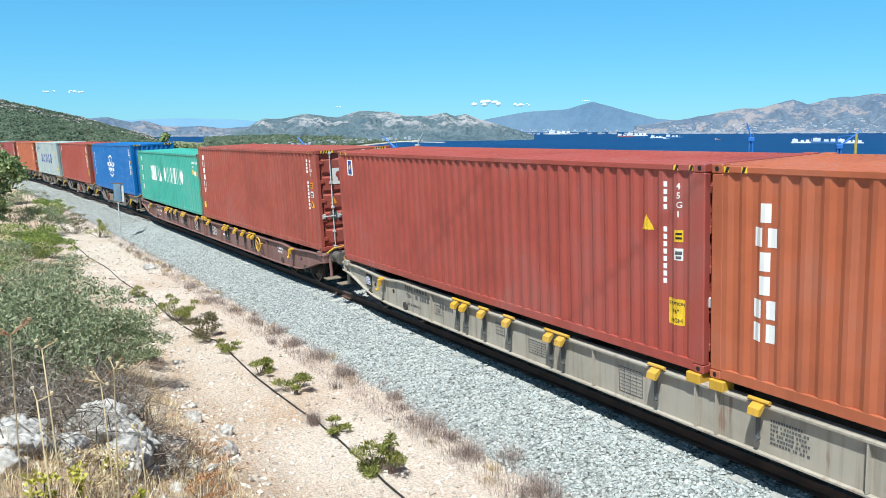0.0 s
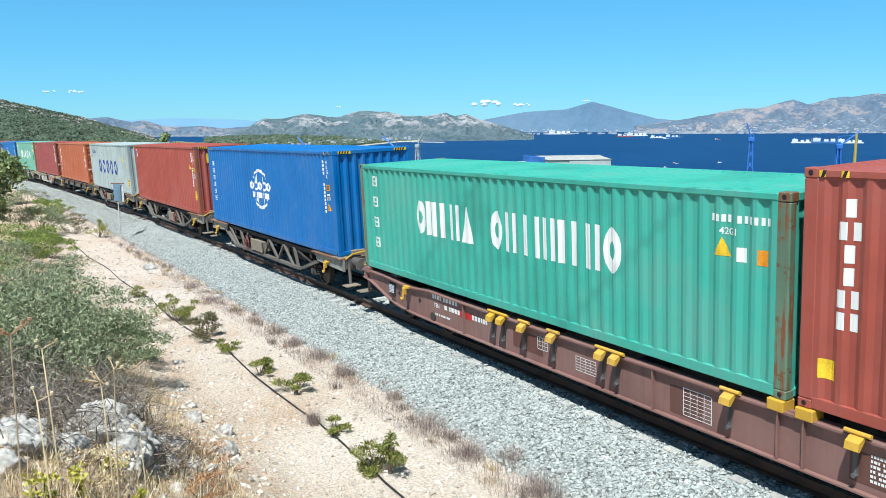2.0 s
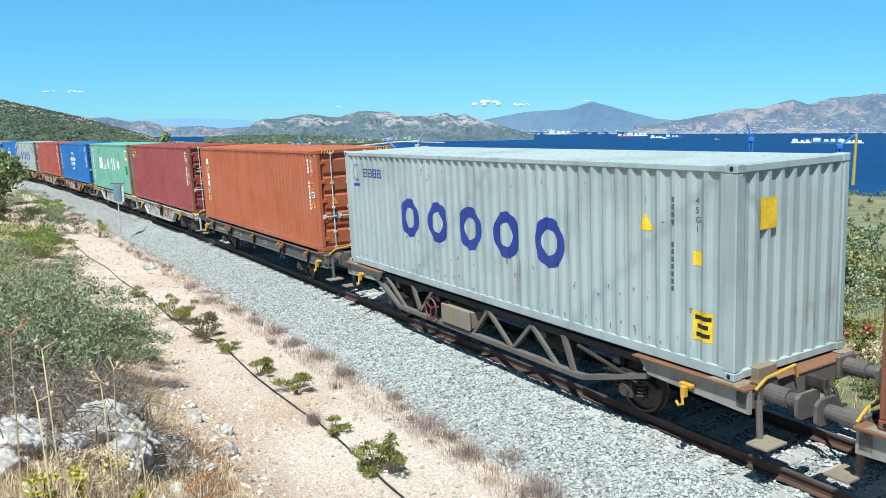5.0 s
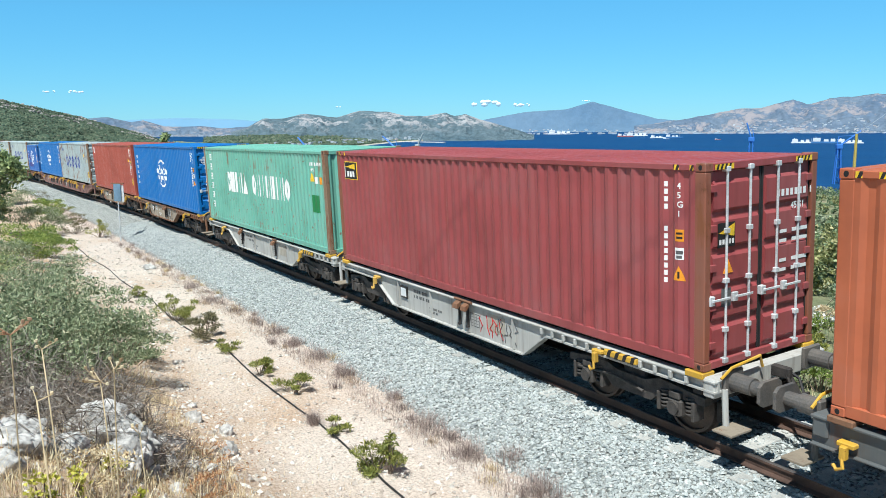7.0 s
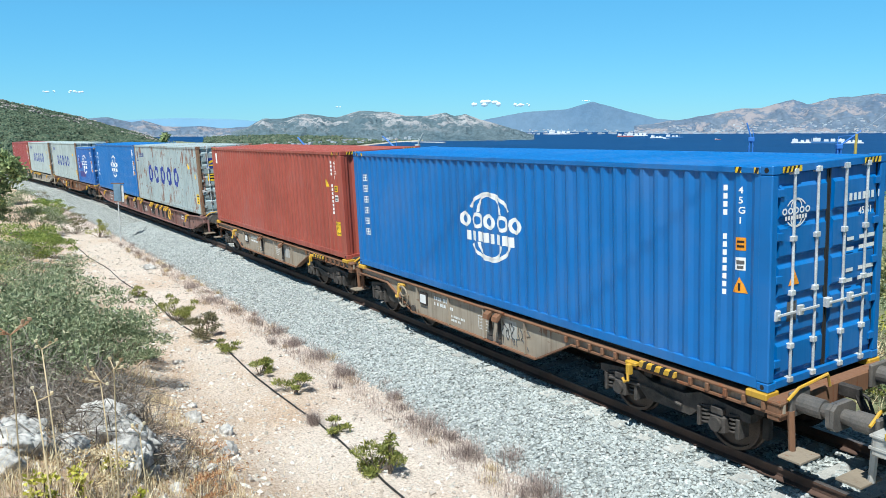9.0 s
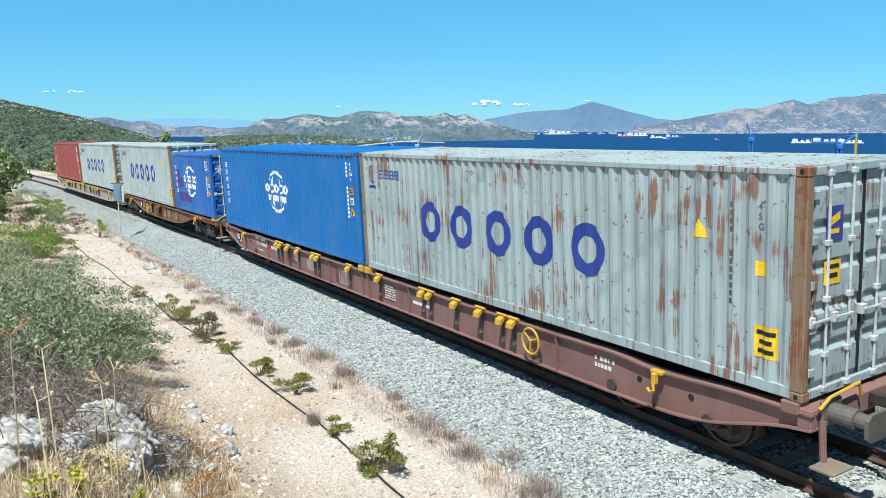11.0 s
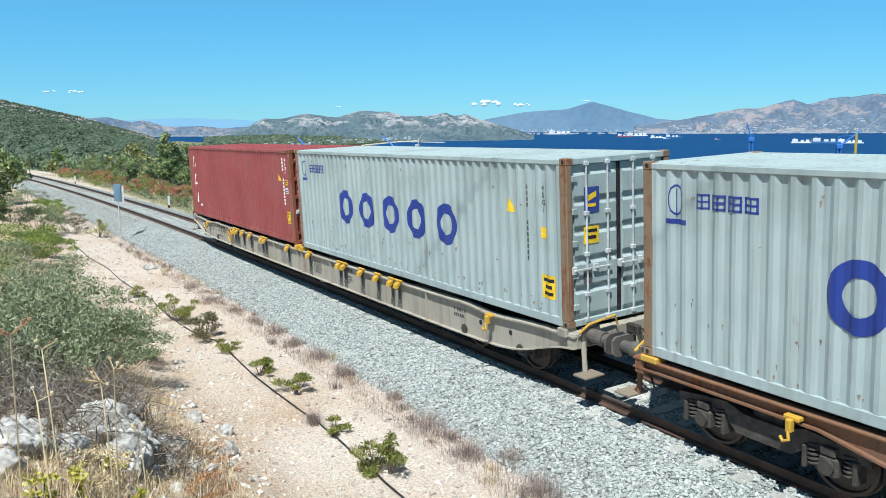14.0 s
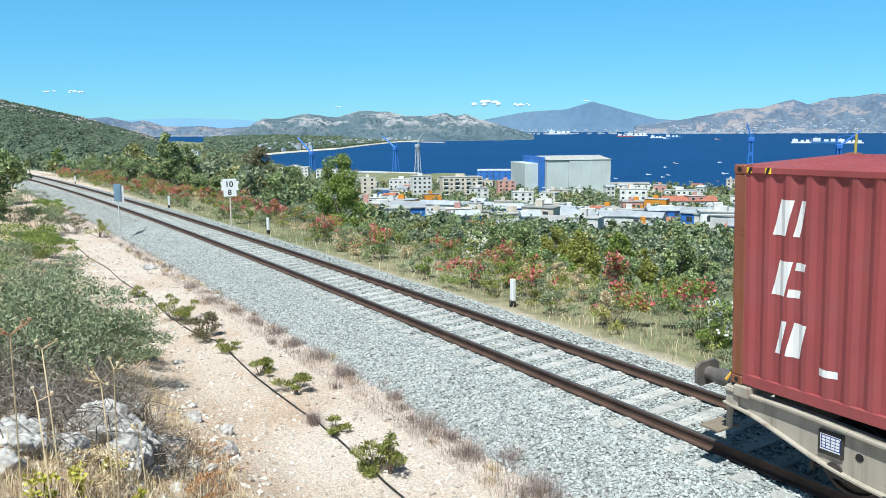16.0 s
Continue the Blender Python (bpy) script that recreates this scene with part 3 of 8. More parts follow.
def ballast_material():
    m, nt, b = base("crushed_stone", 0.95)
    v = coords(nt)
    vor = nt.nodes.new("ShaderNodeTexVoronoi")
    vor.inputs["Scale"].default_value = 16
    nt.links.new(v, vor.inputs["Vector"])
    grey = nt.nodes.new("ShaderNodeSeparateXYZ")
    nt.links.new(vor.outputs["Color"], grey.inputs[0])
    col = ramp(nt, grey.outputs[0], [(0.0, (0.32, 0.34, 0.325)), (0.5, (0.45, 0.475, 0.455)), (1.0, (0.50, 0.52, 0.495))])
    # shade between the stones is painted in, dark towards each edge
    gap = ramp(nt, vor.outputs["Distance"], [(0.35, (1, 1, 1)), (0.75, (0.22, 0.22, 0.22))])
    col = blend(nt, 1.0, col, gap, "MULTIPLY")
    col = blend(nt, 0.5, col, ramp(nt, noise_of(nt, v, 0.6, 5), [(0.3, (0.8, 0.82, 0.8)), (0.7, (1.15, 1.13, 1.08))]), "MULTIPLY")
    nt.links.new(col, b.inputs["Base Color"])
    inv = ramp(nt, vor.outputs["Distance"], [(0.0, (1, 1, 1)), (0.8, (0, 0, 0))])
    bump(nt, b, inv, 1.0, 0.04)
    return m


M["ballast"] = ballast_material()
M["stone_bits"] = islands("loose_crushed_stone", [(0, (0.235, 0.255, 0.25)), (0.4, (0.36, 0.39, 0.38)), (0.8, (0.455, 0.485, 0.47)), (1, (0.54, 0.55, 0.525))], 0.95, 30)
# rust tone darkened so the rail looks shaded beneath the train
M["rail"] = plain("rusty_rail_side", (0.080, 0.045, 0.032), 0.75, spread=0.3)
M["rail_top"] = plain("worn_rail_head", (0.16, 0.14, 0.13), 0.4, 0.55, spread=0.2)
M["concrete"] = plain("concrete_sleeper", (0.407, 0.402, 0.374), 0.9, spread=0.2, rand=0.15)
ballast = thing("ballast_bed", "pale grey crushed stone ballast under the rails", "track bed", kind="structure",
                mesh=sweep("ballast_bed", [(-3.05, -0.64), (-2.5, -0.47), (-1.75, -0.245), (-0.95, -0.205), (-0.6, -0.215), (0.6, -0.215), (0.95, -0.205), (1.75, -0.235), (2.35, -0.45), (2.75, -0.66)],
                           -230, 40, 0.5, M["ballast"], closed=False, jitter=0.02))


def rail_line(off):
    r = thing("rail", "rusty steel rail on concrete sleepers", "rail", "rails of the line", kind="structure",
              mesh=sweep("rail", [(off - 0.075, -0.172), (off + 0.075, -0.172), (off + 0.07, -0.155), (off + 0.012, -0.135), (off + 0.010, -0.05), (off + 0.034, -0.038), (off + 0.035, -0.004),
                                  (off - 0.035, -0.004), (off - 0.034, -0.038), (off - 0.010, -0.05), (off - 0.012, -0.135), (off - 0.07, -0.155)], -230, 40, 2.0, M["rail"]))
    part("rail_head", sweep("rail_head", [(off - 0.035, -0.006), (off + 0.035, -0.006), (off + 0.028, 0.0), (off - 0.028, 0.0)], -230, 40, 2.0, M["rail_top"]), None, r, "worn shiny running surface")
    return r


rail_line(-0.753)
rail_line(0.753)

# ---------------------------------------------------------------- containers
def glyph_tris(text, size):
    """Triangles of a word in the built-in font, lower left at the origin."""
    cu = bpy.data.curves.new("word", "FONT")
    cu.body, cu.size, cu.resolution_u, cu.offset = text, size, 3, size * 0.018
    ob = bpy.data.objects.new("word", cu)
    scene.collection.objects.link(ob)
    me = bpy.data.meshes.new_from_object(ob.evaluated_get(bpy.context.evaluated_depsgraph_get()))
    me.calc_loop_triangles()
    co = [v.co.copy() for v in me.vertices]
    tris = [[(co[i].x, co[i].y) for i in t.vertices] for t in me.loop_triangles]
    bpy.data.objects.remove(ob)
    bpy.data.curves.remove(cu)
    bpy.data.meshes.remove(me)
    return tris


_glyphs = {}


def word(text, u, v, size, stacked=False, width=1.0):
    """Polygons of a word at (u, v); stacked: its letters one below the other."""
    if stacked:
        return [p for i, ch in enumerate(text) if ch != " " for p in word(ch, u, v - i * size * 1.08, size, False, width)]
    if (text, size) not in _glyphs:
        _glyphs[text, size] = glyph_tris(text, size)
    return [[(u + a * width, v + b) for a, b in t] for t in _glyphs[text, size]]


def rect(u, v, w, h, lean=0.0):
    return [(u, v), (u + w, v), (u + w + lean, v + h), (u + lean, v + h)]


def oval(u, v, a, b, inner=0.0, n=36, t0=0.0, t1=1.0):
    """A disc, or a ring, or a piece of it, as convex pieces."""
    out = []
    for i in range(n):
        p, q = (math.tau * (t0 + (t1 - t0) * k / n) for k in (i, i + 1))
        if inner:
            out.append([(u + a * math.cos(p) * inner, v + b * math.sin(p) * inner), (u + a * math.cos(p), v + b * math.sin(p)),
                        (u + a * math.cos(q), v + b * math.sin(q)), (u + a * math.cos(q) * inner, v + b * math.sin(q) * inner)])
        else:
            out.append([(u, v), (u + a * math.cos(p), v + b * math.sin(p)), (u + a * math.cos(q), v + b * math.sin(q))])
    return out


def clip(poly, u, keep_right):
    out = []
    for i, p in enumerate(poly):
        q = poly[(i + 1) % len(poly)]
        a, b = (p[0] >= u, q[0] >= u) if keep_right else (p[0] <= u, q[0] <= u)
        if a:
            out.append(p)
        if a != b:
            t = (u - p[0]) / (q[0] - p[0])
            out.append((u, p[1] + (q[1] - p[1]) * t))
    return out


class Sheet:
    """The corrugated face of a panel: depth of the sheet at each place along it."""

    def __init__(self, half, pitch, depth, margin, flat=0.012):
        n = max(1, round((2 * half - 2 * margin) / pitch))
        p = (2 * half - 2 * margin) / n
        self.u, self.d = [-half], [flat]
        for i in range(n):
            a = -half + margin + i * p
            self.u += [a + p * .11, a + p * .36, a + p * .64, a + p * .89]
            self.d += [flat, flat + depth, flat + depth, flat]
        self.u.append(half)
        self.d.append(flat)

    def at(self, u):
        return float(np.interp(u, self.u, self.d))

    def lay(self, polys, proud=0.003):
        """Polygons cut along the folds: lists of (u, depth, v)."""
        for poly in polys:
            lo, hi = min(p[0] for p in poly), max(p[0] for p in poly)
            cuts = [lo] + [u for u in self.u if lo < u < hi] + [hi]
            for a, b in zip(cuts, cuts[1:]):
                if b - a < 1e-5:
                    continue
                piece = clip(clip(poly, a, True), b, False)
                if len(piece) >= 3:
                    yield [(u, self.at(u) - proud, v) for u, v in piece]


def marking(name, polys, material, parent, sheet, half_w, face, label="", proud=0.003):
    """Paint or a label on a face: 'side' is the side at -y, 'end' the end at +x."""
    sh = Shape()
    for piece in sheet.lay(polys, proud):
        if face == "side":
            vs = [(u, -half_w + d, v) for u, d, v in piece]
        else:
            vs = [(half_w - d, u, v) for u, d, v in piece]
        a, b, c = (Vector(p) for p in vs[:3])
        nrm = (b - a).cross(c - a)
        good = nrm.y < 0 if face == "side" else nrm.x > 0
        sh.add(vs, [tuple(range(len(vs))) if good else tuple(range(len(vs) - 1, -1, -1))])
    return part(name, sh, material, parent, label)


def triangle_sign(u, v, s):
    return [[(u, v), (u + s, v), (u + s / 2, v + s * 0.95)]]


FLAT = Sheet(9.0, 20, 0, 0, 0.0)
CAST_L, CAST_W, CAST_H = 0.178, 0.162, 0.118


def container(label, paint_, L=12.192, H=2.896, front="doors", rear="plain", group="containers on the train", name="shipping_container", post=None):
    """A steel box; x along it with the front at +x, z up from its base."""
    W = 2.438
    hx, hy = L / 2, W / 2
    c = thing(name, label, "container", group)
    mat_ = M[paint_]
    pm = M[post] if post else mat_
    side = Sheet(hx - CAST_L, 0.278, 0.036, 0.05)
    z0, z1 = 0.16, H - 0.10
    for sgn in (-1, 1):
        sh = Shape()
        # shallow dents, always inwards, deeper on the old grey boxes
        lev = [z0 + (z1 - z0) * t for t in (0, 0.12, 0.25, 0.4, 0.55, 0.7, 0.85, 1.0)]
        dent = 0.022 if paint_.startswith("grey") or paint_.endswith("old") else 0.006
        q = Vector((len(label) * 3.1, hx, 0.0))
        vs = [(u, sgn * (hy - d - dent * max(0.0, noise.noise(Vector((u * 1.7, z * 1.9, sgn)) + q) - 0.08) * (0 < j < 7)), z) for u, d in zip(side.u, side.d) for j, z in enumerate(lev)]
        n, g = len(side.u), len(lev)
        fs = []
        for i in range(n - 1):
            for j in range(g - 1):
                a = i * g + j
                fs.append((a, a + g, a + g + 1, a + 1) if sgn < 0 else (a, a + 1, a + g + 1, a + g))
        sh.add(vs, fs)
        part("side_panel", sh, mat_, c)
        part("bottom_side_rail", Shape().box(-hx + CAST_L, hx - CAST_L, min(sgn * (hy - 0.008), sgn * (hy - 0.12)), max(sgn * (hy - 0.008), sgn * (hy - 0.12)), 0.012, 0.165, 0.01), mat_, c)
        part("top_side_rail", Shape().box(-hx + CAST_L, hx - CAST_L, min(sgn * (hy - 0.002), sgn * (hy - 0.07)), max(sgn * (hy - 0.002), sgn * (hy - 0.07)), H - 0.105, H - 0.019, 0.01), mat_, c)
    # roof with shallow folds across it
    roof = Sheet(hx - 0.25, 0.21, 0.018, 0.04, 0.0)
    sh = Shape()
    vs = [(u, y, H - 0.022 - d) for u, d in zip(roof.u, roof.d) for y in (-hy + 0.06, hy - 0.06)]
    sh.add(vs, [(2 * i, 2 * i + 2, 2 * i + 3, 2 * i + 1) for i in range(len(roof.u) - 1)])
    sh.box(-hx + 0.1, -hx + 0.26, -hy + 0.06, hy - 0.06, H - 0.06, H - 0.016, 0.006)
    sh.box(hx - 0.26, hx - 0.1, -hy + 0.06, hy - 0.06, H - 0.06, H - 0.016, 0.006)
    part("roof_panel", sh, M.get(paint_ + "_roof", mat_), c)
    part("floor_panel", Shape().box(-hx + 0.1, hx - 0.1, -hy + 0.06, hy - 0.06, 0.03, 0.15), M["grime"], c)
    for sx in (-1, 1):
        for sy in (-1, 1):
            for zz in (0, H - CAST_H):
                x0, x1 = sorted((sx * hx, sx * (hx - CAST_L)))
                y0, y1 = sorted((sy * hy, sy * (hy - CAST_W)))
                k = part("corner_casting", Shape().box(x0, x1, y0, y1, zz, zz + CAST_H, 0.012), pm, c)
                if sy < 0:
                    xm = (x0 + x1) / 2
                    # black disc painted in for the dark inside of the hole
                    part("casting_hole", Shape().prism([(xm + 0.04 * math.cos(a) * 0.8, zz + 0.059 + 0.036 * math.sin(a)) for a in (math.tau * i / 10 for i in range(10))], -hy - 0.0015, -hy + 0.02), M["black"], k)
            x0, x1 = sorted((sx * (hx - 0.004), sx * (hx - CAST_L - 0.012)))
            y0, y1 = sorted((sy * (hy - 0.004), sy * (hy - 0.13)))
            part("corner_post", Shape().box(x0, x1, y0, y1, CAST_H, H - CAST_H, 0.015), pm, c)
    for sx, kind in ((1, front), (-1, rear)):
        x0, x1 = sorted((sx * (hx - 0.01), sx * (hx - 0.11)))
        part("end_sill", Shape().box(x0, x1, -hy + CAST_W, hy - CAST_W, 0.012, 0.125, 0.01), mat_, c)
        part("end_header", Shape().box(x0, x1, -hy + CAST_W, hy - CAST_W, H - 0.115, H - 0.01, 0.01), mat_, c)
        if kind == "plain":
            end = Sheet(hy - 0.12, 0.25, 0.045, 0.04, 0.02)
            sh = Shape()
            vs = [(sx * (hx - d), u, z) for u, d in zip(end.u, end.d) for z in (0.12, H - 0.11)]
            sh.add(vs, [(2 * i, 2 * i + 2, 2 * i + 3, 2 * i + 1) if sx > 0 else (2 * i, 2 * i + 1, 2 * i + 3, 2 * i + 2) for i in range(len(end.u) - 1)])
            part("end_panel", sh, mat_, c)
        else:
            for sy in (-1, 1):
                y0, y1 = sorted((sy * 0.012, sy * (hy - 0.125)))
                d = part("door", Shape().box(*sorted((sx * (hx - 0.09), sx * (hx - 0.062))), y0, y1, 0.13, H - 0.12, 0.008), mat_, c)
                rows = 5
                step = (H - 0.36) / rows
                sh = Shape()
                for i in range(rows):
                    zb = 0.18 + i * step
                    a, b = sx * (hx - 0.066), sx * (hx - 0.024)
                    p = [(a, zb), (b, zb + 0.05), (b, zb + step - 0.12), (a, zb + step - 0.07)]
                    sh.prism(p, y0 + 0.07, y1 - 0.07)
                part("door_rib", sh, mat_, d)
                part("door_seal", Shape().box(*sorted((sx * (hx - 0.075), sx * (hx - 0.052))), y0, y0 + 0.03, 0.13, H - 0.12).box(*sorted((sx * (hx - 0.075), sx * (hx - 0.052))), y1 - 0.03, y1, 0.13, H - 0.12), M["rubber"], d)
                for yy in (sy * 0.30, sy * 0.78):
                    sh = Shape().rod((sx * (hx + 0.0), yy, 0.07), (sx * (hx + 0.0), yy, H - 0.06), 0.019, 8)
                    for zz in (0.1, 0.55, 1.25, 1.95, H - 0.1):
                        sh.box(*sorted((sx * (hx - 0.06), sx * (hx + 0.026))), yy - 0.045, yy + 0.045, zz - 0.035, zz + 0.035, 0.006)
                    part("lock_rod", sh, M["steel"], d, "galvanised locking rod")
                    part("lock_handle", Shape().box(*sorted((sx * (hx + 0.015), sx * (hx + 0.035))), min(yy, yy + sy * 0.0) - 0.30, yy + 0.06, 0.98, 1.015, 0.005).box(*sorted((sx * (hx - 0.06), sx * (hx + 0.02))), yy - 0.34, yy - 0.24, 0.93, 1.06, 0.006), M["steel"], d)
                for zz in np.linspace(0.35, H - 0.35, 5):
                    sh = Shape().box(*sorted((sx * (hx - 0.06), sx * (hx - 0.0))), min(y1, y0) if sy < 0 else y1 - 0.12, min(y1, y0) + 0.12 if sy < 0 else y1, zz - 0.05, zz + 0.05, 0.006)
                    part("door_hinge", sh, mat_, d)
    c["half"] = hx
    return c, side, hx, hy


def side_mark(c, polys, material, name="marking", label="", proud=0.003):
    ob, sheet, hx, hy = c
    return marking(name, polys, material, ob, sheet, hy, "side", label, proud)


def side_marks(c, polys, k, material, name, label="", proud=0.003):
    """The same, each k polygons a mark of their own."""
    for i in range(0, len(polys), k):
        side_mark(c, polys[i:i + k], material, name, label, proud)


def end_mark(c, polys, material, name="marking", label="", depth=0.018):
    ob, sheet, hx, hy = c
    return marking(name, polys, material, ob, FLAT, hx - depth, "end", label)


def hazard_stripes(c, H, at_front=True, ends=True):
    """Black and yellow height warning at the top of the corners."""
    ob, sheet, hx, hy = c
    for u0 in (hx - 0.62, -hx + 0.2):
        side_mark(c, [rect(u0, H - 0.1, 0.42, 0.075)], M["sign_yellow"], "height_stripe", "yellow and black height warning", 0.018)
        side_mark(c, [rect(u0 + 0.02 + i * 0.085, H - 0.1, 0.04, 0.075, 0.03) for i in range(5)], M["black"], "height_stripe_bar", "", 0.021)
    for y0 in (-hy + 0.17, hy - 0.55):
        end_mark(c, [rect(y0, H - 0.1, 0.38, 0.075)], M["sign_yellow"], "height_stripe", "", -0.012)
        end_mark(c, [rect(y0 + 0.02 + i * 0.08, H - 0.1, 0.04, 0.075, 0.03) for i in range(4)], M["black"], "height_stripe_bar", "", -0.015)


def serial_bars(u, v, n, size=0.09, gap=(4, 5)):
    out = []
    for i in range(n):
        if i in gap and n > 9:
            continue
        out.append(rect(u, v - i * size * 1.18, size * 0.5, size * 0.82))
    return out


def common_marks(c, H, code="45G1", ink="white", caution=False, tri=True, stripes=True, end="doors"):
    ob, sheet, hx, hy = c
    side_mark(c, serial_bars(hx - 0.74, H - 0.34, 14), M[ink], "serial_bars", "white painted serial bars")["kind"] = "stuff"
    side_mark(c, word(code, hx - 0.50, H - 0.36, 0.12, True), M[ink], "size_code")
    side_mark(c, [rect(hx - 0.53, H - 1.10, 0.13, 0.17)], M["sign_orange"] if not caution else M["sign_yellow"], "operator_label", "small orange label")
    side_mark(c, [rect(hx - 0.51, H - 1.06, 0.09, 0.03), rect(hx - 0.51, H - 1.0, 0.09, 0.03)], M["black"], "label_print", "", 0.006)["kind"] = "stuff"
    side_mark(c, [rect(hx - 0.53, H - 1.36, 0.13, 0.17)], M["white"], "approval_label", "small white label")
    side_mark(c, [rect(hx - 0.515, H - 1.28, 0.10, 0.05), rect(hx - 0.505, H - 1.34, 0.08, 0.04)], M["greybar"], "label_print", "", 0.006)["kind"] = "stuff"
    if caution:
        side_mark(c, triangle_sign(hx - 1.18, H - 0.98, 0.24), M["sign_yellow"], "warning_triangle", "yellow warning triangle")
        side_mark(c, [rect(hx - 0.66, 0.60, 0.30, 0.38)], M["sign_yellow"], "caution_label", "yellow height caution label")
        for txt, u, v, sz in (("CAUTION", hx - 0.65, 0.89, 0.063), ("9'6\"", hx - 0.58, 0.77, 0.085), ("HIGH", hx - 0.61, 0.64, 0.085)):
            side_mark(c, word(txt, u, v, sz), M["black"], "caution_word", "", 0.006)
    elif tri:
        side_mark(c, triangle_sign(hx - 0.58, H - 1.66, 0.22), M["sign_orange"], "warning_triangle", "orange warning triangle")
        side_mark(c, [rect(hx - 0.485, H - 1.63, 0.03, 0.10)], M["black"], "warning_bolt", "", 0.006)
    if stripes:
        hazard_stripes(c, H)
    if end == "doors":
        end_mark(c, [rect(0.30 + i * 0.10, H - 0.58, 0.065, 0.1) for i in range(7)] + [rect(1.06, H - 0.58, 0.06, 0.1)], M[ink], "serial_bars")["kind"] = "stuff"
        end_mark(c, word(code, 0.62, H - 0.78, 0.14), M[ink], "size_code")
        for k, zz in enumerate((H - 1.12, H - 1.26, H - 1.55, H - 1.69)):
            end_mark(c, [rect(0.38, zz, 0.16, 0.05), rect(0.66, zz, 0.36, 0.055)], M[ink], "weight_bars")["kind"] = "stuff"
        end_mark(c, [rect(-0.86, H - 2.02, 0.20, 0.26)], M["greybar"], "data_plate", "grey metal data plate")
        end_mark(c, triangle_sign(-0.84, H - 1.55, 0.22), M["sign_orange"], "warning_triangle")
    else:
        end_mark(c, serial_bars(0.92, H - 0.5, 12), M[ink], "serial_bars", "", 0.02)["kind"] = "stuff"
        end_mark(c, triangle_sign(0.30, H - 1.1, 0.22), M["sign_yellow"], "warning_triangle", "", 0.02)
        if caution:
            end_mark(c, [rect(-0.74, H - 0.72, 0.26, 0.40)], M["sign_yellow"], "caution_label", "", 0.021)


def globe_logo(u, v, s, turn=False):
    """A ring broken by two rows of blocks: a round emblem."""
    P, t = [], s * 0.80
    P += oval(u, v, s, t * 1.06, 0.90, 16, 0.09, 0.41) + oval(u, v, s, t * 1.06, 0.90, 16, 0.60, 0.92)
    P += oval(u, v + t * .42, s * .52, t * .6, 0.84, 10, 0.0, 0.5) + oval(u, v - t * .5, s * .52, t * .5, 0.82, 10, 0.5, 1.0)
    for i in range(5):
        P += oval(u - s * 1.04 + i * s * 0.52, v + t * 0.16, s * 0.235, t * 0.25, 0.52, 12)
    for i in range(8):
        P.append(rect(u - s * 1.0 + i * s * 0.255, v - t * 0.48, s * 0.18, t * 0.30))
    return P


def brand_form(form, u, v, w, h):
    """One plain form of a brand line, w wide and h high: r ring, b two bars, | one bar, w wedge."""
    if form == "r":
        return oval(u + w / 2, v + h / 2, w / 2, h / 2, 0.40, 20)
    if form == "b":
        return [rect(u, v, w * 0.40, h), rect(u + w * 0.62, v, w * 0.38, h)]
    if form == "|":
        return [rect(u + w * 0.3, v, w * 0.42, h)]
    return [[(u, v), (u + w, v), (u + w * 0.62, v + h), (u + w * 0.38, v + h)]]


def tall_blocks(c, u, v, w, h, step):
    """A vertical brand line of plain forms."""
    for i, form in enumerate("|b||bb"):
        side_mark(c, brand_form(form, u, v - i * step, w, h * 0.96), M["white"], "brand_block", "white brand block")


def square_signs(u, v, n, s, step):
    P = []
    for i in range(n):
        z = v - i * step
        P += [rect(u, z + s * .82, s, s * .14), rect(u, z + s * .02, s, s * .13), rect(u + s * .05, z + s * .42, s * .9, s * .13), rect(u, z, s * .13, s * .95), rect(u + s * .44, z, s * .14, s * .9), rect(u + s * .87, z, s * .13, s * .95)]
    return P

DECK = 1.155
CARGO, WAGONS = [], []
# ---------------------------------------------------------------- wagons
WHEELS = []
WHEEL_R = 0.46


def wheelset_mesh():
    sh = Shape().lathe([(0.08, -1.06), (0.08, 1.06)], "y", 10)
    for sy in (-1, 1):
        s = Shape().lathe([(0.10, 0.66), (0.12, 0.72), (0.40, 0.735), (0.42, 0.682), (0.485, 0.682), (0.485, 0.712), (0.462, 0.722), (0.455, 0.815), (0.41, 0.815), (0.40, 0.77), (0.13, 0.79), (0.10, 0.83)], "y", 26)
        if sy < 0:
            s.v = [(x, -y, z) for x, y, z in s.v]
            s.f = [tuple(reversed(f)) for f in s.f]
        sh.add(s.v, s.f)
    # balance holes
    for k in range(3):
        a = math.tau * k / 3
        for sy in (-1, 1):
            sh.rod((0.26 * math.cos(a), sy * 0.785, 0.26 * math.sin(a)), (0.26 * math.cos(a), sy * 0.80, 0.26 * math.sin(a)), 0.04, 8)
    return sh.mesh("wheelset", M["wheel"])


def axle_box_mesh():
    sh = Shape().box(-0.13, 0.13, -1.16, -0.94, -0.13, 0.13, 0.03)
    sh.rod((0, -1.20, 0), (0, -1.10, 0), 0.10, 14)
    return sh.mesh("axle_box", M["bogie"])


def coil_mesh():
    pts = [(0.085 * math.cos(a), 0.085 * math.sin(a), -0.10 + 0.30 * a / (math.tau * 5)) for a in np.linspace(0, math.tau * 5, 60)]
    return Shape().tube(pts, 0.018, 5).mesh("coil_spring", M["bogie"])


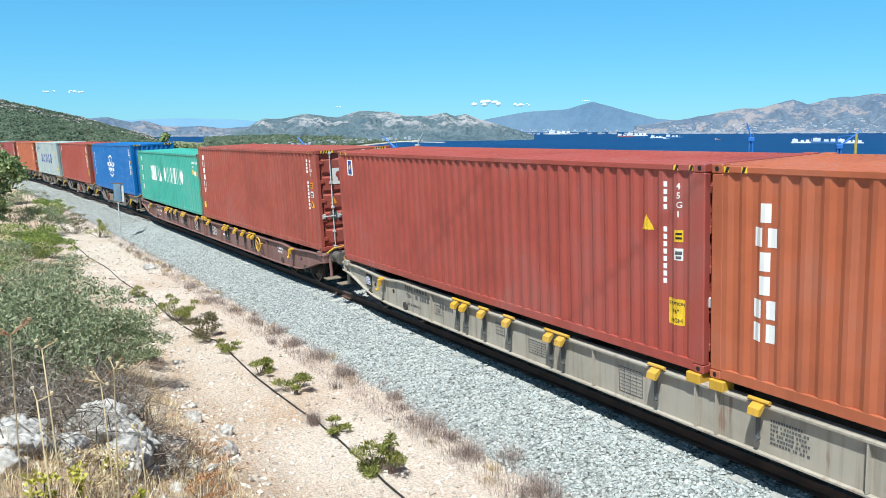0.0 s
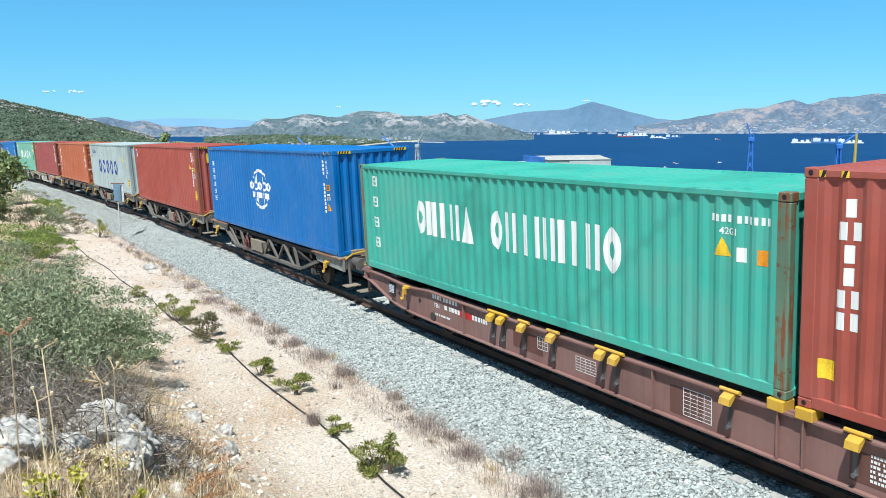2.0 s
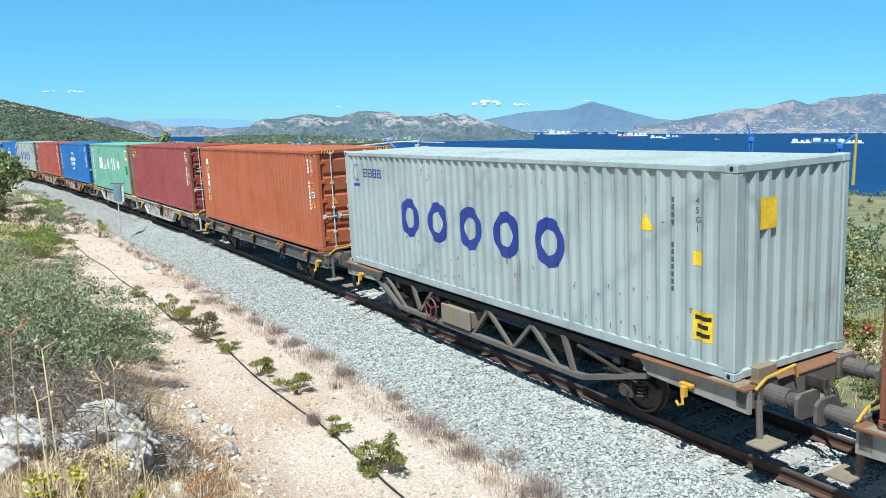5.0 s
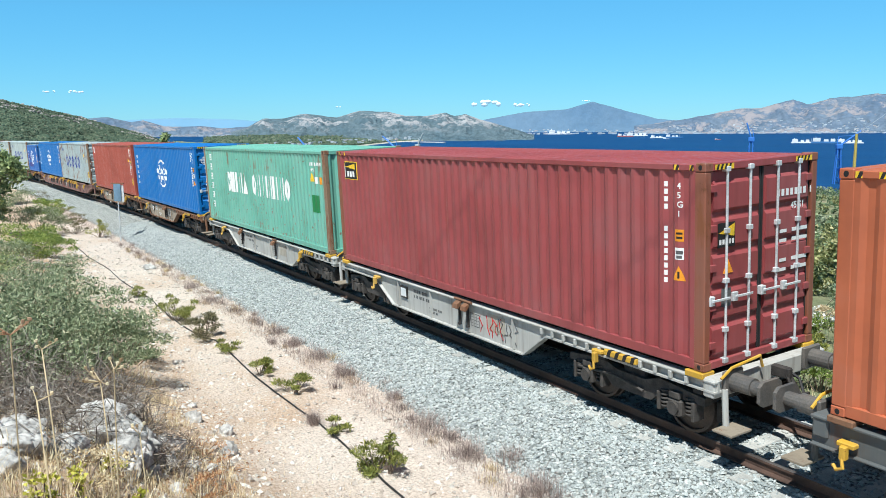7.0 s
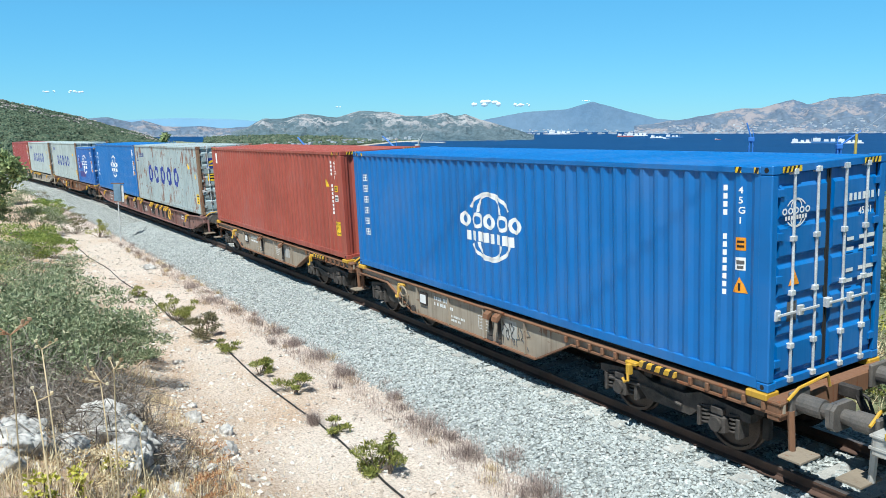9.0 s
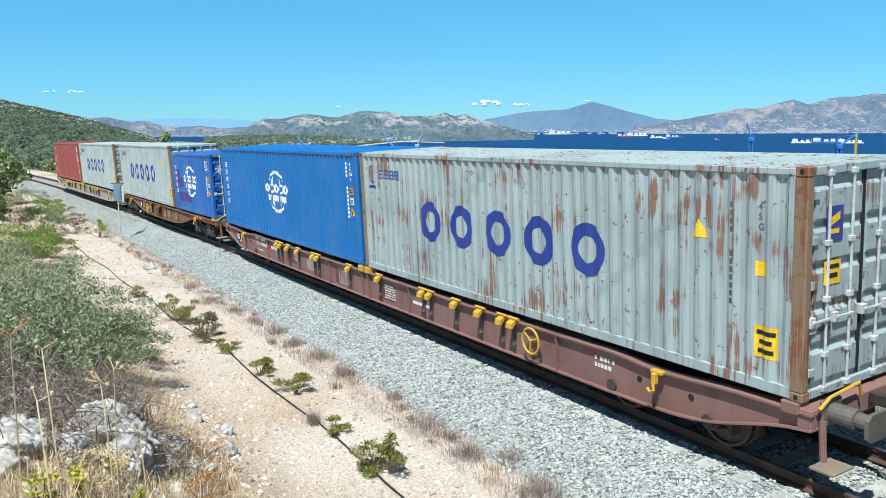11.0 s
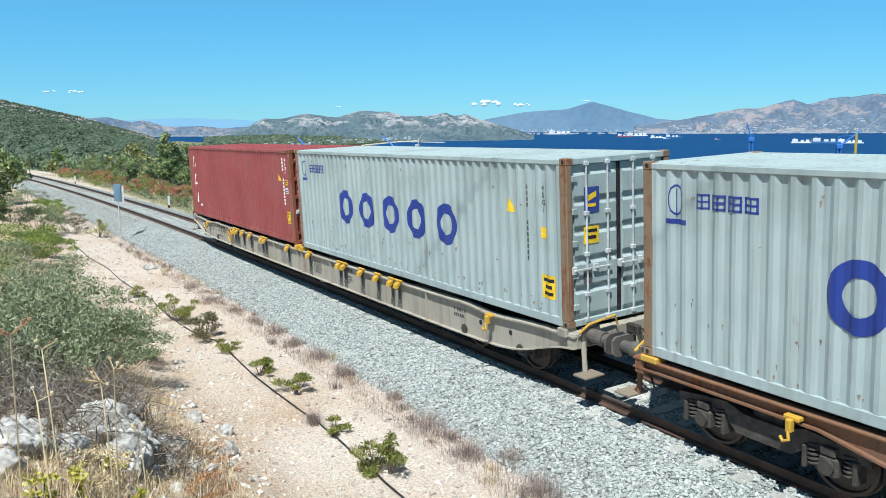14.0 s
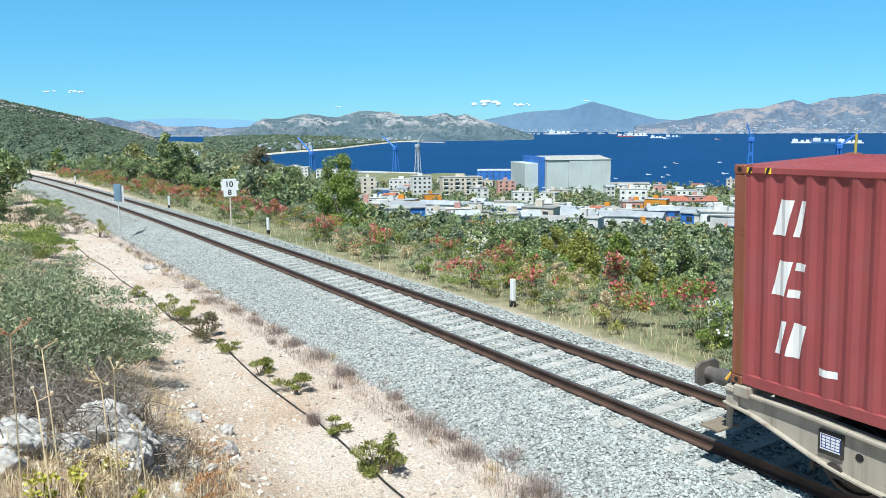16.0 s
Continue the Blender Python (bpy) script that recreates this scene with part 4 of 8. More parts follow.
def bogie_frame_mesh(base_half=0.95):
    sh = Shape()
    for sy in (-1, 1):
        y0, y1 = sorted((sy * 0.93, sy * 1.08))
        prof = [(-1.45, 0.72), (-1.45, 0.60), (-0.62, 0.58), (-0.42, 0.40), (0.42, 0.40), (0.62, 0.58), (1.45, 0.60), (1.45, 0.72), (0.6, 0.80), (0.3, 0.70), (-0.3, 0.70), (-0.6, 0.80)]
        sh.prism(prof, y0, y1)
        for dx in (-base_half, base_half):
            sh.box(dx - 0.36, dx - 0.30, *sorted((sy * 0.92, sy * 1.14)), 0.33, 0.62, 0.01)
            sh.box(dx + 0.30, dx + 0.36, *sorted((sy * 0.92, sy * 1.14)), 0.33, 0.62, 0.01)
            sh.box(dx - 0.1, dx + 0.1, *sorted((sy * 1.08, sy * 1.16)), 0.60, 0.70, 0.01)
    sh.box(-0.25, 0.25, -1.0, 1.0, 0.55, 0.82, 0.03)
    sh.box(-1.42, -1.30, -1.0, 1.0, 0.60, 0.70)
    sh.box(1.30, 1.42, -1.0, 1.0, 0.60, 0.70)
    return sh.mesh("bogie", M["bogie"])


WHEELSET, AXLE_BOX, BOGIE, COIL = wheelset_mesh(), axle_box_mesh(), bogie_frame_mesh(), coil_mesh()
BRAKE = Shape().box(-0.05, 0.05, -0.05, 0.05, -0.16, 0.16, 0.01).mesh("brake_block", M["grime"])
_t = AXLE_BOX.copy()
_t.transform(Matrix.Rotation(math.pi, 4, "Z"))
AXLE_BOX_FAR = _t


def axle(parent, x):
    w = part("wheelset", WHEELSET, None, parent, "steel wheels on an axle")
    w.location = (x, 0, WHEEL_R)
    WHEELS.append((w, x))
    for me in (AXLE_BOX, AXLE_BOX_FAR):
        b = part("axle_box", me, None, parent)
        b.location = (x, 0, WHEEL_R)
    for dx in (-0.24, 0.24):
        k = part("coil_spring", COIL, None, parent)
        k.location = (x + dx, -1.03, WHEEL_R)


def bogie(wagon, x):
    b = part("bogie", BOGIE, None, wagon, "dusty four-wheel bogie with coil springs")
    b.location = (x, 0, 0)
    axle(b, -0.95)
    axle(b, 0.95)
    for dx in (-0.95, 0.95):
        for sy in (-1, 1):
            for e in (-0.52, 0.52):
                k = part("brake_block", BRAKE, None, b)
                k.location = (dx + e, sy * 0.75, 0.46)


def ribbon(sh, line, y0, y1, th):
    """A plate that follows a line of (x, z), th thick downwards."""
    for (a, za), (b, zb) in zip(line, line[1:]):
        sh.prism([(a, za), (b, zb), (b, zb - th), (a, za - th)], y0, y1)
    return sh


def buffers(w, half, mat_):
    for sx in (-1, 1):
        part("headstock", Shape().box(*sorted((sx * (half - 0.02), sx * (half - 0.22))), -1.22, 1.22, 0.82, 1.10, 0.02), mat_, w)
        for sy in (-1, 1):
            y = sy * 0.875
            b = part("buffer", Shape().rod((sx * half, y, 1.03), (sx * (half + 0.36), y, 1.03), 0.125, 16).rod((sx * (half + 0.34), y, 1.03), (sx * (half + 0.58), y, 1.03), 0.095, 16)
                     .box(*sorted((sx * (half - 0.02), sx * (half + 0.04))), y - 0.2, y + 0.2, 0.86, 1.2, 0.02), M["buffer"], w, "grey steel buffer")
            sh = Shape().prism([(y - 0.225, 1.03 - 0.11), (y - 0.15, 1.03 - 0.17), (y + 0.15, 1.03 - 0.17), (y + 0.225, 1.03 - 0.11), (y + 0.225, 1.03 + 0.11), (y + 0.15, 1.03 + 0.17), (y - 0.15, 1.03 + 0.17), (y - 0.225, 1.03 + 0.11)],
                               *sorted((sx * (half + 0.57), sx * (half + 0.62))), axis="x")
            part("buffer_head", sh, M["buffer"], b)
        sh = Shape().box(*sorted((sx * half, sx * (half + 0.30))), -0.05, 0.05, 0.93, 1.10, 0.02)
        sh.tube([(sx * (half + 0.25), 0.03, 1.0), (sx * (half + 0.42), 0.03, 0.75), (sx * (half + 0.56), 0.03, 0.80)], 0.028)
        sh.tube([(sx * (half + 0.25), -0.03, 1.0), (sx * (half + 0.40), -0.03, 0.72), (sx * (half + 0.56), -0.03, 0.80)], 0.028)
        part("coupling", sh, M["grime"], w, "screw coupling")
        part("brake_hose", Shape().tube([(sx * half, 0.35, 0.92), (sx * (half + 0.2), 0.34, 0.85), (sx * (half + 0.36), 0.25, 0.62), (sx * (half + 0.52), 0.12, 0.70)], 0.022), M["rubber"], w)
        # corner step with its hanger and the yellow grab rail above
        st = part("step", Shape().box(*sorted((sx * (half + 0.02), sx * (half + 0.34))), -1.30, -0.88, 0.40, 0.435, 0.006), M["tan_plate"], w, "yellow-edged foot step")
        part("step_hanger", Shape().rod((sx * (half + 0.05), -1.05, 0.42), (sx * (half + 0.02), -1.05, 0.95), 0.045, 8), mat_, st)
        part("grab_rail", Shape().tube([(sx * (half + 0.04), -1.15, 1.12), (sx * (half + 0.05), -0.95, 1.24), (sx * (half + 0.05), -0.35, 1.30), (sx * (half + 0.04), -0.28, 1.12)], 0.022), M["yellow"], w, "yellow grab rail")


def bracket(w, x, z=1.03, mat_="yellow"):
    """A hinged container spigot folded out over the side sill."""
    b = part("folding_spigot", Shape().prism([(-1.215, z + 0.04), (-1.36, z - 0.04), (-1.38, z - 0.13), (-1.34, z - 0.14), (-1.24, z - 0.02)], x - 0.085, x + 0.085, axis="x"), M[mat_], w, "yellow folding container spigot" if mat_ == "yellow" else "rusty folding container spigot")
    part("spigot_hinge", Shape().rod((x - 0.16, -1.25, z + 0.04), (x + 0.16, -1.25, z + 0.04), 0.03, 8), M[mat_], b)
    part("spigot_stay", Shape().box(x - 0.045, x - 0.005, -1.26, -1.20, z - 0.5, z - 0.04, 0.008).rod((x - 0.025, -1.27, z - 0.48), (x - 0.025, -1.21, z - 0.48), 0.03, 8), M["grime"] if mat_ != "yellow" else M["wagon_dark"], b)


def hook(w, x, z=0.92):
    part("lifting_hook", Shape().box(x - 0.11, x + 0.11, -1.31, -1.2, z + 0.02, z + 0.08, 0.012).box(x - 0.04, x + 0.04, -1.37, -1.28, z - 0.12, z + 0.05, 0.012)
         .tube([(x, -1.36, z - 0.1), (x + 0.03, -1.38, z - 0.2), (x - 0.05, -1.38, z - 0.24), (x - 0.1, -1.37, z - 0.19)], 0.022), M["yellow"], w, "yellow rope hook")


def handwheel(w, x, z, mat_="yellow", y=-1.32):
    sh = Shape().ring((x, y, z), (0, 1, 0), 0.235, 0.022, 22, 6)
    for k in range(3):
        a = math.tau * k / 3 + 0.4
        sh.rod((x, y, z), (x + 0.23 * math.cos(a), y, z + 0.23 * math.sin(a)), 0.016, 6)
    sh.rod((x, y, z), (x, y + 0.2, z), 0.03, 8)
    part("handbrake_wheel", sh, M[mat_], w, "round handbrake wheel")


def sill_text(w, polys, mat_, y=-1.176, name="sill_lettering", label=""):
    sh = Shape()
    for p in polys:
        vs = [(u, y, v) for u, v in p]
        a, b, c = (Vector(q) for q in vs[:3])
        sh.add(vs, [tuple(range(len(vs))) if (b - a).cross(c - a).y < 0 else tuple(range(len(vs) - 1, -1, -1))])
    part(name, sh, mat_ if not isinstance(mat_, str) else M[mat_], w, label, kind="stuff" if len(polys) > 3 else "")


def bar_lines(u, v, rows, seed=0):
    r = random.Random(seed)
    out = []
    for k, (n, h) in enumerate(rows):
        x = u
        for i in range(n):
            wd = r.uniform(0.5, 1.1) * h
            out.append(rect(x, v - k * h * 1.7, wd, h))
            x += wd + h * (0.3 if r.random() < .8 else 1.0)
    return out


def frame_lines(u, v, wd, h, rows, t=0.012):
    out = [rect(u, v, wd, t), rect(u, v + h, wd, t), rect(u, v, t, h), rect(u + wd, v, t, h)]
    for k in range(1, rows):
        out.append(rect(u, v + h * k / rows, wd, t * .7))
    for k in range(1, 4):
        out.append(rect(u + wd * k / 4, v, t * .7, h))
    return out


def curve_line(pts, n=6):
    """Rounds the corners of a line of (x, z)."""
    out = [pts[0]]
    for a, b, c in zip(pts, pts[1:], pts[2:]):
        for i in range(1, n):
            t = i / n
            p = [(1 - t) ** 2 * (a[k] + b[k]) / 2 + 2 * t * (1 - t) * b[k] + t * t * (b[k] + c[k]) / 2 for k in (0, 1)]
            out.append(tuple(p))
    out.append(pts[-1])
    return out


def long_wagon(label, mat_, s_mid, half, ink, wheel_x, accent):
    """Flat wagon for two long boxes: deep side sills that sweep up to the ends."""
    w = thing("flat_wagon", label, "railway wagon", "wagons of the train")
    mt = M[mat_]
    low = curve_line([(-half, 0.86), (-half + 0.5, 0.80), (-half + 1.7, 0.42), (-half + 3.2, 0.36), (0, 0.36), (half - 3.2, 0.36), (half - 1.7, 0.42), (half - 0.5, 0.80), (half, 0.86)])
    top = curve_line([(half, 1.06), (half - 1.2, 1.06), (half - 2.5, 0.96), (half - 3.4, 1.06), (half - 4.2, 1.02), (0, 1.02), (-half + 4.2, 1.02), (-half + 3.4, 1.06), (-half + 2.5, 0.96), (-half + 1.2, 1.06), (-half, 1.06)])
    for sy in (-1, 1):
        sill = part("side_sill", Shape().prism(low + top, *sorted((sy * 1.15, sy * 1.17))), mt, w)
        part("top_flange", ribbon(Shape(), list(reversed(top)), *sorted((sy * 1.06, sy * 1.245)), 0.03), mt, sill)
        part("bottom_flange", ribbon(Shape(), low, *sorted((sy * 1.06, sy * 1.245)), 0.025), mt, sill)
        if sy < 0:
            for x in (-0.18, 0.18, -2.3, 2.3, -7.6, 7.6):
                part("stiffener", Shape().box(x - 0.012, x + 0.012, -1.235, -1.16, 0.37, 1.0), mt, sill)
            for x in (-half + 1.9, -half + 2.9, half - 1.9, half - 2.9):
                # no opening: a black disc stands for the hole's shade
                part("sill_hole", Shape().rod((x, -1.178, 0.72), (x, -1.15, 0.72), 0.05, 12), M["black"], sill)
    part("centre_beam", Shape().box(-half + 0.1, half - 0.1, -0.32, 0.32, 0.62, 1.0, 0.02), M["grime"], w)
    for x in np.linspace(-half + 1.5, half - 1.5, 9):
        part("cross_beam", Shape().box(x - 0.09, x + 0.09, -1.14, 1.14, 0.7, 0.98, 0.01), M["grime"], w)
    for x in (-half + 0.3, -0.2, 0.2, half - 0.3):
        for sy in (-1, 1):
            part("container_seat", Shape().box(x - 0.12, x + 0.12, *sorted((sy * 1.02, sy * 1.26)), 1.0, DECK - 0.004, 0.012), M["yellow"] if abs(x) < 1 else mt, w, "yellow container seat" if abs(x) < 1 else "")
    for x in (-6.45, -6.12, -5.45, -4.6, -3.35, -3.03, -0.88, 0.88, 3.03, 3.35, 4.4, 5.3, 6.05, 6.4):
        bracket(w, x)
    hook(w, half - 2.45)
    hook(w, -half + 2.45)
    if wheel_x is not None:
        handwheel(w, wheel_x, 0.78)
    buffers(w, half, mt)
    bogie(w, -half + 2.55)
    bogie(w, half - 2.55)
    # plates and lettering
    x = -half + 1.55
    part("label_holder", Shape().box(x - 0.16, x + 0.16, -1.20, -1.165, 0.62, 0.92, 0.006), M["grime"], w)
    sill_text(w, [rect(x - 0.13, 0.68, 0.26, 0.20)], "white", -1.204, "paper_label", "white consignment label")
    sill_text(w, frame_lines(x - 0.12, 0.70, 0.24, 0.16, 4, 0.012), "navy", -1.206, "label_print")
    sill_text(w, word("TEN", -half + 3.55, 0.70, 0.13) + bar_lines(-half + 4.0, 0.71, [(5, 0.10)], 2) + bar_lines(-half + 3.5, 0.88, [(9, 0.10)], 3), ink)
    sill_text(w, bar_lines(-half + 5.1, 0.71, [(6, 0.10)], 7) + bar_lines(-half + 3.6, 0.52, [(10, 0.05)], 5), ink)
    if accent == "red":
        sill_text(w, [rect(-half + 4.55, 0.69, 0.62, 0.13)], M["red_bar"], -1.174, "brand_bar", "red brand bar")
        sill_text(w, bar_lines(2.35, 0.80, [(5, 0.13)], 9), "greybar")
        sill_text(w, [rect(2.4, 0.62, 0.9, 0.07)], "white", name="brand_strip")
        sill_text(w, [rect(-2.0, 0.42, 0.6, 0.42)], M["wagon_patch"], -1.1735, "repaint_patch")
        sill_text(w, [rect(0.75, 0.45, 0.75, 0.38)], M["wagon_patch"], -1.1735, "repaint_patch")
        sill_text(w, [rect(-5.9, 0.5, 0.9, 0.34)], M["wagon_patch"], -1.1735, "repaint_patch")
    else:
        sill_text(w, word("GE", -half + 4.95, 0.60, 0.12) + frame_lines(-half + 4.88, 0.55, 0.34, 0.2, 1)[:4], ink)
        sill_text(w, bar_lines(3.2, 0.84, [(4, 0.12)], 12) + bar_lines(3.1, 0.68, [(10, 0.045), (9, 0.045), (8, 0.045)], 13), ink)
    sill_text(w, frame_lines(-4.1, 0.50, 0.5, 0.24, 5), ink, name="load_table")
    sill_text(w, frame_lines(-1.75, 0.44, 0.5, 0.40, 7), ink, name="load_table")
    sill_text(w, frame_lines(-5.15, 0.62, 0.28, 0.22, 3), ink, name="load_table")
    sill_text(w, bar_lines(1.0, 0.80, [(12, 0.035)] * 6, 21), ink)
    sill_text(w, bar_lines(half - 3.9, 0.80, [(5, 0.07), (5, 0.07)], 25), ink)
    WAGONS.append((w, s_mid, half - 2.55))
    return w


M["red_bar"] = plain("red_brand_bar", (0.5, 0.02, 0.02), 0.5)
M["wagon_patch"] = paint("dark_brown_repaint", (0.13, 0.052, 0.04), rust=0.05, rough=0.6, seed=31)


def truss_wagon(label, s_mid, half=6.5, plate_x=-1.0):
    """Two-axle wagon with a braced truss under its side sill."""
    w = thing("truss_wagon", label, "railway wagon", "wagons of the train")
    mt = M["wagon_truss"]
    for sy in (-1, 1):
        sill = part("side_sill", Shape().prism([(-half, 0.98), (half, 0.98), (half, 1.14), (-half, 1.14)], *sorted((sy * 0.98, sy * 1.04))), M["grime"], w)
        for sx in (-1, 1):
            ep = part("end_sill_plate", Shape().prism([(sx * 4.35, 1.11), (sx * half, 1.11), (sx * half, 0.78), (sx * 4.55, 0.86)], *sorted((sy * 1.16, sy * 1.22))), M["wagon_pale_dirty"], w, "weathered pale grey sill plate")
            part("sill_top_plate", Shape().box(*sorted((sx * 4.30, sx * half)), *sorted((sy * 0.95, sy * 1.30)), 1.10, 1.135, 0.006), M["wagon_rust"], ep)
        part("lower_chord", ribbon(Shape(), [(-4.75, 0.98), (-3.5, 0.44), (2.9, 0.44), (3.1, 0.46), (4.5, 0.86)], *sorted((sy * 1.10, sy * 1.22)), 0.085), mt, w, "grey angle-steel lower chord")
        tops = [(-4.2, -3.3), (-2.9, -2.55), (-2.0, -2.6), (0.2, -0.35), (0.2, 0.95), (1.6, 1.0), (1.6, 2.3), (2.5, 2.75)]
        for a, b in tops:
            part("truss_brace", Shape().prism([(a - 0.05, 1.0), (a + 0.05, 1.0), (b + 0.05, 0.42), (b - 0.05, 0.42)], *sorted((sy * 1.10, sy * 1.17))), mt, w)
        part("long_rod", Shape().rod((2.9, sy * 1.16, 0.92), (4.3, sy * 1.18, 0.66), 0.035, 8), M["grime"], w)
        part("top_chord", Shape().box(-4.4, 4.4, *sorted((sy * 1.04, sy * 1.12)), 0.95, 1.08, 0.01), M["grime"], w)
    part("side_plate", Shape().box(plate_x - 0.55, plate_x + 0.55, -1.26, -1.2, 0.47, 0.88, 0.015).box(plate_x - 0.5, plate_x + 0.5, -1.2, -0.85, 0.5, 0.84, 0.01), M["tan_plate"], w, "tan steel side plate")
    handwheel(w, plate_x - 0.95 if plate_x < 0 else plate_x + 0.85, 0.68, "red_wheel", -1.28)
    part("centre_beam", Shape().box(-half + 0.1, half - 0.1, -0.35, 0.35, 0.7, 1.04, 0.02), M["grime"], w)
    for x in np.linspace(-5.6, 5.6, 7):
        part("cross_beam", Shape().box(x - 0.08, x + 0.08, -1.1, 1.1, 0.8, 1.05, 0.01), M["grime"], w)
    part("brake_cylinder", Shape().rod((-0.2, 0.5, 0.62), (0.5, 0.5, 0.62), 0.19, 14), M["grime"], w)
    part("air_tank", Shape().rod((1.1, -0.5, 0.6), (2.2, -0.5, 0.6), 0.2, 14), M["grime"], w)
    for x in (-5.95, 5.95):
        for sy in (-1, 1):
            part("container_seat", Shape().prism([(x - 0.28, 1.13), (x + 0.28, 1.13), (x + 0.2, DECK - 0.003), (x - 0.2, DECK - 0.003)], *sorted((sy * 0.98, sy * 1.29))), M["tan_plate"], w, "worn ochre container seat")
    for x in (-half + 0.25, half - 0.25):
        part("end_deck", Shape().box(x - 0.24, x + 0.24, -1.2, 1.2, 1.095, 1.13, 0.006), M["wagon_rust"], w)
        part("end_stop", Shape().box(x - 0.1, x + 0.1, -0.85, -0.45, 1.12, 1.3, 0.01), M["tan_plate"], w)
    hook(w, half - 1.0, 0.88)
    hook(w, -half + 0.95, 0.88)
    sill_text(w, bar_lines(half - 1.9, 1.0, [(8, 0.06), (6, 0.06)], 4), "white", -1.205)
    buffers(w, half, mt)
    for x in (-4.0, 4.0):
        axle(w, x)
        for sy in (-1, 1):
            sh = Shape()
            for k in range(6):
                hw = 0.62 - k * 0.09
                sh.box(x - hw, x + hw, *sorted((sy * 0.98, sy * 1.08)), 0.60 + k * 0.026, 0.622 + k * 0.026)
            part("leaf_spring", sh, M["grime"], w, "leaf spring")
            part("axle_guard", Shape().box(x - 0.24, x - 0.17, *sorted((sy * 0.94, sy * 1.02)), 0.3, 0.95), M["grime"], w)
            part("axle_guard", Shape().box(x + 0.17, x + 0.24, *sorted((sy * 0.94, sy * 1.02)), 0.3, 0.95), M["grime"], w)
    WAGONS.append((w, s_mid, 4.0))
    return w


M["wagon_pale_dirty"] = paint("dirty_pale_grey_sill_paint", (0.30, 0.295, 0.27), rust=0.10, rough=0.7, dirt=0.5, seed=35)
M["red_wheel"] = plain("dull_red_handwheel", (0.16, 0.04, 0.035), 0.6)


def short_wagon(label, s_mid, half=6.5):
    """Two-axle wagon with a straight dark sill."""
    w = thing("flat_wagon", label, "railway wagon", "wagons of the train")
    mt = M["wagon_dark"]
    for sy in (-1, 1):
        sill = part("side_sill", Shape().prism([(-half, 0.72), (half, 0.72), (half, 1.08), (-half, 1.08)], *sorted((sy * 1.15, sy * 1.18))), mt, w)
        part("top_flange", Shape().box(-half, half, *sorted((sy * 1.06, sy * 1.235)), 1.05, 1.085, 0.008), mt, sill)
        part("bottom_flange", Shape().box(-half, half, *sorted((sy * 1.06, sy * 1.235)), 0.70, 0.73, 0.008), mt, sill)
    for x in (-5.95, 5.95):
        for sy in (-1, 1):
            part("container_seat", Shape().box(x - 0.16, x + 0.16, *sorted((sy * 1.0, sy * 1.26)), 1.07, DECK - 0.004, 0.012), M["wagon_rust"], w)
    part("centre_beam", Shape().box(-half + 0.1, half - 0.1, -0.3, 0.3, 0.66, 1.04, 0.02), M["grime"], w)
    for x in np.linspace(-5.6, 5.6, 7):
        part("cross_beam", Shape().box(x - 0.08, x + 0.08, -1.14, 1.14, 0.78, 1.04, 0.01), M["grime"], w)
    for x in (-5.0, -2.95, -2.65, 0.0, 2.65, 2.95, 5.0):
        bracket(w, x, 1.05, "wagon_rust")
    sill_text(w, bar_lines(-4.6, 0.94, [(4, 0.11)], 3) + bar_lines(-3.9, 0.94, [(8, 0.10)], 4) + bar_lines(-4.6, 0.78, [(9, 0.09)], 5), "tan_ink", -1.182)
    sill_text(w, frame_lines(-2.35, 0.80, 0.35, 0.16, 2) + triangle_sign(-1.75, 0.80, 0.18), "tan_ink", -1.182)
    sill_text(w, bar_lines(0.8, 0.90, [(8, 0.06), (6, 0.06)], 8), "tan_ink", -1.182)
    hook(w, -half + 0.5, 0.82)
    hook(w, half - 0.5, 0.82)
    buffers(w, half, mt)
    for x in (-4.0, 4.0):
        axle(w, x)
        for sy in (-1, 1):
            part("axle_guard", Shape().box(x - 0.24, x - 0.17, *sorted((sy * 0.94, sy * 1.02)), 0.3, 0.95), M["grime"], w)
            part("axle_guard", Shape().box(x + 0.17, x + 0.24, *sorted((sy * 0.94, sy * 1.02)), 0.3, 0.95), M["grime"], w)
            part("leaf_spring", Shape().box(x - 0.6, x + 0.6, *sorted((sy * 0.98, sy * 1.08)), 0.62, 0.70, 0.01), M["grime"], w)
    WAGONS.append((w, s_mid, 4.0))
    return w


M["tan_ink"] = plain("ochre_lettering", (0.42, 0.30, 0.16), 0.7)


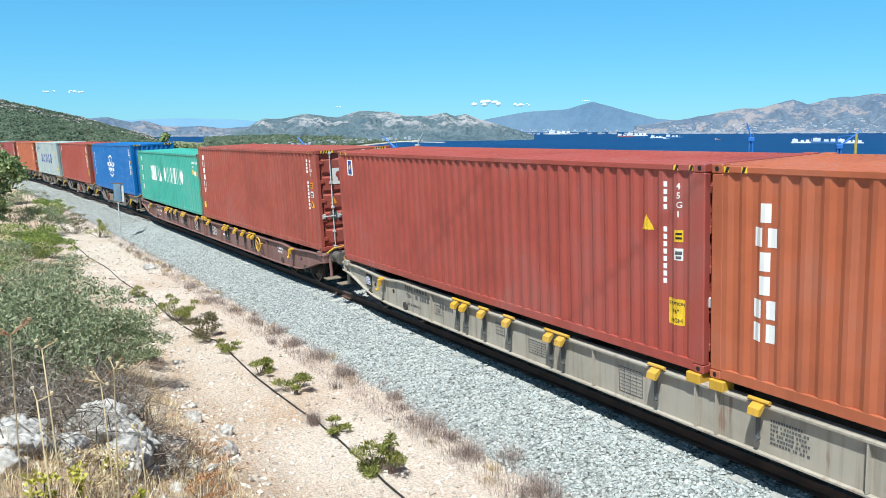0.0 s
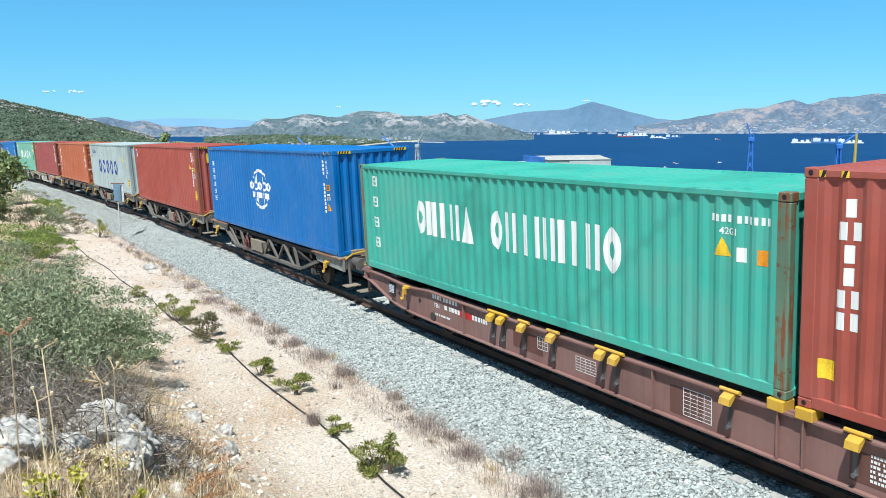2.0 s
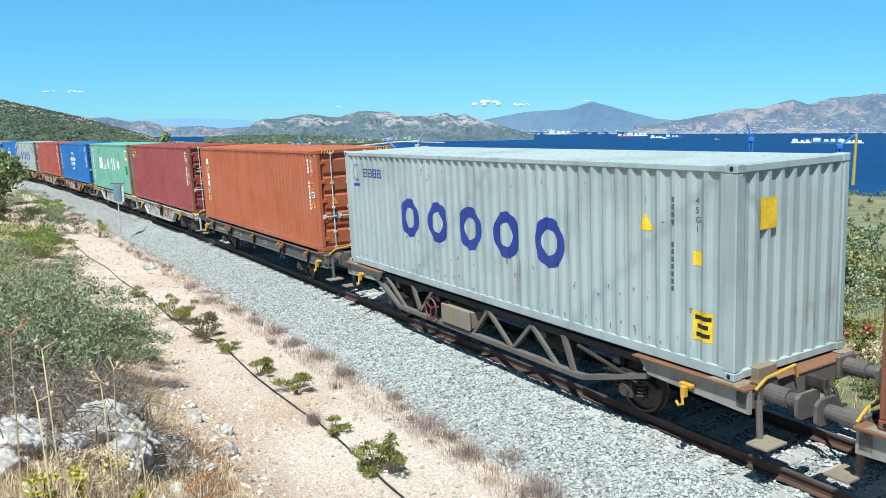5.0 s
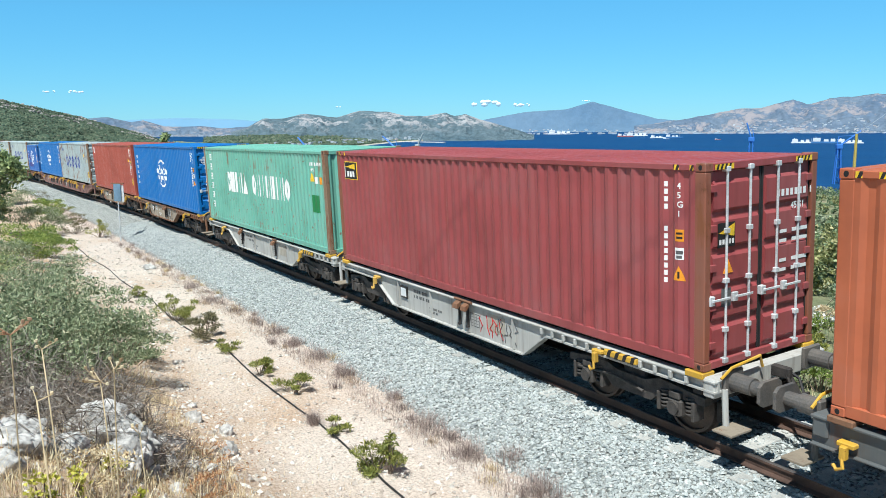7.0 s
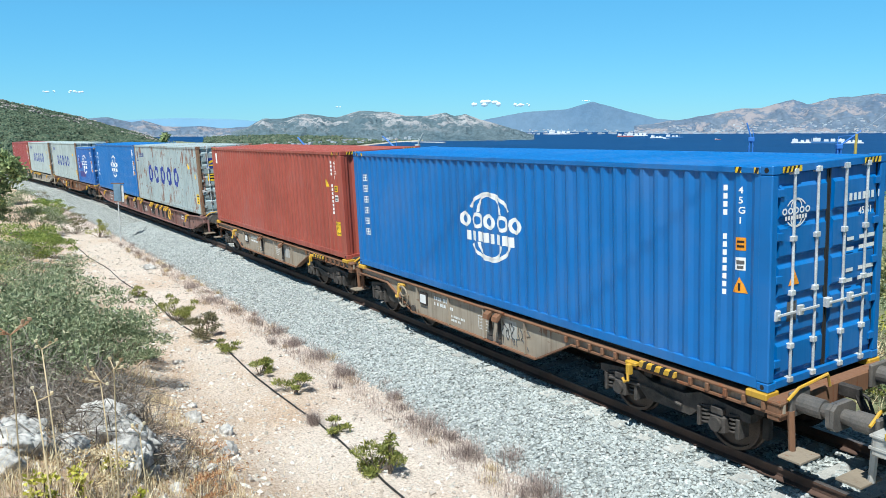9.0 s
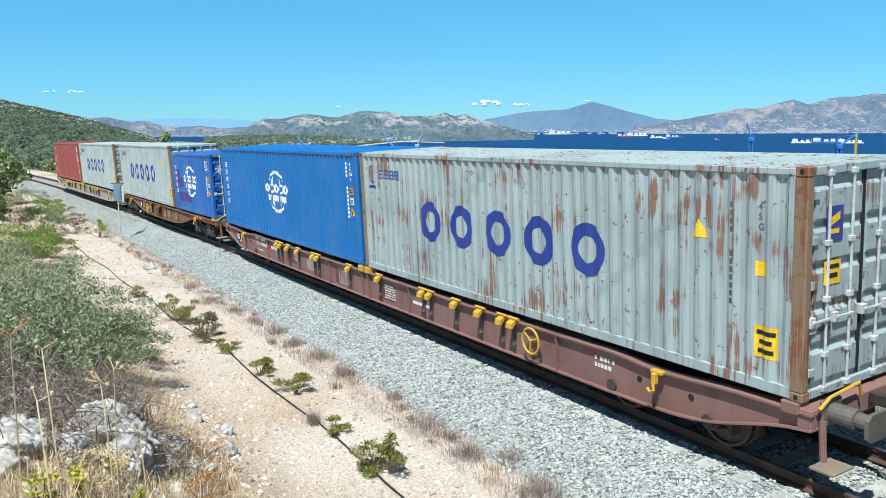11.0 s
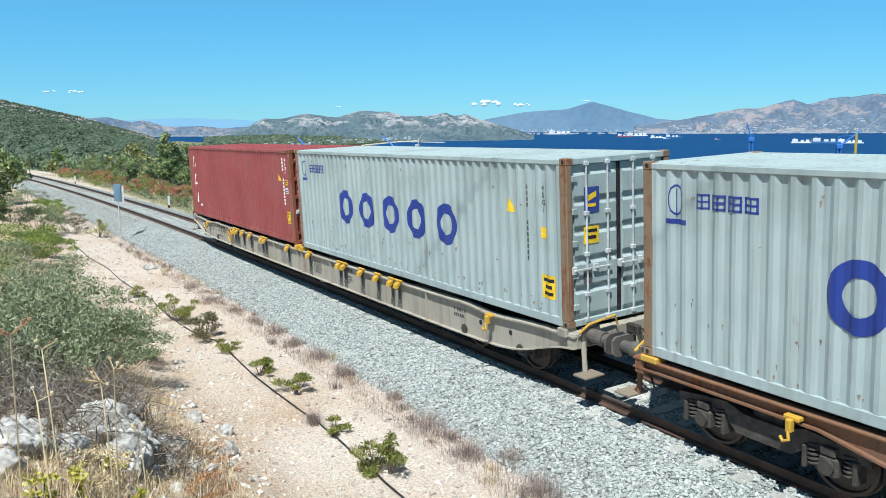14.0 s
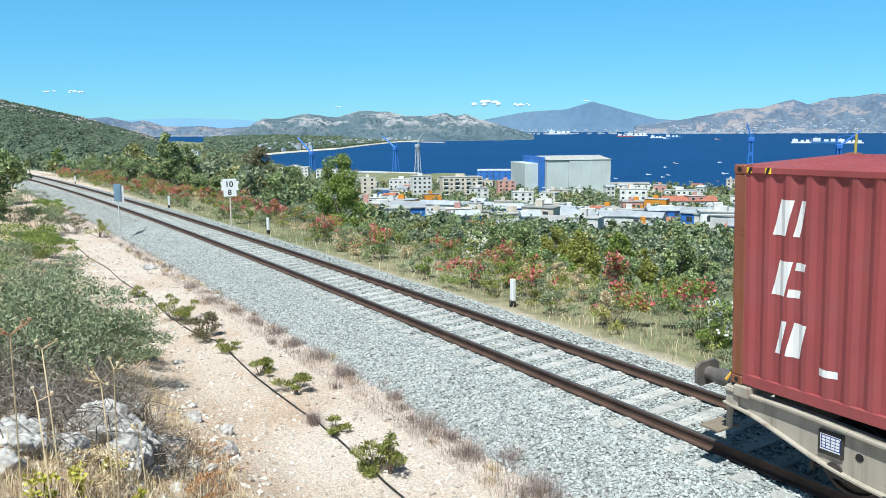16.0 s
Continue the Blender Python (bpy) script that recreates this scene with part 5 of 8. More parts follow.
def belly_wagon(label, mat_, s_mid, half, pivot, deep, spots=(), wheel=None, dark_ends=True, scrawl=False):
    """Wagon with slim open ends over the bogies and a deep side plate between them. deep: the x of its corners."""
    w = thing("container_wagon", label, "railway wagon", "wagons of the train")
    mt = M[mat_]
    edge = M["wagon_rust"] if mat_ == "wagon_dirty" else mt
    a, b, c2, d2 = deep
    low = [(-half, 0.93), (a, 0.92), (b, 0.42), (c2, 0.42), (d2, 0.92), (half, 0.93)]
    low = [low[0]] + curve_line(low[1:3] + [(0, 0.42)] + low[3:5], 5) + [low[5]] if not dark_ends else low
    for sy in (-1, 1):
        sill = part("side_sill", Shape().prism(low + [(half, 1.06), (-half, 1.06)], *sorted((sy * 1.13, sy * 1.165))), mt, w)
        part("top_flange", Shape().box(-half, half, *sorted((sy * 1.05, sy * 1.235)), 1.04, 1.075, 0.008), edge, sill)
        part("bottom_flange", ribbon(Shape(), low, *sorted((sy * 1.06, sy * 1.23)), 0.03), edge, sill)
        if sy < 0:
            for x in np.linspace(b + 0.3, c2 - 0.3, 4):
                part("stiffener", Shape().box(x - 0.012, x + 0.012, -1.225, -1.16, 0.43, 1.04), mt, sill)
            for x in np.arange(d2 - 0.1, half - 0.2, 0.3):
                part("rope_lug", Shape().box(x - 0.03, x + 0.03, -1.255, -1.2, 0.93, 1.045, 0.01), edge, sill)
    part("centre_beam", Shape().box(-half + 0.1, half - 0.1, -0.32, 0.32, 0.72, 1.0, 0.02), M["grime"], w)
    for x in np.linspace(-half + 0.4, half - 0.4, 7):
        part("cross_beam", Shape().box(x - 0.08, x + 0.08, -1.12, 1.12, 0.78, 1.02, 0.01), M["grime"], w)
    for x in (-half + 0.35, half - 0.35):
        for sy in (-1, 1):
            part("container_seat", Shape().box(x - 0.16, x + 0.16, *sorted((sy * 1.0, sy * 1.26)), 1.06, DECK - 0.004, 0.012), M["yellow"], w, "worn yellow container seat")
    for x in spots:
        bracket(w, x, 1.05, "wagon_rust")
    if wheel is not None:
        handwheel(w, wheel, 0.74, "yellow" if mat_ == "wagon_rust" else "tan_plate")
    hook(w, pivot - 0.55, 0.93)
    hook(w, -pivot + 0.55, 0.93)
    sh_ = part("striped_handle", Shape().box(pivot - 0.35, pivot + 0.35, -1.33, -1.26, 0.98, 1.08, 0.015), M["yellow"], w, "yellow and black striped handle")
    for k in range(4):
        x = pivot - 0.28 + k * 0.17
        part("black_stripe", Shape().prism([(x, 0.978), (x + 0.07, 0.978), (x + 0.11, 1.082), (x + 0.04, 1.082)], -1.333, -1.257), M["black"], sh_)
    part("brake_rod", Shape().tube([(pivot - 1.2, -1.12, 0.55), (pivot - 0.3, -1.14, 0.62), (pivot + 0.3, -1.12, 0.52)], 0.025), M["bogie"], w)
    x = b + 0.55 if mat_ != "wagon_rust" else -4.55
    part("label_holder", Shape().box(x - 0.16, x + 0.16, -1.20, -1.16, 0.66, 0.94, 0.006), M["grime"], w)
    sill_text(w, [rect(x - 0.13, 0.70, 0.26, 0.20)], "white", -1.203, "paper_label", "white consignment label")
    ink = "greybar" if mat_ == "wagon_pale" else "white"
    if mat_ != "wagon_rust":
        sill_text(w, bar_lines(b + 1.0, 0.86, [(7, 0.08), (8, 0.07)], 4) + bar_lines(b + 1.7, 0.60, [(9, 0.05), (6, 0.05)], 6), ink, -1.169)
        sill_text(w, frame_lines(c2 - 1.9, 0.58, 0.4, 0.26, 4), ink, -1.169, "load_table")
        sill_text(w, [rect(c2 - 1.2, 0.6, 0.6, 0.36)], "wagon_pale" if mat_ != "wagon_pale" else "wagon_grey", -1.1675, "repaint_patch")
    if mat_ == "wagon_rust":
        # pale stencilled plates, ledges on a plate coloured like a shaded recess, chalk scrawl
        for x, wd, z0, h, sd in ((-4.3, 0.85, 0.68, 0.26, 1), (-2.72, 0.45, 0.50, 0.42, 2), (-1.42, 0.40, 0.46, 0.5, 3), (1.25, 0.55, 0.60, 0.28, 4), (2.7, 0.5, 0.60, 0.3, 5)):
            sill_text(w, [rect(x, z0, wd, h)], "wagon_pale_dirty", -1.1685, "stencil_plate", "dirty pale stencilled plate")
            sill_text(w, bar_lines(x + 0.05, z0 + h - 0.1, [(int(wd / 0.09), 0.06)] * max(2, int(h / 0.13)), sd), "greybar", -1.171)
        rack = part("ledge_rack", Shape().box(-0.95, -0.42, -1.172, -1.166, 0.46, 1.0), M["wagon_patch"], w, "flat dark brown plate painted as a recess")
        for z in (0.56, 0.72, 0.88):
            part("ledge", Shape().box(-0.94, -0.43, -1.225, -1.17, z, z + 0.03, 0.006), mt, rack)
        for x in (-1.0, -0.38, 0.42, 2.0):
            part("stiffener", Shape().box(x - 0.015, x + 0.015, -1.225, -1.16, 0.43, 1.04), mt, w)
        r = random.Random(9)
        sh = Shape()
        for j in range(5):
            sh.tube([(0.55 + j * 0.1 + r.uniform(-.06, .06), -1.17, 0.52 + i * 0.08 + r.uniform(-.04, .04)) for i in range(5)], 0.008, 4)
        part("chalk_scrawl", sh, M["tan_ink"], w, "ochre chalk scrawl")
    if scrawl:
        r = random.Random(3)
        sh = Shape()
        for k, mk in enumerate(("red_bar" if mat_ == "wagon_pale" else "greybar", "greybar")):
            sh = Shape()
            for j in range(5):
                x0 = c2 - 1.4 + k * 0.5 + j * 0.16
                pts = [(x0 + r.uniform(-.1, .1), -1.172, 0.52 + i * 0.09 + r.uniform(-.05, .05)) for i in range(5)]
                sh.tube(pts, 0.008, 4)
            part("spray_scrawl", sh, M[mk], w, "spray-painted scrawl")
    buffers(w, half, edge)
    bogie(w, -pivot)
    bogie(w, pivot)
    WAGONS.append((w, s_mid, pivot))
    return w


def span(f, r, over=0.25):
    return (f + r) / 2, (f - r) / 2 + over


long_wagon("long grey flat wagon with yellow folding spigots", "wagon_grey", *span(115.6, 91.1, 0.15), "greybar", None, "")
long_wagon("long brown flat wagon with yellow folding spigots", "wagon_brown", *span(89.5, 64.95, 0.15), "white", 7.0, "red")
for f in (63.3, 49.1, 34.95):
    truss_wagon("weathered grey two-axle wagon with truss sides", f - 6.096, 6.34, -0.9 if f != 49.1 else 1.0)
short_wagon("dark grey two-axle flat wagon with rusty fittings", 20.8 - 6.096, 6.34)
belly_wagon("pale grey container wagon with graffiti scrawls", "wagon_pale", *span(6.72, -5.47, 0.2), 4.55, (-4.2, -3.3, 1.9, 2.6), (-0.2, 0.1), None, True, True)
belly_wagon("pale grey container wagon beneath a green container", "wagon_pale", *span(-6.35, -18.55, 0.2), 4.55, (-3.6, -2.6, 3.0, 3.9), (-1.9, 1.6), None, True)
belly_wagon("grimy container wagon with a round handwheel", "wagon_dirty", *span(-20.1, -32.3, 0.2), 4.3, (-4.6, -3.4, 1.25, 2.25), (-0.1, 0.2), -3.6, True, True)
belly_wagon("grimy brown container wagon under a red container", "wagon_dirty", *span(-33.1, -45.3, 0.25), 4.3, (-4.4, -3.2, 2.2, 3.3), (-0.8, 1.2))
long_wagon("long brown flat wagon with faded lettering", "wagon_brown", *span(-47.6, -72.15, 0.15), "white", 7.0, "red")
belly_wagon("rusty brown container wagon with yellow handwheel", "wagon_rust", *span(-73.8, -92.4, 0.2), 7.25, (-6.4, -3.7, 3.6, 6.0), (-3.25, -2.95, -1.7, -0.2, 0.1), -2.5, False)
long_wagon("long grey flat wagon at the train's tail", "wagon_grey", *span(-94.15, -119.0, 0.15), "greybar", -6.95, "")

# ---------------------------------------------------------------- train
def load(c, s_front):
    """Remember a container by the place of its front end along the line."""
    hx = c[0]["half"]
    CARGO.append((c[0], s_front - hx))
    return c


HC, LOW = 2.896, 2.591
# 1: orange and red on a long grey wagon
c = load(container("orange-brown corrugated steel container with white stacked brand blocks", "orange"), 115.6)
tall_blocks(c, -12.192 / 2 + 0.66, HC - 0.70, 0.31, 0.25, 0.305)
common_marks(c, HC)
c = load(container("red corrugated steel container with yellow caution label", "red"), 103.30)
common_marks(c, HC, caution=True)
side_mark(c, [rect(-5.55, 2.28, 0.30, 0.40)], M["white"], "logo_plate", "white and blue logo plate")
side_mark(c, [rect(-5.52, 2.31, 0.24, 0.34)], M["navy"], "logo_field", "", 0.006)
side_mark(c, [[(-5.5, 2.42), (-5.32, 2.5), (-5.32, 2.6), (-5.5, 2.52)]], M["sign_yellow"], "logo_sail", "", 0.009)
# 2: red and green on a long brown wagon
c = load(container("brick-red corrugated container with closed doors and locking rods", "red_clean"), 89.50)
common_marks(c, HC)
tall_blocks(c, -12.192 / 2 + 0.45, HC - 0.54, 0.25, 0.215, 0.26)
side_mark(c, [rect(-5.85, 0.42, 0.2, 0.24)], M["sign_yellow"], "operator_label")
end_mark(c, [rect(-0.72, 1.9, 0.38, 0.46)], M["white"], "logo_plate", "white logo plate")
end_mark(c, oval(-0.53, 2.18, 0.09, 0.09, 0, 10) + [rect(-0.56, 2.0, 0.06, 0.16)], M["red"], "logo_tree", "", 0.014)


def green_box(lab, p, s, H, code, n_sq, old=False):
    c = load(container(lab, p, H=H, front="plain", post="post_rust" if old else "post_green"), s)
    hx = c[2]
    v = H * 0.44
    # two rows of tall plain forms
    for x, forms, p in ((-hx + 2.83, "rb|bw", 0.475), (-hx + 5.79, "rb|bb|br", 0.447)):
        for i, form in enumerate(forms):
            side_mark(c, brand_form(form, x + i * p, v, p * 0.82, 0.74), M["white"], "brand_block", "white brand block")
    side_marks(c, square_signs(-hx + 0.62, H - 0.52, n_sq, 0.26, 0.50 if n_sq < 5 else 0.37), 6, M["white"], "brand_square", "white brand square")
    side_mark(c, [rect(hx - 1.19 + i * 0.085, H - 0.44, 0.052, 0.10) for i in range(11) if i != 4], M["white"], "serial_bars")["kind"] = "stuff"
    side_mark(c, word(code, hx - 1.05, H - 0.60, 0.13), M["white"], "size_code")
    side_mark(c, triangle_sign(hx - 1.14, H - 0.89, 0.26), M["sign_yellow"], "warning_triangle", "yellow warning triangle")
    side_mark(c, [rect(hx - 0.77, H - 0.94, 0.13, 0.19)], M["white"], "approval_label")
    side_mark(c, [rect(hx - 0.46, H - 0.95, 0.14, 0.2)], M["sign_orange"], "operator_label")
    return c


green_box("green corrugated steel container with white brand blocks", "green", 77.15, LOW, "42G1", 4)
# 3 to 5: single boxes on trussed wagons
def blue_box(lab, p, s, front, H=HC, L=12.192, logo_u=-0.1, n_sq=6, size=0.80):
    c = load(container(lab, p, L=L, H=H, front=front), s)
    hx = c[2]
    side_mark(c, globe_logo(logo_u, H * 0.53, size), M["white"], "round_logo", "white ring-shaped carrier logo")
    side_marks(c, square_signs(-hx + 0.50, H - 0.72, n_sq, 0.17, 0.27), 6, M["white"], "brand_square", "white brand square")
    common_marks(c, H, end=front)
    if front == "doors":
        end_mark(c, globe_logo(-0.72, H - 0.62, 0.22), M["white"], "round_logo")
    return c


blue_box("bright blue corrugated container with round white logo", "blue", 63.30, "plain")
c = load(container("red corrugated container with plain end and caution labels", "red", front="plain", post="post_red"), 49.10)
common_marks(c, HC, caution=True, end="plain")
side_mark(c, [rect(-5.75, 2.28, 0.24, 0.38)], M["white"], "logo_plate")
side_mark(c, [rect(-5.72, 2.31, 0.18, 0.32)], M["navy"], "logo_field", "", 0.006)


def grey_box(lab, p, s, front, size=0.40, step=1.248, rusty=False):
    c = load(container(lab, p, front=front, post="post_rust" if rusty else None), s)
    hx = c[2]
    for i in range(5):
        side_mark(c, oval(-hx + 3.32 + i * step, 1.45, size, size * 1.10, 0.52, 44), M["navy"], "brand_ring", "dark blue brand ring")
    side_marks(c, square_signs(-hx + 0.98, HC - 0.62, 1, 0.22, 1) + square_signs(-hx + 1.24, HC - 0.62, 1, 0.22, 1) + square_signs(-hx + 1.5, HC - 0.62, 1, 0.22, 1) + square_signs(-hx + 1.76, HC - 0.62, 1, 0.22, 1), 6, M["navy"], "brand_square")
    side_mark(c, oval(-hx + 0.62, HC - 0.52, 0.13, 0.22, 0.86, 14) + [rect(-hx + 0.61, HC - 0.76, 0.02, 0.4), rect(-hx + 0.42, HC - 0.86, 0.40, 0.07)], M["navy"], "sail_logo", "dark blue sail logo")
    side_mark(c, triangle_sign(hx - 1.75, HC - 1.0, 0.28), M["sign_yellow"], "warning_triangle")
    side_mark(c, serial_bars(hx - 1.1, HC - 0.55, 13), M["greybar"], "serial_bars")["kind"] = "stuff"
    side_mark(c, word("45G1", hx - 0.7, HC - 0.55, 0.12, True), M["greybar"], "size_code")
    side_mark(c, [rect(hx - 0.72, HC - 1.4, 0.16, 0.2)], M["sign_yellow"], "operator_label")
    side_mark(c, [rect(hx - 0.72, 0.44, 0.34, 0.42)], M["sign_yellow"], "caution_label")
    side_mark(c, [rect(hx - 0.69, 0.74, 0.28, 0.06), rect(hx - 0.65, 0.62, 0.2, 0.06), rect(hx - 0.67, 0.50, 0.24, 0.06)], M["black"], "caution_bars", "", 0.006)["kind"] = "stuff"
    if front == "doors":
        end_mark(c, [rect(-0.82, 1.95, 0.34, 0.44)], M["navy"], "logo_plate", "dark blue and yellow logo plate")
        end_mark(c, [rect(-0.74, 2.05, 0.18, 0.06), [(-0.76, 2.14), (-0.55, 2.22), (-0.55, 2.32), (-0.76, 2.24)]], M["sign_yellow"], "logo_sail", "", 0.014)
        end_mark(c, [rect(-0.84, 1.42, 0.34, 0.3)], M["sign_yellow"], "caution_label")
        end_mark(c, [rect(-0.80, 1.62, 0.26, 0.05), rect(-0.78, 1.5, 0.22, 0.06)], M["black"], "caution_bars", "", 0.014)["kind"] = "stuff"
        end_mark(c, [rect(-0.86, 0.72, 0.20, 0.26)], M["greybar"], "data_plate")
    else:
        end_mark(c, [rect(-0.72, 2.0, 0.34, 0.42)], M["sign_yellow"], "caution_label", "", 0.02)
    return c


def scuffs(c, seed, rows):
    """Scrapes on the outer folds, in rows: height, spread, count."""
    rng = random.Random(seed)
    ob, sheet, hx, hy = c
    for z, dz, n in rows:
        P = []
        for i in range(n):
            u = -hx + 0.29 + rng.randrange(int(2 * (hx - 0.3) / 0.278)) * 0.278 + rng.uniform(0.0, 0.06)
            v, wd, h = z + rng.uniform(-dz, dz), rng.uniform(0.015, 0.05), rng.uniform(0.02, 0.10)
            P.append([(u, v), (u + wd * 0.4, v - h), (u + wd * 0.6, v - h * 0.8), (u + wd, v + rng.uniform(-0.01, 0.02)), (u + wd * 0.5, v + 0.012)])
        side_mark(c, P, M["scuff"], "paint_scrape", "rusty scrapes through the paint", 0.002)["kind"] = "stuff"


M["scuff"] = paint("rusty_scraped_paint", (0.27, 0.225, 0.175), rust=0.2, rough=0.8, dirt=0.4, seed=40)
SCRAPED = ((0.85, 0.16, 26), (0.33, 0.1, 34), (2.5, 0.16, 12))
c = grey_box("pale grey corrugated container with dark blue rings", "grey", 34.95, "plain")
scuffs(c, 1, SCRAPED)
# 6: orange box on a short dark wagon
c = load(container("orange-brown corrugated container with white stacked blocks", "orange"), 20.80)
tall_blocks(c, -12.192 / 2 + 0.70, HC - 0.70, 0.31, 0.235, 0.29)
common_marks(c, HC)
# 7: maroon and rusty green on a pale articulated wagon
c = load(container("maroon corrugated container with closed doors", "maroon", post="post_red"), 6.72)
common_marks(c, HC)
side_mark(c, [rect(-5.72, 2.18, 0.78, 0.46)], M["sign_yellow"], "logo_plate", "yellow-framed black logo plate")
side_mark(c, [rect(-5.70, 2.20, 0.74, 0.42)], M["black"], "logo_field", "", 0.006)
side_mark(c, [[(-5.62, 2.5), (-5.0, 2.44), (-5.0, 2.60)]], M["sign_yellow"], "logo_beam", "", 0.009)
side_mark(c, [rect(-5.64, 2.24, 0.06, 0.28)] + [rect(-5.52 + i * 0.1, 2.25, 0.075, 0.14) for i in range(5)], M["white"], "logo_strip", "", 0.009)["kind"] = "stuff"
end_mark(c, [rect(-0.95, 1.72, 0.36, 0.34)], M["black"], "logo_plate", "black and yellow logo plate")
end_mark(c, [[(-0.93, 1.92), (-0.61, 1.86), (-0.61, 2.04)]], M["sign_yellow"], "logo_beam", "", 0.014)
end_mark(c, [rect(-0.92 + i * 0.065, 1.76, 0.045, 0.07) for i in range(5)], M["white"], "logo_strip", "", 0.014)["kind"] = "stuff"
c = green_box("faded green corrugated container with rusty scars", "green_old", -6.35, HC, "45G1", 6, True)
side_mark(c, [rect(c[2] - 1.08, 1.12, 0.52, 0.50)], M["dkgreen"], "paint_patch", "dark green repaired patch")
scuffs(c, 5, ((0.9, 0.4, 40), (0.3, 0.12, 50), (1.9, 0.5, 40)))
# 8 and 9: blue and red on grimy wagons
blue_box("bright blue corrugated container with closed doors", "blue", -20.10, "doors")
c = load(container("brick-red corrugated container with white serial bars", "red_clean", front="plain"), -33.10)
common_marks(c, HC, caution=True, end="plain")
side_mark(c, [rect(-5.75, 2.28, 0.24, 0.38)], M["white"], "logo_plate")
# 10: rusty grey and blue on a long brown wagon
c = grey_box("pale grey corrugated container badly streaked with rust", "grey_rusty", -47.60, "doors", rusty=True)
scuffs(c, 2, SCRAPED)
blue_box("blue corrugated container with round white logo", "blue", -59.95, "plain")
# 11: short blue box and grey box
c = blue_box("short blue container with purple repaint patches", "blue_old", -73.78, "doors", H=LOW, L=6.058, logo_u=-0.15, n_sq=5, size=0.80)
side_mark(c, [rect(-2.5, 1.05, 1.15, 0.42), rect(-2.3, 0.42, 2.1, 0.42), rect(-2.5, 1.5, 0.6, 0.35)], M["purple"], "paint_patch", "purple repaint patch", 0.0015)
c = grey_box("pale grey corrugated container with scuffed lower edge", "grey", -80.20, "doors", rusty=True)
scuffs(c, 3, SCRAPED)
# 12: grey and maroon on a long grey wagon
c = grey_box("pale grey container with rusty corner posts and doors", "grey", -94.15, "doors", rusty=True)
scuffs(c, 4, SCRAPED)
c = load(container("maroon corrugated container with slanted white brand blocks", "maroon", rear="plain", post="post_red"), -106.85)
common_marks(c, HC, caution=True)
for i, zz in enumerate((2.05, 1.30, 0.55)):
    forms = ([rect(-5.52, zz, 0.19, 0.44, 0.10), rect(-5.24, zz, 0.08, 0.44, 0.10)], [rect(-5.52, zz, 0.19, 0.44, 0.10), rect(-5.29, zz, 0.15, 0.10, 0.02), rect(-5.21, zz + 0.34, 0.15, 0.10, 0.02)],
             [rect(-5.46, zz, 0.08, 0.44, 0.10), rect(-5.30, zz, 0.19, 0.44, 0.10)])[i]
    side_mark(c, forms, M["white"], "brand_block", "slanted white brand form")
side_mark(c, [rect(-4.85, 0.42, 0.24, 0.09)], M["white"], "operator_label")

# ---------------------------------------------------------------- town, harbour, shipping
M["render_white"] = plain("white_house_render", (0.66, 0.65, 0.62), 0.9, scale=0.2, rand=0.12)
M["render_cream"] = plain("cream_house_render", (0.62, 0.55, 0.45), 0.9, scale=0.2, rand=0.12)
M["render_pink"] = plain("pink_house_render", (0.55, 0.30, 0.25), 0.9, scale=0.2)
M["roof_tile"] = plain("red_roof_tiles", (0.36, 0.13, 0.085), 0.9, scale=0.4)
M["roof_flat"] = plain("pale_flat_roof", (0.36, 0.36, 0.345), 0.9, scale=0.2, rand=0.35)
M["roof_metal"] = plain("grey_metal_roof", (0.36, 0.39, 0.42), 0.6, scale=0.2, rand=0.25)
M["dark_pane"] = plain("dark_window_glass", (0.05, 0.06, 0.07), 0.2)
M["clad_grey"] = plain("pale_grey_cladding", (0.50, 0.55, 0.54), 0.7, scale=0.05, spread=0.12)
M["clad_blue"] = plain("blue_cladding", (0.03, 0.15, 0.48), 0.6, scale=0.1)
M["clad_orange"] = plain("orange_cladding", (0.62, 0.24, 0.03), 0.7)
M["crane_blue"] = plain("blue_crane_paint", (0.035, 0.17, 0.52), 0.6)
M["crane_grey"] = plain("grey_crane_paint", (0.40, 0.44, 0.46), 0.6)
M["mast_yellow"] = plain("yellow_mast_paint", (0.5, 0.36, 0.08), 0.6)
WINDOW = Shape().box(-0.95, 0.95, -0.06, 0.1, -0.1, 1.5).mesh("window", M["dark_pane"])
BALCONY = Shape().box(-1.9, 1.9, -1.3, 0.05, 0, 0.18).box(-1.9, 1.9, -1.3, -1.18, 0.18, 1.0).mesh("balcony", M["render_white"])
# dark sheet that stands for the shade inside a deep balcony
BALCONY_SHADE = Shape().box(-1.7, 1.7, -0.06, 0.05, 0.25, 2.2).mesh("window", M["dark_pane"])

STYLE = {"flats": ("white rendered block of flats with a flat roof", "render_white", "roof_flat"), "balcony": ("cream apartment block with deep balconies", "render_cream", "roof_flat"),
         "pink": ("pink rendered house with flat roof", "render_pink", "roof_flat"), "brown": ("cream rendered building with dark windows", "render_cream", "roof_flat"),
         "shed": ("low white industrial shed", "render_white", "roof_flat"), "shedgrey": ("low shed with grey metal roof", "render_white", "roof_metal"),
         "tile": ("low house with red tiled roof", "render_white", "roof_tile"), "orange": ("small orange clad building", "clad_orange", "roof_metal"),
         "factory": ("long white factory building with window rows", "render_white", "roof_flat"), "blue": ("shed clad in blue sheet with pale roof", "clad_blue", "roof_metal")}


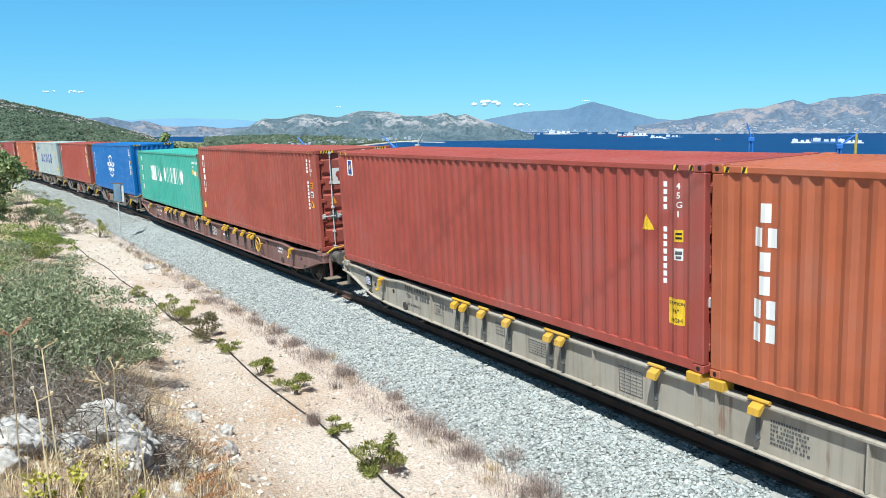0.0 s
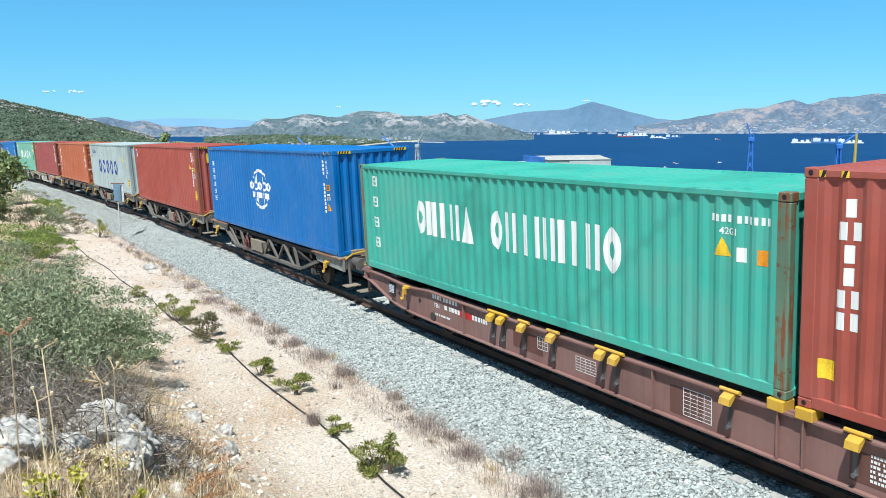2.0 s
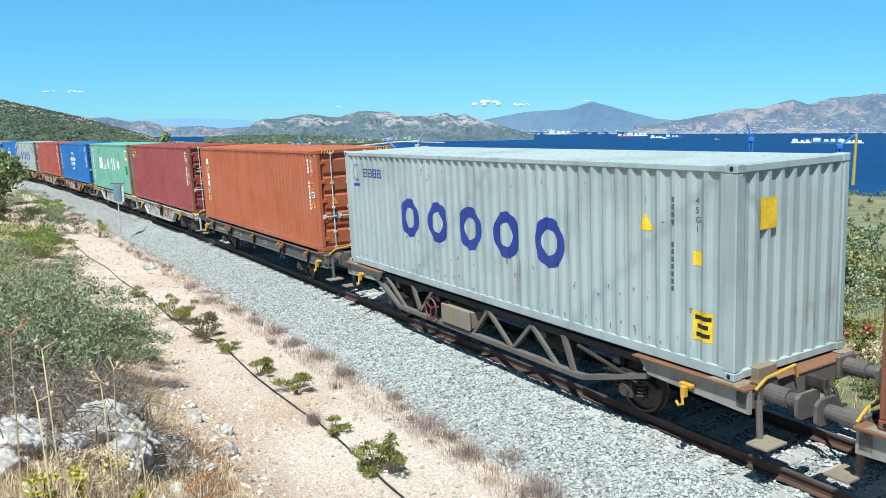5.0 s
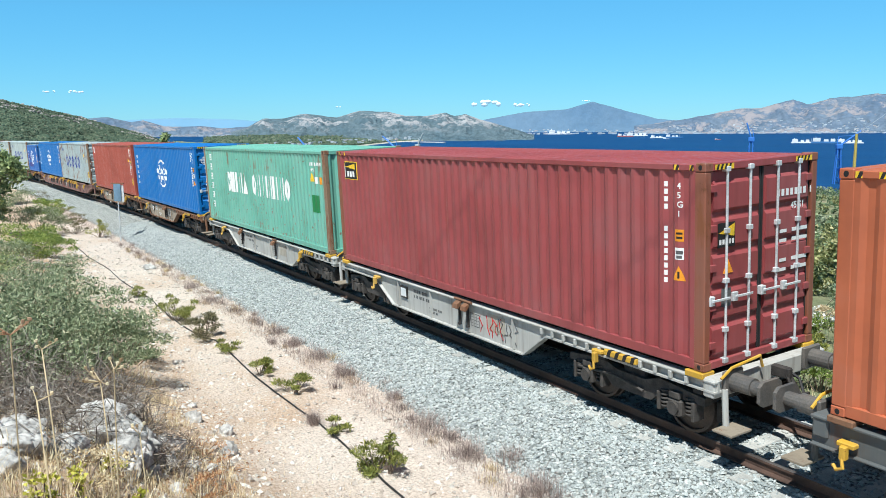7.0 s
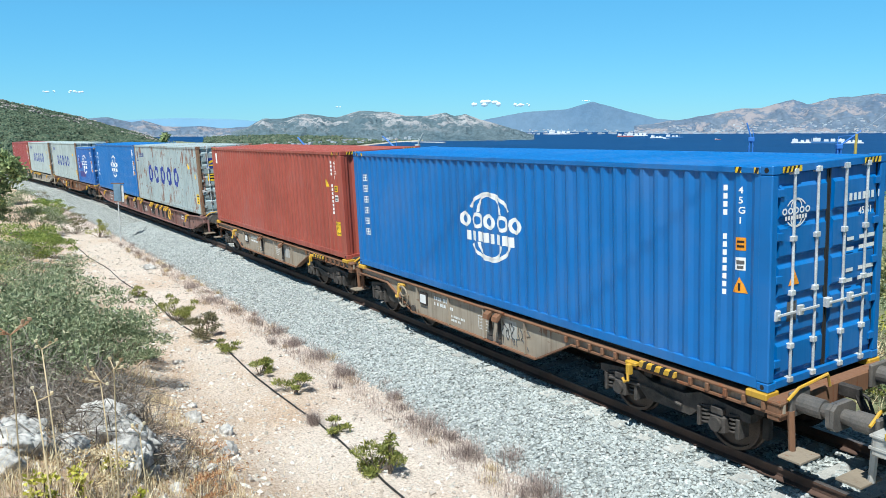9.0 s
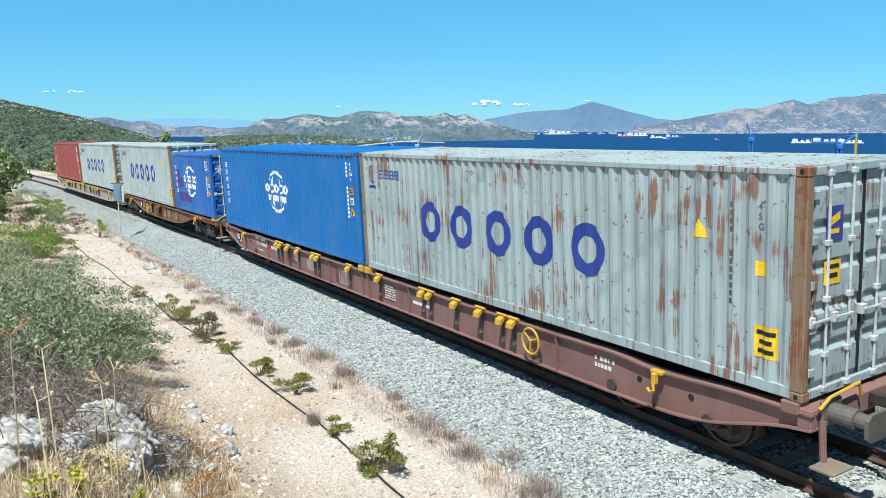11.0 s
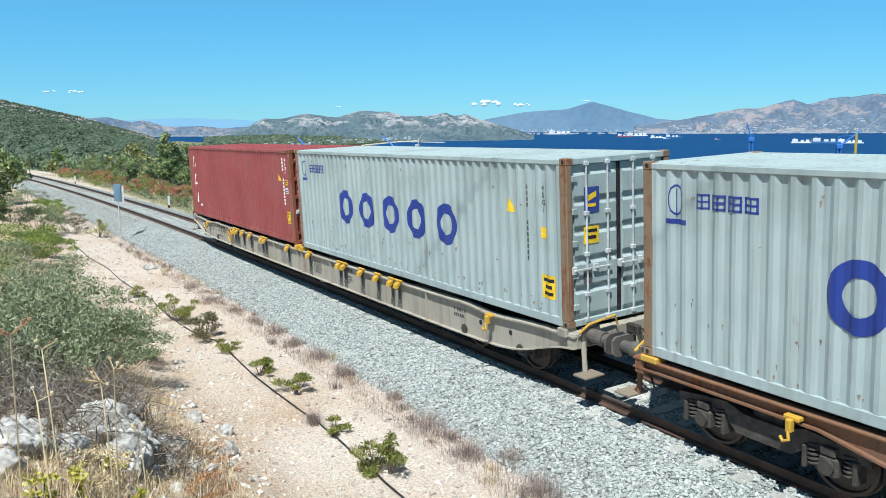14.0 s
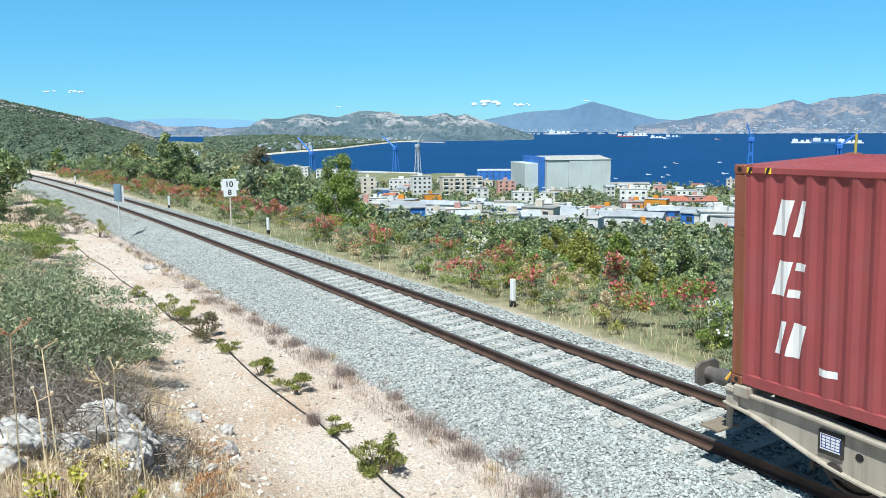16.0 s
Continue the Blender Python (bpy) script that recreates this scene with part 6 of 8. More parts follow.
def building(x, y, w, h, style, depth=None, turn=0.0):
    label, wall, roof = STYLE[style]
    d = depth or max(6.0, min(w * 0.55, 14.0))
    z = float(ground_height(x, y))
    face = math.degrees(math.atan2(y, x)) - 90 + turn
    b = thing("building", label, "building", "buildings of the town", pose(x, y, z, 0, 0, face))
    hw = w / 2
    part("wall", Shape().box(-hw, hw, 0, d, -6, h, 0.05), M[wall], b)
    if style == "tile":
        part("roof", Shape().prism([(-0.5, h - 0.2), (d / 2, h + d * 0.22), (d + 0.5, h - 0.2), (d / 2, h - 0.1)], -hw - 0.5, hw + 0.5, axis="x"), M[roof], b)
    elif style in ("shed", "shedgrey", "blue"):
        part("roof", Shape().prism([(-0.4, h), (d / 2, h + 1.6), (d + 0.4, h), (d + .4, h - .3), (-.4, h - .3)], -hw - 0.3, hw + 0.3, axis="x"), M[roof], b)
    else:
        part("roof", Shape().box(-hw - 0.25, hw + 0.25, -0.25, d + 0.25, h, h + 0.35, 0.05), M[roof], b)
        part("stair_head", Shape().box(-hw * 0.3, hw * 0.15, d * 0.35, d * 0.6, h + 0.3, h + 2.6, 0.05), M[wall], b)
    floors = max(1, int(h / 3.2))
    n = max(2, min(7, int(w / 4.2)))
    if style != "orange":
        for k in range(floors):
            zz = k * (h / floors) + 0.9
            for i in range(n):
                xx = -hw + (i + 0.5) * w / n
                if style == "balcony" and i % 2 == 0:
                    p = part("window", BALCONY_SHADE, None, b)
                    p.location = (xx, 0, zz - 0.7)
                    p = part("balcony", BALCONY, None, b)
                    p.location = (xx, 0, zz - 0.9)
                else:
                    p = part("window", WINDOW, None, b)
                    p.location = (xx, 0, zz)
    return b


BLOCKS_A = [(-641, 330, 22.4, 12.4, 'flats'), (-583, 321, 16.9, 18.2, 'flats'), (-569, 353, 34.9, 18.4, 'balcony'), (-585, 410, 16.0, 13.3, 'pink'), (-471, 345, 15.6, 10.5, 'flats'), (-607, 282, 12.1, 16.9, 'brown'), (-423, 232, 20.9, 7.0, 'shed'), (-357, 179, 10.7, 7.6, 'tile'), (-430, 260, 20.0, 7.3, 'shedgrey'), (-364, 229, 7.8, 5.3, 'orange'), (-327, 256, 16.5, 10.2, 'factory'), (-324, 267, 13.7, 9.0, 'factory'), (-294, 255, 24.0, 5.6, 'flats'), (-283, 267, 11.3, 4.4, 'blue'), (-240, 242, 9.9, 6.8, 'blue')]
BLOCKS_B = [(-372, 413, 36.2, 7.7, 'tile'), (-315, 334, 39.9, 7.1, 'factory'), (-580, 548, 52.0, 7.8, 'shed'), (-478, 519, 28.1, 6.8, 'flats'), (-436, 422, 19.8, 12.7, 'flats'), (-814, 559, 55.0, 12.7, 'blue'), (-217, 248, 13.1, 5.6, 'factory'), (-286, 318, 21.7, 5.0, 'brown'), (-900, 363, 28.1, 12.4, 'flats'), (-971, 347, 33.6, 11.6, 'flats'), (-1060, 196, 27.3, 8.6, 'flats'), (-994, 223, 16.2, 22.1, 'flats'), (-252, 227, 14.7, 4.8, 'pink')]
for k, row in enumerate(BLOCKS_A + BLOCKS_B):
    building(*row, turn=((k * 37) % 40) - 20)
_r = random.Random(12)
for k in range(200):
    az = radians(_r.uniform(23, 55))
    D = _r.uniform(215, 900) if k < 120 else _r.uniform(230, 520)
    st = _r.choice(["flats", "flats", "flats", "pink", "tile", "shed", "factory", "brown", "shedgrey", "shedgrey", "brown", "blue", "orange"])
    building(-D * math.cos(az), D * math.sin(az), _r.uniform(6, 16), _r.uniform(4.5, 11) if st not in ("shed", "tile", "factory") else _r.uniform(4, 7), st, turn=_r.uniform(-30, 30))


def hangar():
    """The tall shipyard hall: main hall, lower wing and blue portal between them."""
    h = thing("shipyard_hall", "tall pale grey shipyard hall with blue portal", "industrial hall", "", pose(-575, 484, -57, 0, 0, -42 - 90 + 8 + 90))
    h.matrix_world = pose(-575, 484, -58, 0, 0, math.degrees(math.atan2(484, -575)) - 90 + 22)
    part("main_hall", Shape().box(-8, 34, 0, 60, 0, 33.5, 0.2), M["clad_grey"], h)
    part("gable_wall", Shape().box(-30, -8.2, 0.5, 60, 0, 33, 0.2), M["clad_grey"], h)
    part("hall_roof", Shape().prism([(-0.6, 33.3), (30, 36.5), (60.6, 33.3)], -30.5, 34.6, axis="x"), M["roof_flat"], h)
    part("side_wing", Shape().box(-47, -34, 14, 60, 0, 30, 0.2), M["clad_grey"], h)
    part("portal", Shape().box(-34.2, -30.2, 6, 62, 0, 36, 0.2), M["clad_blue"], h, "blue clad portal")
    for k in range(4):
        part("cladding_rib", Shape().box(-6 + k * 10, -5.5 + k * 10, -0.25, 0.0, 0, 33), M["clad_grey"], h)


hangar()


def jib_crane(x, y, z, tower, reach, rise, turn, label, mat_="crane_blue"):
    c = thing("harbour_crane", label, "crane", "harbour cranes", pose(x, y, z, 0, 0, turn))
    m = M[mat_]
    sh = Shape()
    for dx in (-2.6, 2.6):
        for dy in (-2.6, 2.6):
            sh.rod((dx * 1.4, dy * 1.4, 0), (dx * 0.6, dy * 0.6, tower), 0.8, 6)
    for k in range(4):
        zz = tower * (k + 0.5) / 4
        sh.rod((-3.2, -3.2, zz), (3.0, 3.0, zz + tower / 5), 0.45, 5).rod((3.2, -3.2, zz), (-3.0, 3.0, zz + tower / 5), 0.45, 5)
    part("tower", sh, m, c)
    part("cabin", Shape().box(-3.4, 3.4, -3, 3, tower, tower + 5, 0.3), m, c)
    sh = Shape().rod((0, 1.2, tower + 3), (-reach, 0.3, tower + rise), 0.85, 6).rod((0, -1.2, tower + 3), (-reach, -0.3, tower + rise), 0.85, 6)
    for k in range(6):
        t = k / 6
        sh.rod((-reach * t, 1.2 * (1 - t), tower + 3 + (rise - 3) * t), (-reach * (t + .16), -1.2 * (1 - t), tower + 3 + (rise - 3) * (t + .16)), 0.4, 5)
    part("jib", sh, m, c)
    part("back_stay", Shape().rod((2.5, 0, tower + 4), (1.0, 0, tower + 14), 0.5, 6).rod((1.0, 0, tower + 14), (-reach * 0.7, 0, tower + 3 + (rise - 3) * 0.7), 0.2, 5), m, c)


jib_crane(-1074, 410, -58, 26, 30, 26, 20, "blue luffing harbour crane on the quay")
jib_crane(-1052, 534, -60, 34, 24, 21, 26, "blue luffing harbour crane beside the pier")
jib_crane(-619, 785, -64, 52, 6, 22, 40, "tall blue lattice harbour crane")
jib_crane(-545, 842, -64, 44, 22, 20, -130, "blue harbour crane with lowered jib")
jib_crane(-1054, 573, -61, 38, -10, 22, 30, "pale grey tower crane on the pier", "crane_grey")
q_ = thing("mast", "yellow lattice mast by the harbour", "mast", "", pose(-524, 840, -64))
part("pole", Shape().rod((0, 0, 0), (0, 0, 61), 2.0, 6, 1.4), M["mast_yellow"], q_)
# wire ends in open air, slanted to fit a line in the camera's view
part("stay_wire", Shape().rod((0, 0, 60), (70, 45, 130), 0.18, 5), M["crane_grey"], q_)

M["quay"] = plain("concrete_quay", (0.55, 0.54, 0.51), 0.9, scale=0.1)
for x, y, L, wd, tn in ((-1085, 500, 190, 10, 28), (-640, 640, 60, 8, -30), (-2480, 1330, 330, 10, 12)):
    tagged(new("pier", Shape().box(-L / 2, L / 2, -wd / 2, wd / 2, -3, 2.2, 0.2).mesh("pier", M["quay"])), "long concrete pier in the bay", "pier", kind="structure").matrix_world = pose(x, y, float(tilted_sea(math.hypot(x, y))), 0, 0, tn)

M["hull_white"] = plain("white_ship_paint", (0.75, 0.76, 0.76), 0.5, scale=0.02)
M["hull_blue"] = plain("blue_ship_paint", (0.05, 0.17, 0.36), 0.5, scale=0.02)
M["hull_red"] = plain("red_ship_paint", (0.4, 0.09, 0.06), 0.5, scale=0.02)


def ship(x, y, L, hullm, label, blocks=2, turn=0.0):
    s = thing("ship", label, "ship", "ships in the bay", pose(x, y, float(tilted_sea(math.hypot(x, y))), 0, 0, math.degrees(math.atan2(y, x)) - 90 + turn))
    B, H = L * 0.15, L * 0.055
    part("hull", Shape().prism([(-L / 2, -B / 2), (L * 0.38, -B / 2), (L / 2, 0), (L * 0.38, B / 2), (-L / 2, B / 2)], -1, H, axis="z"), M[hullm], s)
    part("superstructure", Shape().box(-L * 0.45, -L * 0.22, -B * 0.4, B * 0.4, H, H + L * 0.12, 0.3), M["hull_white"], s)
    part("funnel", Shape().rod((-L * 0.36, 0, H + L * 0.1), (-L * 0.37, 0, H + L * 0.17), L * 0.018, 8), M[hullm], s)
    for k in range(blocks):
        part("deck_house", Shape().box(-L * 0.12 + k * L * 0.2, L * 0.02 + k * L * 0.2, -B * 0.38, B * 0.38, H, H + L * (0.07 + 0.02 * (k % 2)), 0.2), M["hull_white"], s)
    part("deck_mast", Shape().rod((L * 0.3, 0, H), (L * 0.3, 0, H + L * 0.14), L * 0.006, 5), M["crane_grey"], s)


ship(-3200, 2574, 120, "hull_white", "white ship moored in the bay", 3)
ship(-3290, 2660, 60, "hull_white", "white ferry at anchor", 2)
ship(-2560, 2420, 70, "hull_red", "cargo ship with white deckhouse", 2)
ship(-2600, 2530, 90, "hull_white", "long white ship at anchor", 3)
ship(-2280, 2330, 60, "hull_white", "white passenger ship at anchor", 2)
ship(-2270, 2410, 70, "hull_blue", "blue ship with white decks", 2)
ship(-1500, 2140, 70, "hull_white", "white ship moored in the roads", 2)
ship(-1440, 2168, 90, "hull_blue", "blue cargo ship in the roads", 3)
ship(-1390, 2200, 70, "hull_white", "white ship by the roadstead", 3)
ship(-1944, 2285, 22, "hull_red", "small boat with red hull", 1)
ship(-2150, 2240, 24, "hull_white", "small white boat at anchor", 1)
_r = random.Random(4)
for k in range(16):
    az, D = radians(_r.uniform(40, 52)), _r.uniform(980, 1500)
    ship(-D * math.cos(az), D * math.sin(az), _r.uniform(6, 11), _r.choice(["hull_white", "hull_white", "hull_red"]), "small moored boat in the bay", 1, _r.uniform(-60, 60))
# coastal city and villages, far off
def on_foot(name, share, rng):
    """A place on the lower slope of a far mountain."""
    me = bpy.data.objects[name].data
    p = me.polygons[int(rng.random() ** 1.7 * share * len(me.polygons))]
    a, b = me.vertices[p.vertices[0]].co, me.vertices[p.vertices[2]].co
    return a.lerp(b, rng.random())


sh = Shape()
for k in range(760):
    nm = _r.choice(["mountain_6", "mountain_6", "mountain_6", "mountain_5", "mountain_2"])
    q = on_foot(nm, 0.40 if nm == "mountain_6" else 0.2, _r)
    b0 = Shape().box(-_r.uniform(2, 11), _r.uniform(2, 11), -4, 4, -6, _r.uniform(1.0, 4.0)).moved(pose(q.x, q.y, q.z, 0, 0, math.degrees(math.atan2(q.y, q.x)) - 90 + _r.uniform(-30, 30)))
    sh.add(b0.v, b0.f)
for k in range(240):
    az = radians(_r.choice([_r.uniform(36, 63), _r.uniform(44, 63), _r.uniform(10, 17)]))
    D = _r.uniform(4080, 4170)
    b0 = Shape().box(-_r.uniform(2, 16), _r.uniform(2, 16), -4, 4, -14, _r.uniform(1, 5)).moved(pose(-D * math.cos(az), D * math.sin(az), -23 + _r.uniform(0, 3), 0, 0, 90 - math.degrees(az) + _r.uniform(-20, 20)))
    sh.add(b0.v, b0.f)
for k in range(150):
    az = radians(_r.uniform(17, 30))
    D = _r.uniform(coast(math.degrees(az)) + 60, 3420)
    x, y = -D * math.cos(az), D * math.sin(az)
    zb = float(tilted_sea(D)) + 6 + _r.uniform(0, 6)
    b0 = Shape().box(-5, 5, -4, 4, -8, _r.uniform(3, 6)).moved(pose(x, y, zb, 0, 0, _r.uniform(0, 90)))
    sh.add(b0.v, b0.f)
# blue-grey tones put distance haze into the house colours
M["far_house"] = islands("haze_tinted_houses", [(0, (0.30, 0.37, 0.43)), (0.6, (0.48, 0.52, 0.56)), (1, (0.46, 0.42, 0.42))], 0.9, 0.02)
tagged(new("far_houses", sh.mesh("far_houses", M["far_house"])), "pale haze-tinted houses along the far shores", "houses", kind="stuff")
# beach along the spit
M["sand"] = plain("pale_beach_sand", (0.52, 0.47, 0.38), 0.95, scale=0.02)
az_ = np.radians(np.linspace(16.4, 31.4, 50))
v_ = []
for a in az_:
    t = (math.degrees(a) - 15.5) / 16.1
    D0 = coast(math.degrees(a)) + 10 * math.sin(t * 9)
    for e, dz in ((-16, -2.0), (0, 2.0), (12, 3.5)):
        v_.append((-(D0 + e) * math.cos(a), (D0 + e) * math.sin(a), float(tilted_sea(D0)) + dz))
f_ = [(3 * i + j, 3 * i + 3 + j, 3 * i + 4 + j, 3 * i + 1 + j) for i in range(49) for j in (0, 1)]
tagged(new("beach", np_mesh("beach", v_, f_, M["sand"])), "pale sandy beach along the spit", "beach", kind="structure")
# small clouds
M["cloud"], _nt, _b = base("glowing_cloud", 1.0)
_b.inputs["Base Color"].default_value = (0.62, 0.64, 0.66, 1)
_b.inputs["Specular IOR Level"].default_value = 0
# soft blue glow put into the clouds in place of scattered daylight
_b.inputs["Emission Color"].default_value = (0.50, 0.78, 0.98, 1)
_b.inputs["Emission Strength"].default_value = 0.35
for az, el, L in ((4.0, 2.55, 34), (5.6, 2.55, 40), (33.6, 1.82, 90), (36.0, 1.70, 60), (22.8, 1.62, 20), (40.6, 1.95, 24)):
    D = 4960
    r = random.Random(int(az * 10))
    sh = Shape()
    for k in range(9):
        u, rad = r.uniform(-1, 1), r.uniform(0.14, 0.3)
        o = Vector((u * L, r.uniform(-8, 8), r.uniform(-0.1, 0.12) * L))
        prof = [(max(0.01, math.sin(math.pi * i / 6)) * rad * L * (1 - abs(u) * .5), -math.cos(math.pi * i / 6) * rad * L * 0.55) for i in range(7)]
        s1 = Shape().lathe(prof, "z", 10).moved(Matrix.Translation(o))
        sh.add(s1.v, s1.f)
    a = radians(az)
    ob = new("cloud", sh.mesh("cloud", M["cloud"], True))
    ob.matrix_world = pose(-D * math.cos(a), D * math.sin(a), 4.4 + D * math.tan(radians(el)), 0, 0, 90 - az)
    tagged(ob, "small white cloud low in the sky", "cloud", kind="structure")

# ---------------------------------------------------------------- trackside
SLEEPER = Shape().prism([(-0.14, -0.30), (0.14, -0.30), (0.12, -0.176), (-0.12, -0.176)], -1.25, 1.25)
for _y in (-0.753, 0.753):
    for _e in (-0.12, 0.12):
        SLEEPER.box(-0.05, 0.05, _y + _e - 0.03, _y + _e + 0.03, -0.18, -0.145, 0.01)
SLEEPER = SLEEPER.mesh("sleeper", M["concrete"])
for k in range(196):
    ob = part("sleeper", SLEEPER, None, ballast)
    ob.matrix_world = track_pose(6 - k * 0.6, 0, random.uniform(-0.026, -0.014))


def stones(name, label, pts, sizes, material, rng, flat=0.75):
    """Many broken stones as one mesh: jittered octahedra."""
    n = len(pts)
    unit = np.array([[1, 0, 0], [-1, 0, 0], [0, 1, 0], [0, -1, 0], [0, 0, 1], [0, 0, -1.0]])
    tri = np.array([[0, 2, 4], [2, 1, 4], [1, 3, 4], [3, 0, 4], [2, 0, 5], [1, 2, 5], [3, 1, 5], [0, 3, 5]])
    v = unit[None] * rng.uniform(0.55, 1.25, (n, 6, 1)) + rng.uniform(-0.25, 0.25, (n, 6, 3))
    a, b = rng.uniform(0, math.tau, n), rng.uniform(-0.9, 0.9, n)
    ca, sa, cb, sb = np.cos(a)[:, None], np.sin(a)[:, None], np.cos(b)[:, None], np.sin(b)[:, None]
    x, y, z = v[..., 0], v[..., 1], v[..., 2]
    x, z = x * cb - z * sb, x * sb + z * cb
    x, y = x * ca - y * sa, x * sa + y * ca
    v = np.stack([x, y, z * flat], -1) * sizes[:, None, None] + pts[:, None, :]
    f = (tri[None] + (np.arange(n) * 6)[:, None, None]).reshape(-1, 3)
    ob = new(name, np_mesh(name, v.reshape(-1, 3), f, material))
    return tagged(ob, label, "stones", kind="stuff")


def bed_height(d):
    return np.interp(d, [-3.05, -2.5, -1.75, -0.95, -0.6, 0.6, 0.95, 1.75, 2.35, 2.75], [-0.64, -0.47, -0.245, -0.205, -0.215, -0.215, -0.205, -0.235, -0.45, -0.66])


def bed_points(n, s0, s1, d0, d1, rng, bias=1.0):
    s = s1 + (s0 - s1) * rng.random(n) ** bias
    d = rng.uniform(d0, d1, n)
    z = bed_height(d) + rng.uniform(-0.012, 0.018, n)
    x, y, th = np.interp(s, _S, _X), np.interp(s, _S, _Y), np.interp(s, _S, _TH)
    c, sn = math.cos(radians(CANT)), math.sin(radians(CANT))
    dd, zz = d * c - z * sn, z * c + d * sn + GRADE * s
    return np.stack([x - dd * np.sin(th), y + dd * np.cos(th), zz], -1)


_g = np.random.default_rng(3)
_pts = np.vstack([bed_points(46000, -46, 0, -3.1, -1.27, _g, 1.5), bed_points(6000, -46, 0, -1.27, -0.83, _g, 1.5), bed_points(16000, -60, 0, -0.66, 0.66, _g, 1.3), bed_points(9000, -46, 0, 0.85, 2.7, _g, 1.3)])
stones("ballast_stones", "loose pale grey crushed ballast stones", _pts, _g.uniform(0.024, 0.047, len(_pts)), M["stone_bits"], _g)


def marker_post(s, d):
    p = beside(s, d, 0)
    p.z = float(ground_height(p.x, p.y))
    o = thing("marker_post", "white concrete marker post with black foot", "post", "marker posts along the line", pose(*p))
    part("shaft", Shape().box(-0.075, 0.075, -0.06, 0.06, 0.18, 0.80, 0.02), M["white"], o)
    part("foot", Shape().box(-0.078, 0.078, -0.063, 0.063, -0.15, 0.18, 0.01), M["black"], o, "black painted foot")


for s, d in ((-17.6, 3.1), (-37.4, 2.95), (-56.0, 2.75), (-73.8, 2.8), (-74.6, 3.3), (-92.4, 2.8)):
    marker_post(s, d)


def number_board():
    p = beside(-42.6, 2.75, 0)
    p.z = float(ground_height(p.x, p.y))
    o = thing("number_board", "white notched track sign with black figures on a post", "railway sign", "", pose(p.x, p.y, p.z, 0, 0, 78))
    part("post", Shape().rod((0, 0.05, -0.2), (0, 0.05, 2.0), 0.045, 10), M["render_cream"], o)
    out = [(-0.34, 1.62), (0.34, 1.62), (0.34, 1.95), (0.48, 1.98), (0.42, 2.2), (0.50, 2.42), (0.36, 2.45), (0.36, 2.58), (-0.36, 2.58), (-0.36, 2.45), (-0.50, 2.42), (-0.42, 2.2), (-0.48, 1.98), (-0.34, 1.95)]
    b = part("board", Shape().prism(out, -0.02, 0.0), M["white"], o, "white enamel board")
    for txt, u, v, sz in (("10", -0.25, 2.14, 0.44), ("8", -0.12, 1.70, 0.42)):
        sh = Shape()
        for t in word(txt, u, v, sz):
            vs = [(a, -0.024, c) for a, c in t]
            sh.add(vs, [(0, 1, 2)])
        part("figure", sh, M["black"], b, "black figures")


number_board()


M["sign_blue"] = plain("faded_blue_plate", (0.13, 0.22, 0.30), 0.6)


def plate_sign():
    p = beside(-41.6, -3.2, 0)
    p.z = float(ground_height(p.x, p.y))
    o = thing("plate_sign", "blue-grey sign plate on a thin steel post", "railway sign", "", pose(p.x, p.y, p.z, 0, 0, 58))
    part("post", Shape().rod((0, 0.03, -0.2), (0, 0.03, 2.9), 0.03, 8), M["steel"], o)
    part("plate", Shape().box(-0.18, 0.18, -0.02, 0.0, 2.05, 2.9, 0.008), M["sign_blue"], o, "blue-grey sign plate")
    part("side_plate", Shape().box(0.02, 0.30, 0.04, 0.055, 2.0, 2.85, 0.006), M["steel"], o)
    part("cap", Shape().box(-0.3, 0.34, -0.03, 0.08, 2.9, 2.94, 0.006), M["wagon_rust"], o)


plate_sign()


# short unseen overhead wires above the view, placed so their shadows cross the train
def wires():
    o = thing("overhead_wires", "short lengths of dark overhead wire out of view", "wires")
    for a, b in (((-9.15, 4.01, 13.00), (-10.93, 3.15, 13.00)), ((-3.88, 4.14, 13.00), (-5.65, 3.19, 13.00))):
        a, b = Vector(a), Vector(b)
        part("wire", Shape().rod(a + (a - b) * 0.35, b + (b - a) * 0.5, 0.011, 6), M["rubber"], o)


wires()

# ---------------------------------------------------------------- plants and stones
def leaves(pts, size, aspect, rng, lift=0.4, spread=0.3):
    """Leaf blades: one folded diamond at each point."""
    n = len(pts)
    a = rng.uniform(0, math.tau, n)
    e = rng.normal(lift, 0.6, n)
    w = np.stack([np.cos(a) * np.cos(e), np.sin(a) * np.cos(e), np.sin(e)], -1)
    r = rng.normal(0, 1, (n, 3))
    u = np.cross(w, r)
    u /= np.linalg.norm(u, axis=1)[:, None] + 1e-9
    L = (size * rng.uniform(1 - spread, 1 + spread, n))[:, None]
    p = np.asarray(pts)
    v = np.stack([p, p + w * L * 0.5 + u * L * aspect, p + w * L, p + w * L * 0.5 - u * L * aspect], 1)
    return v.reshape(-1, 3), (np.arange(n)[:, None] * 4 + np.array([0, 1, 2, 3])[None])


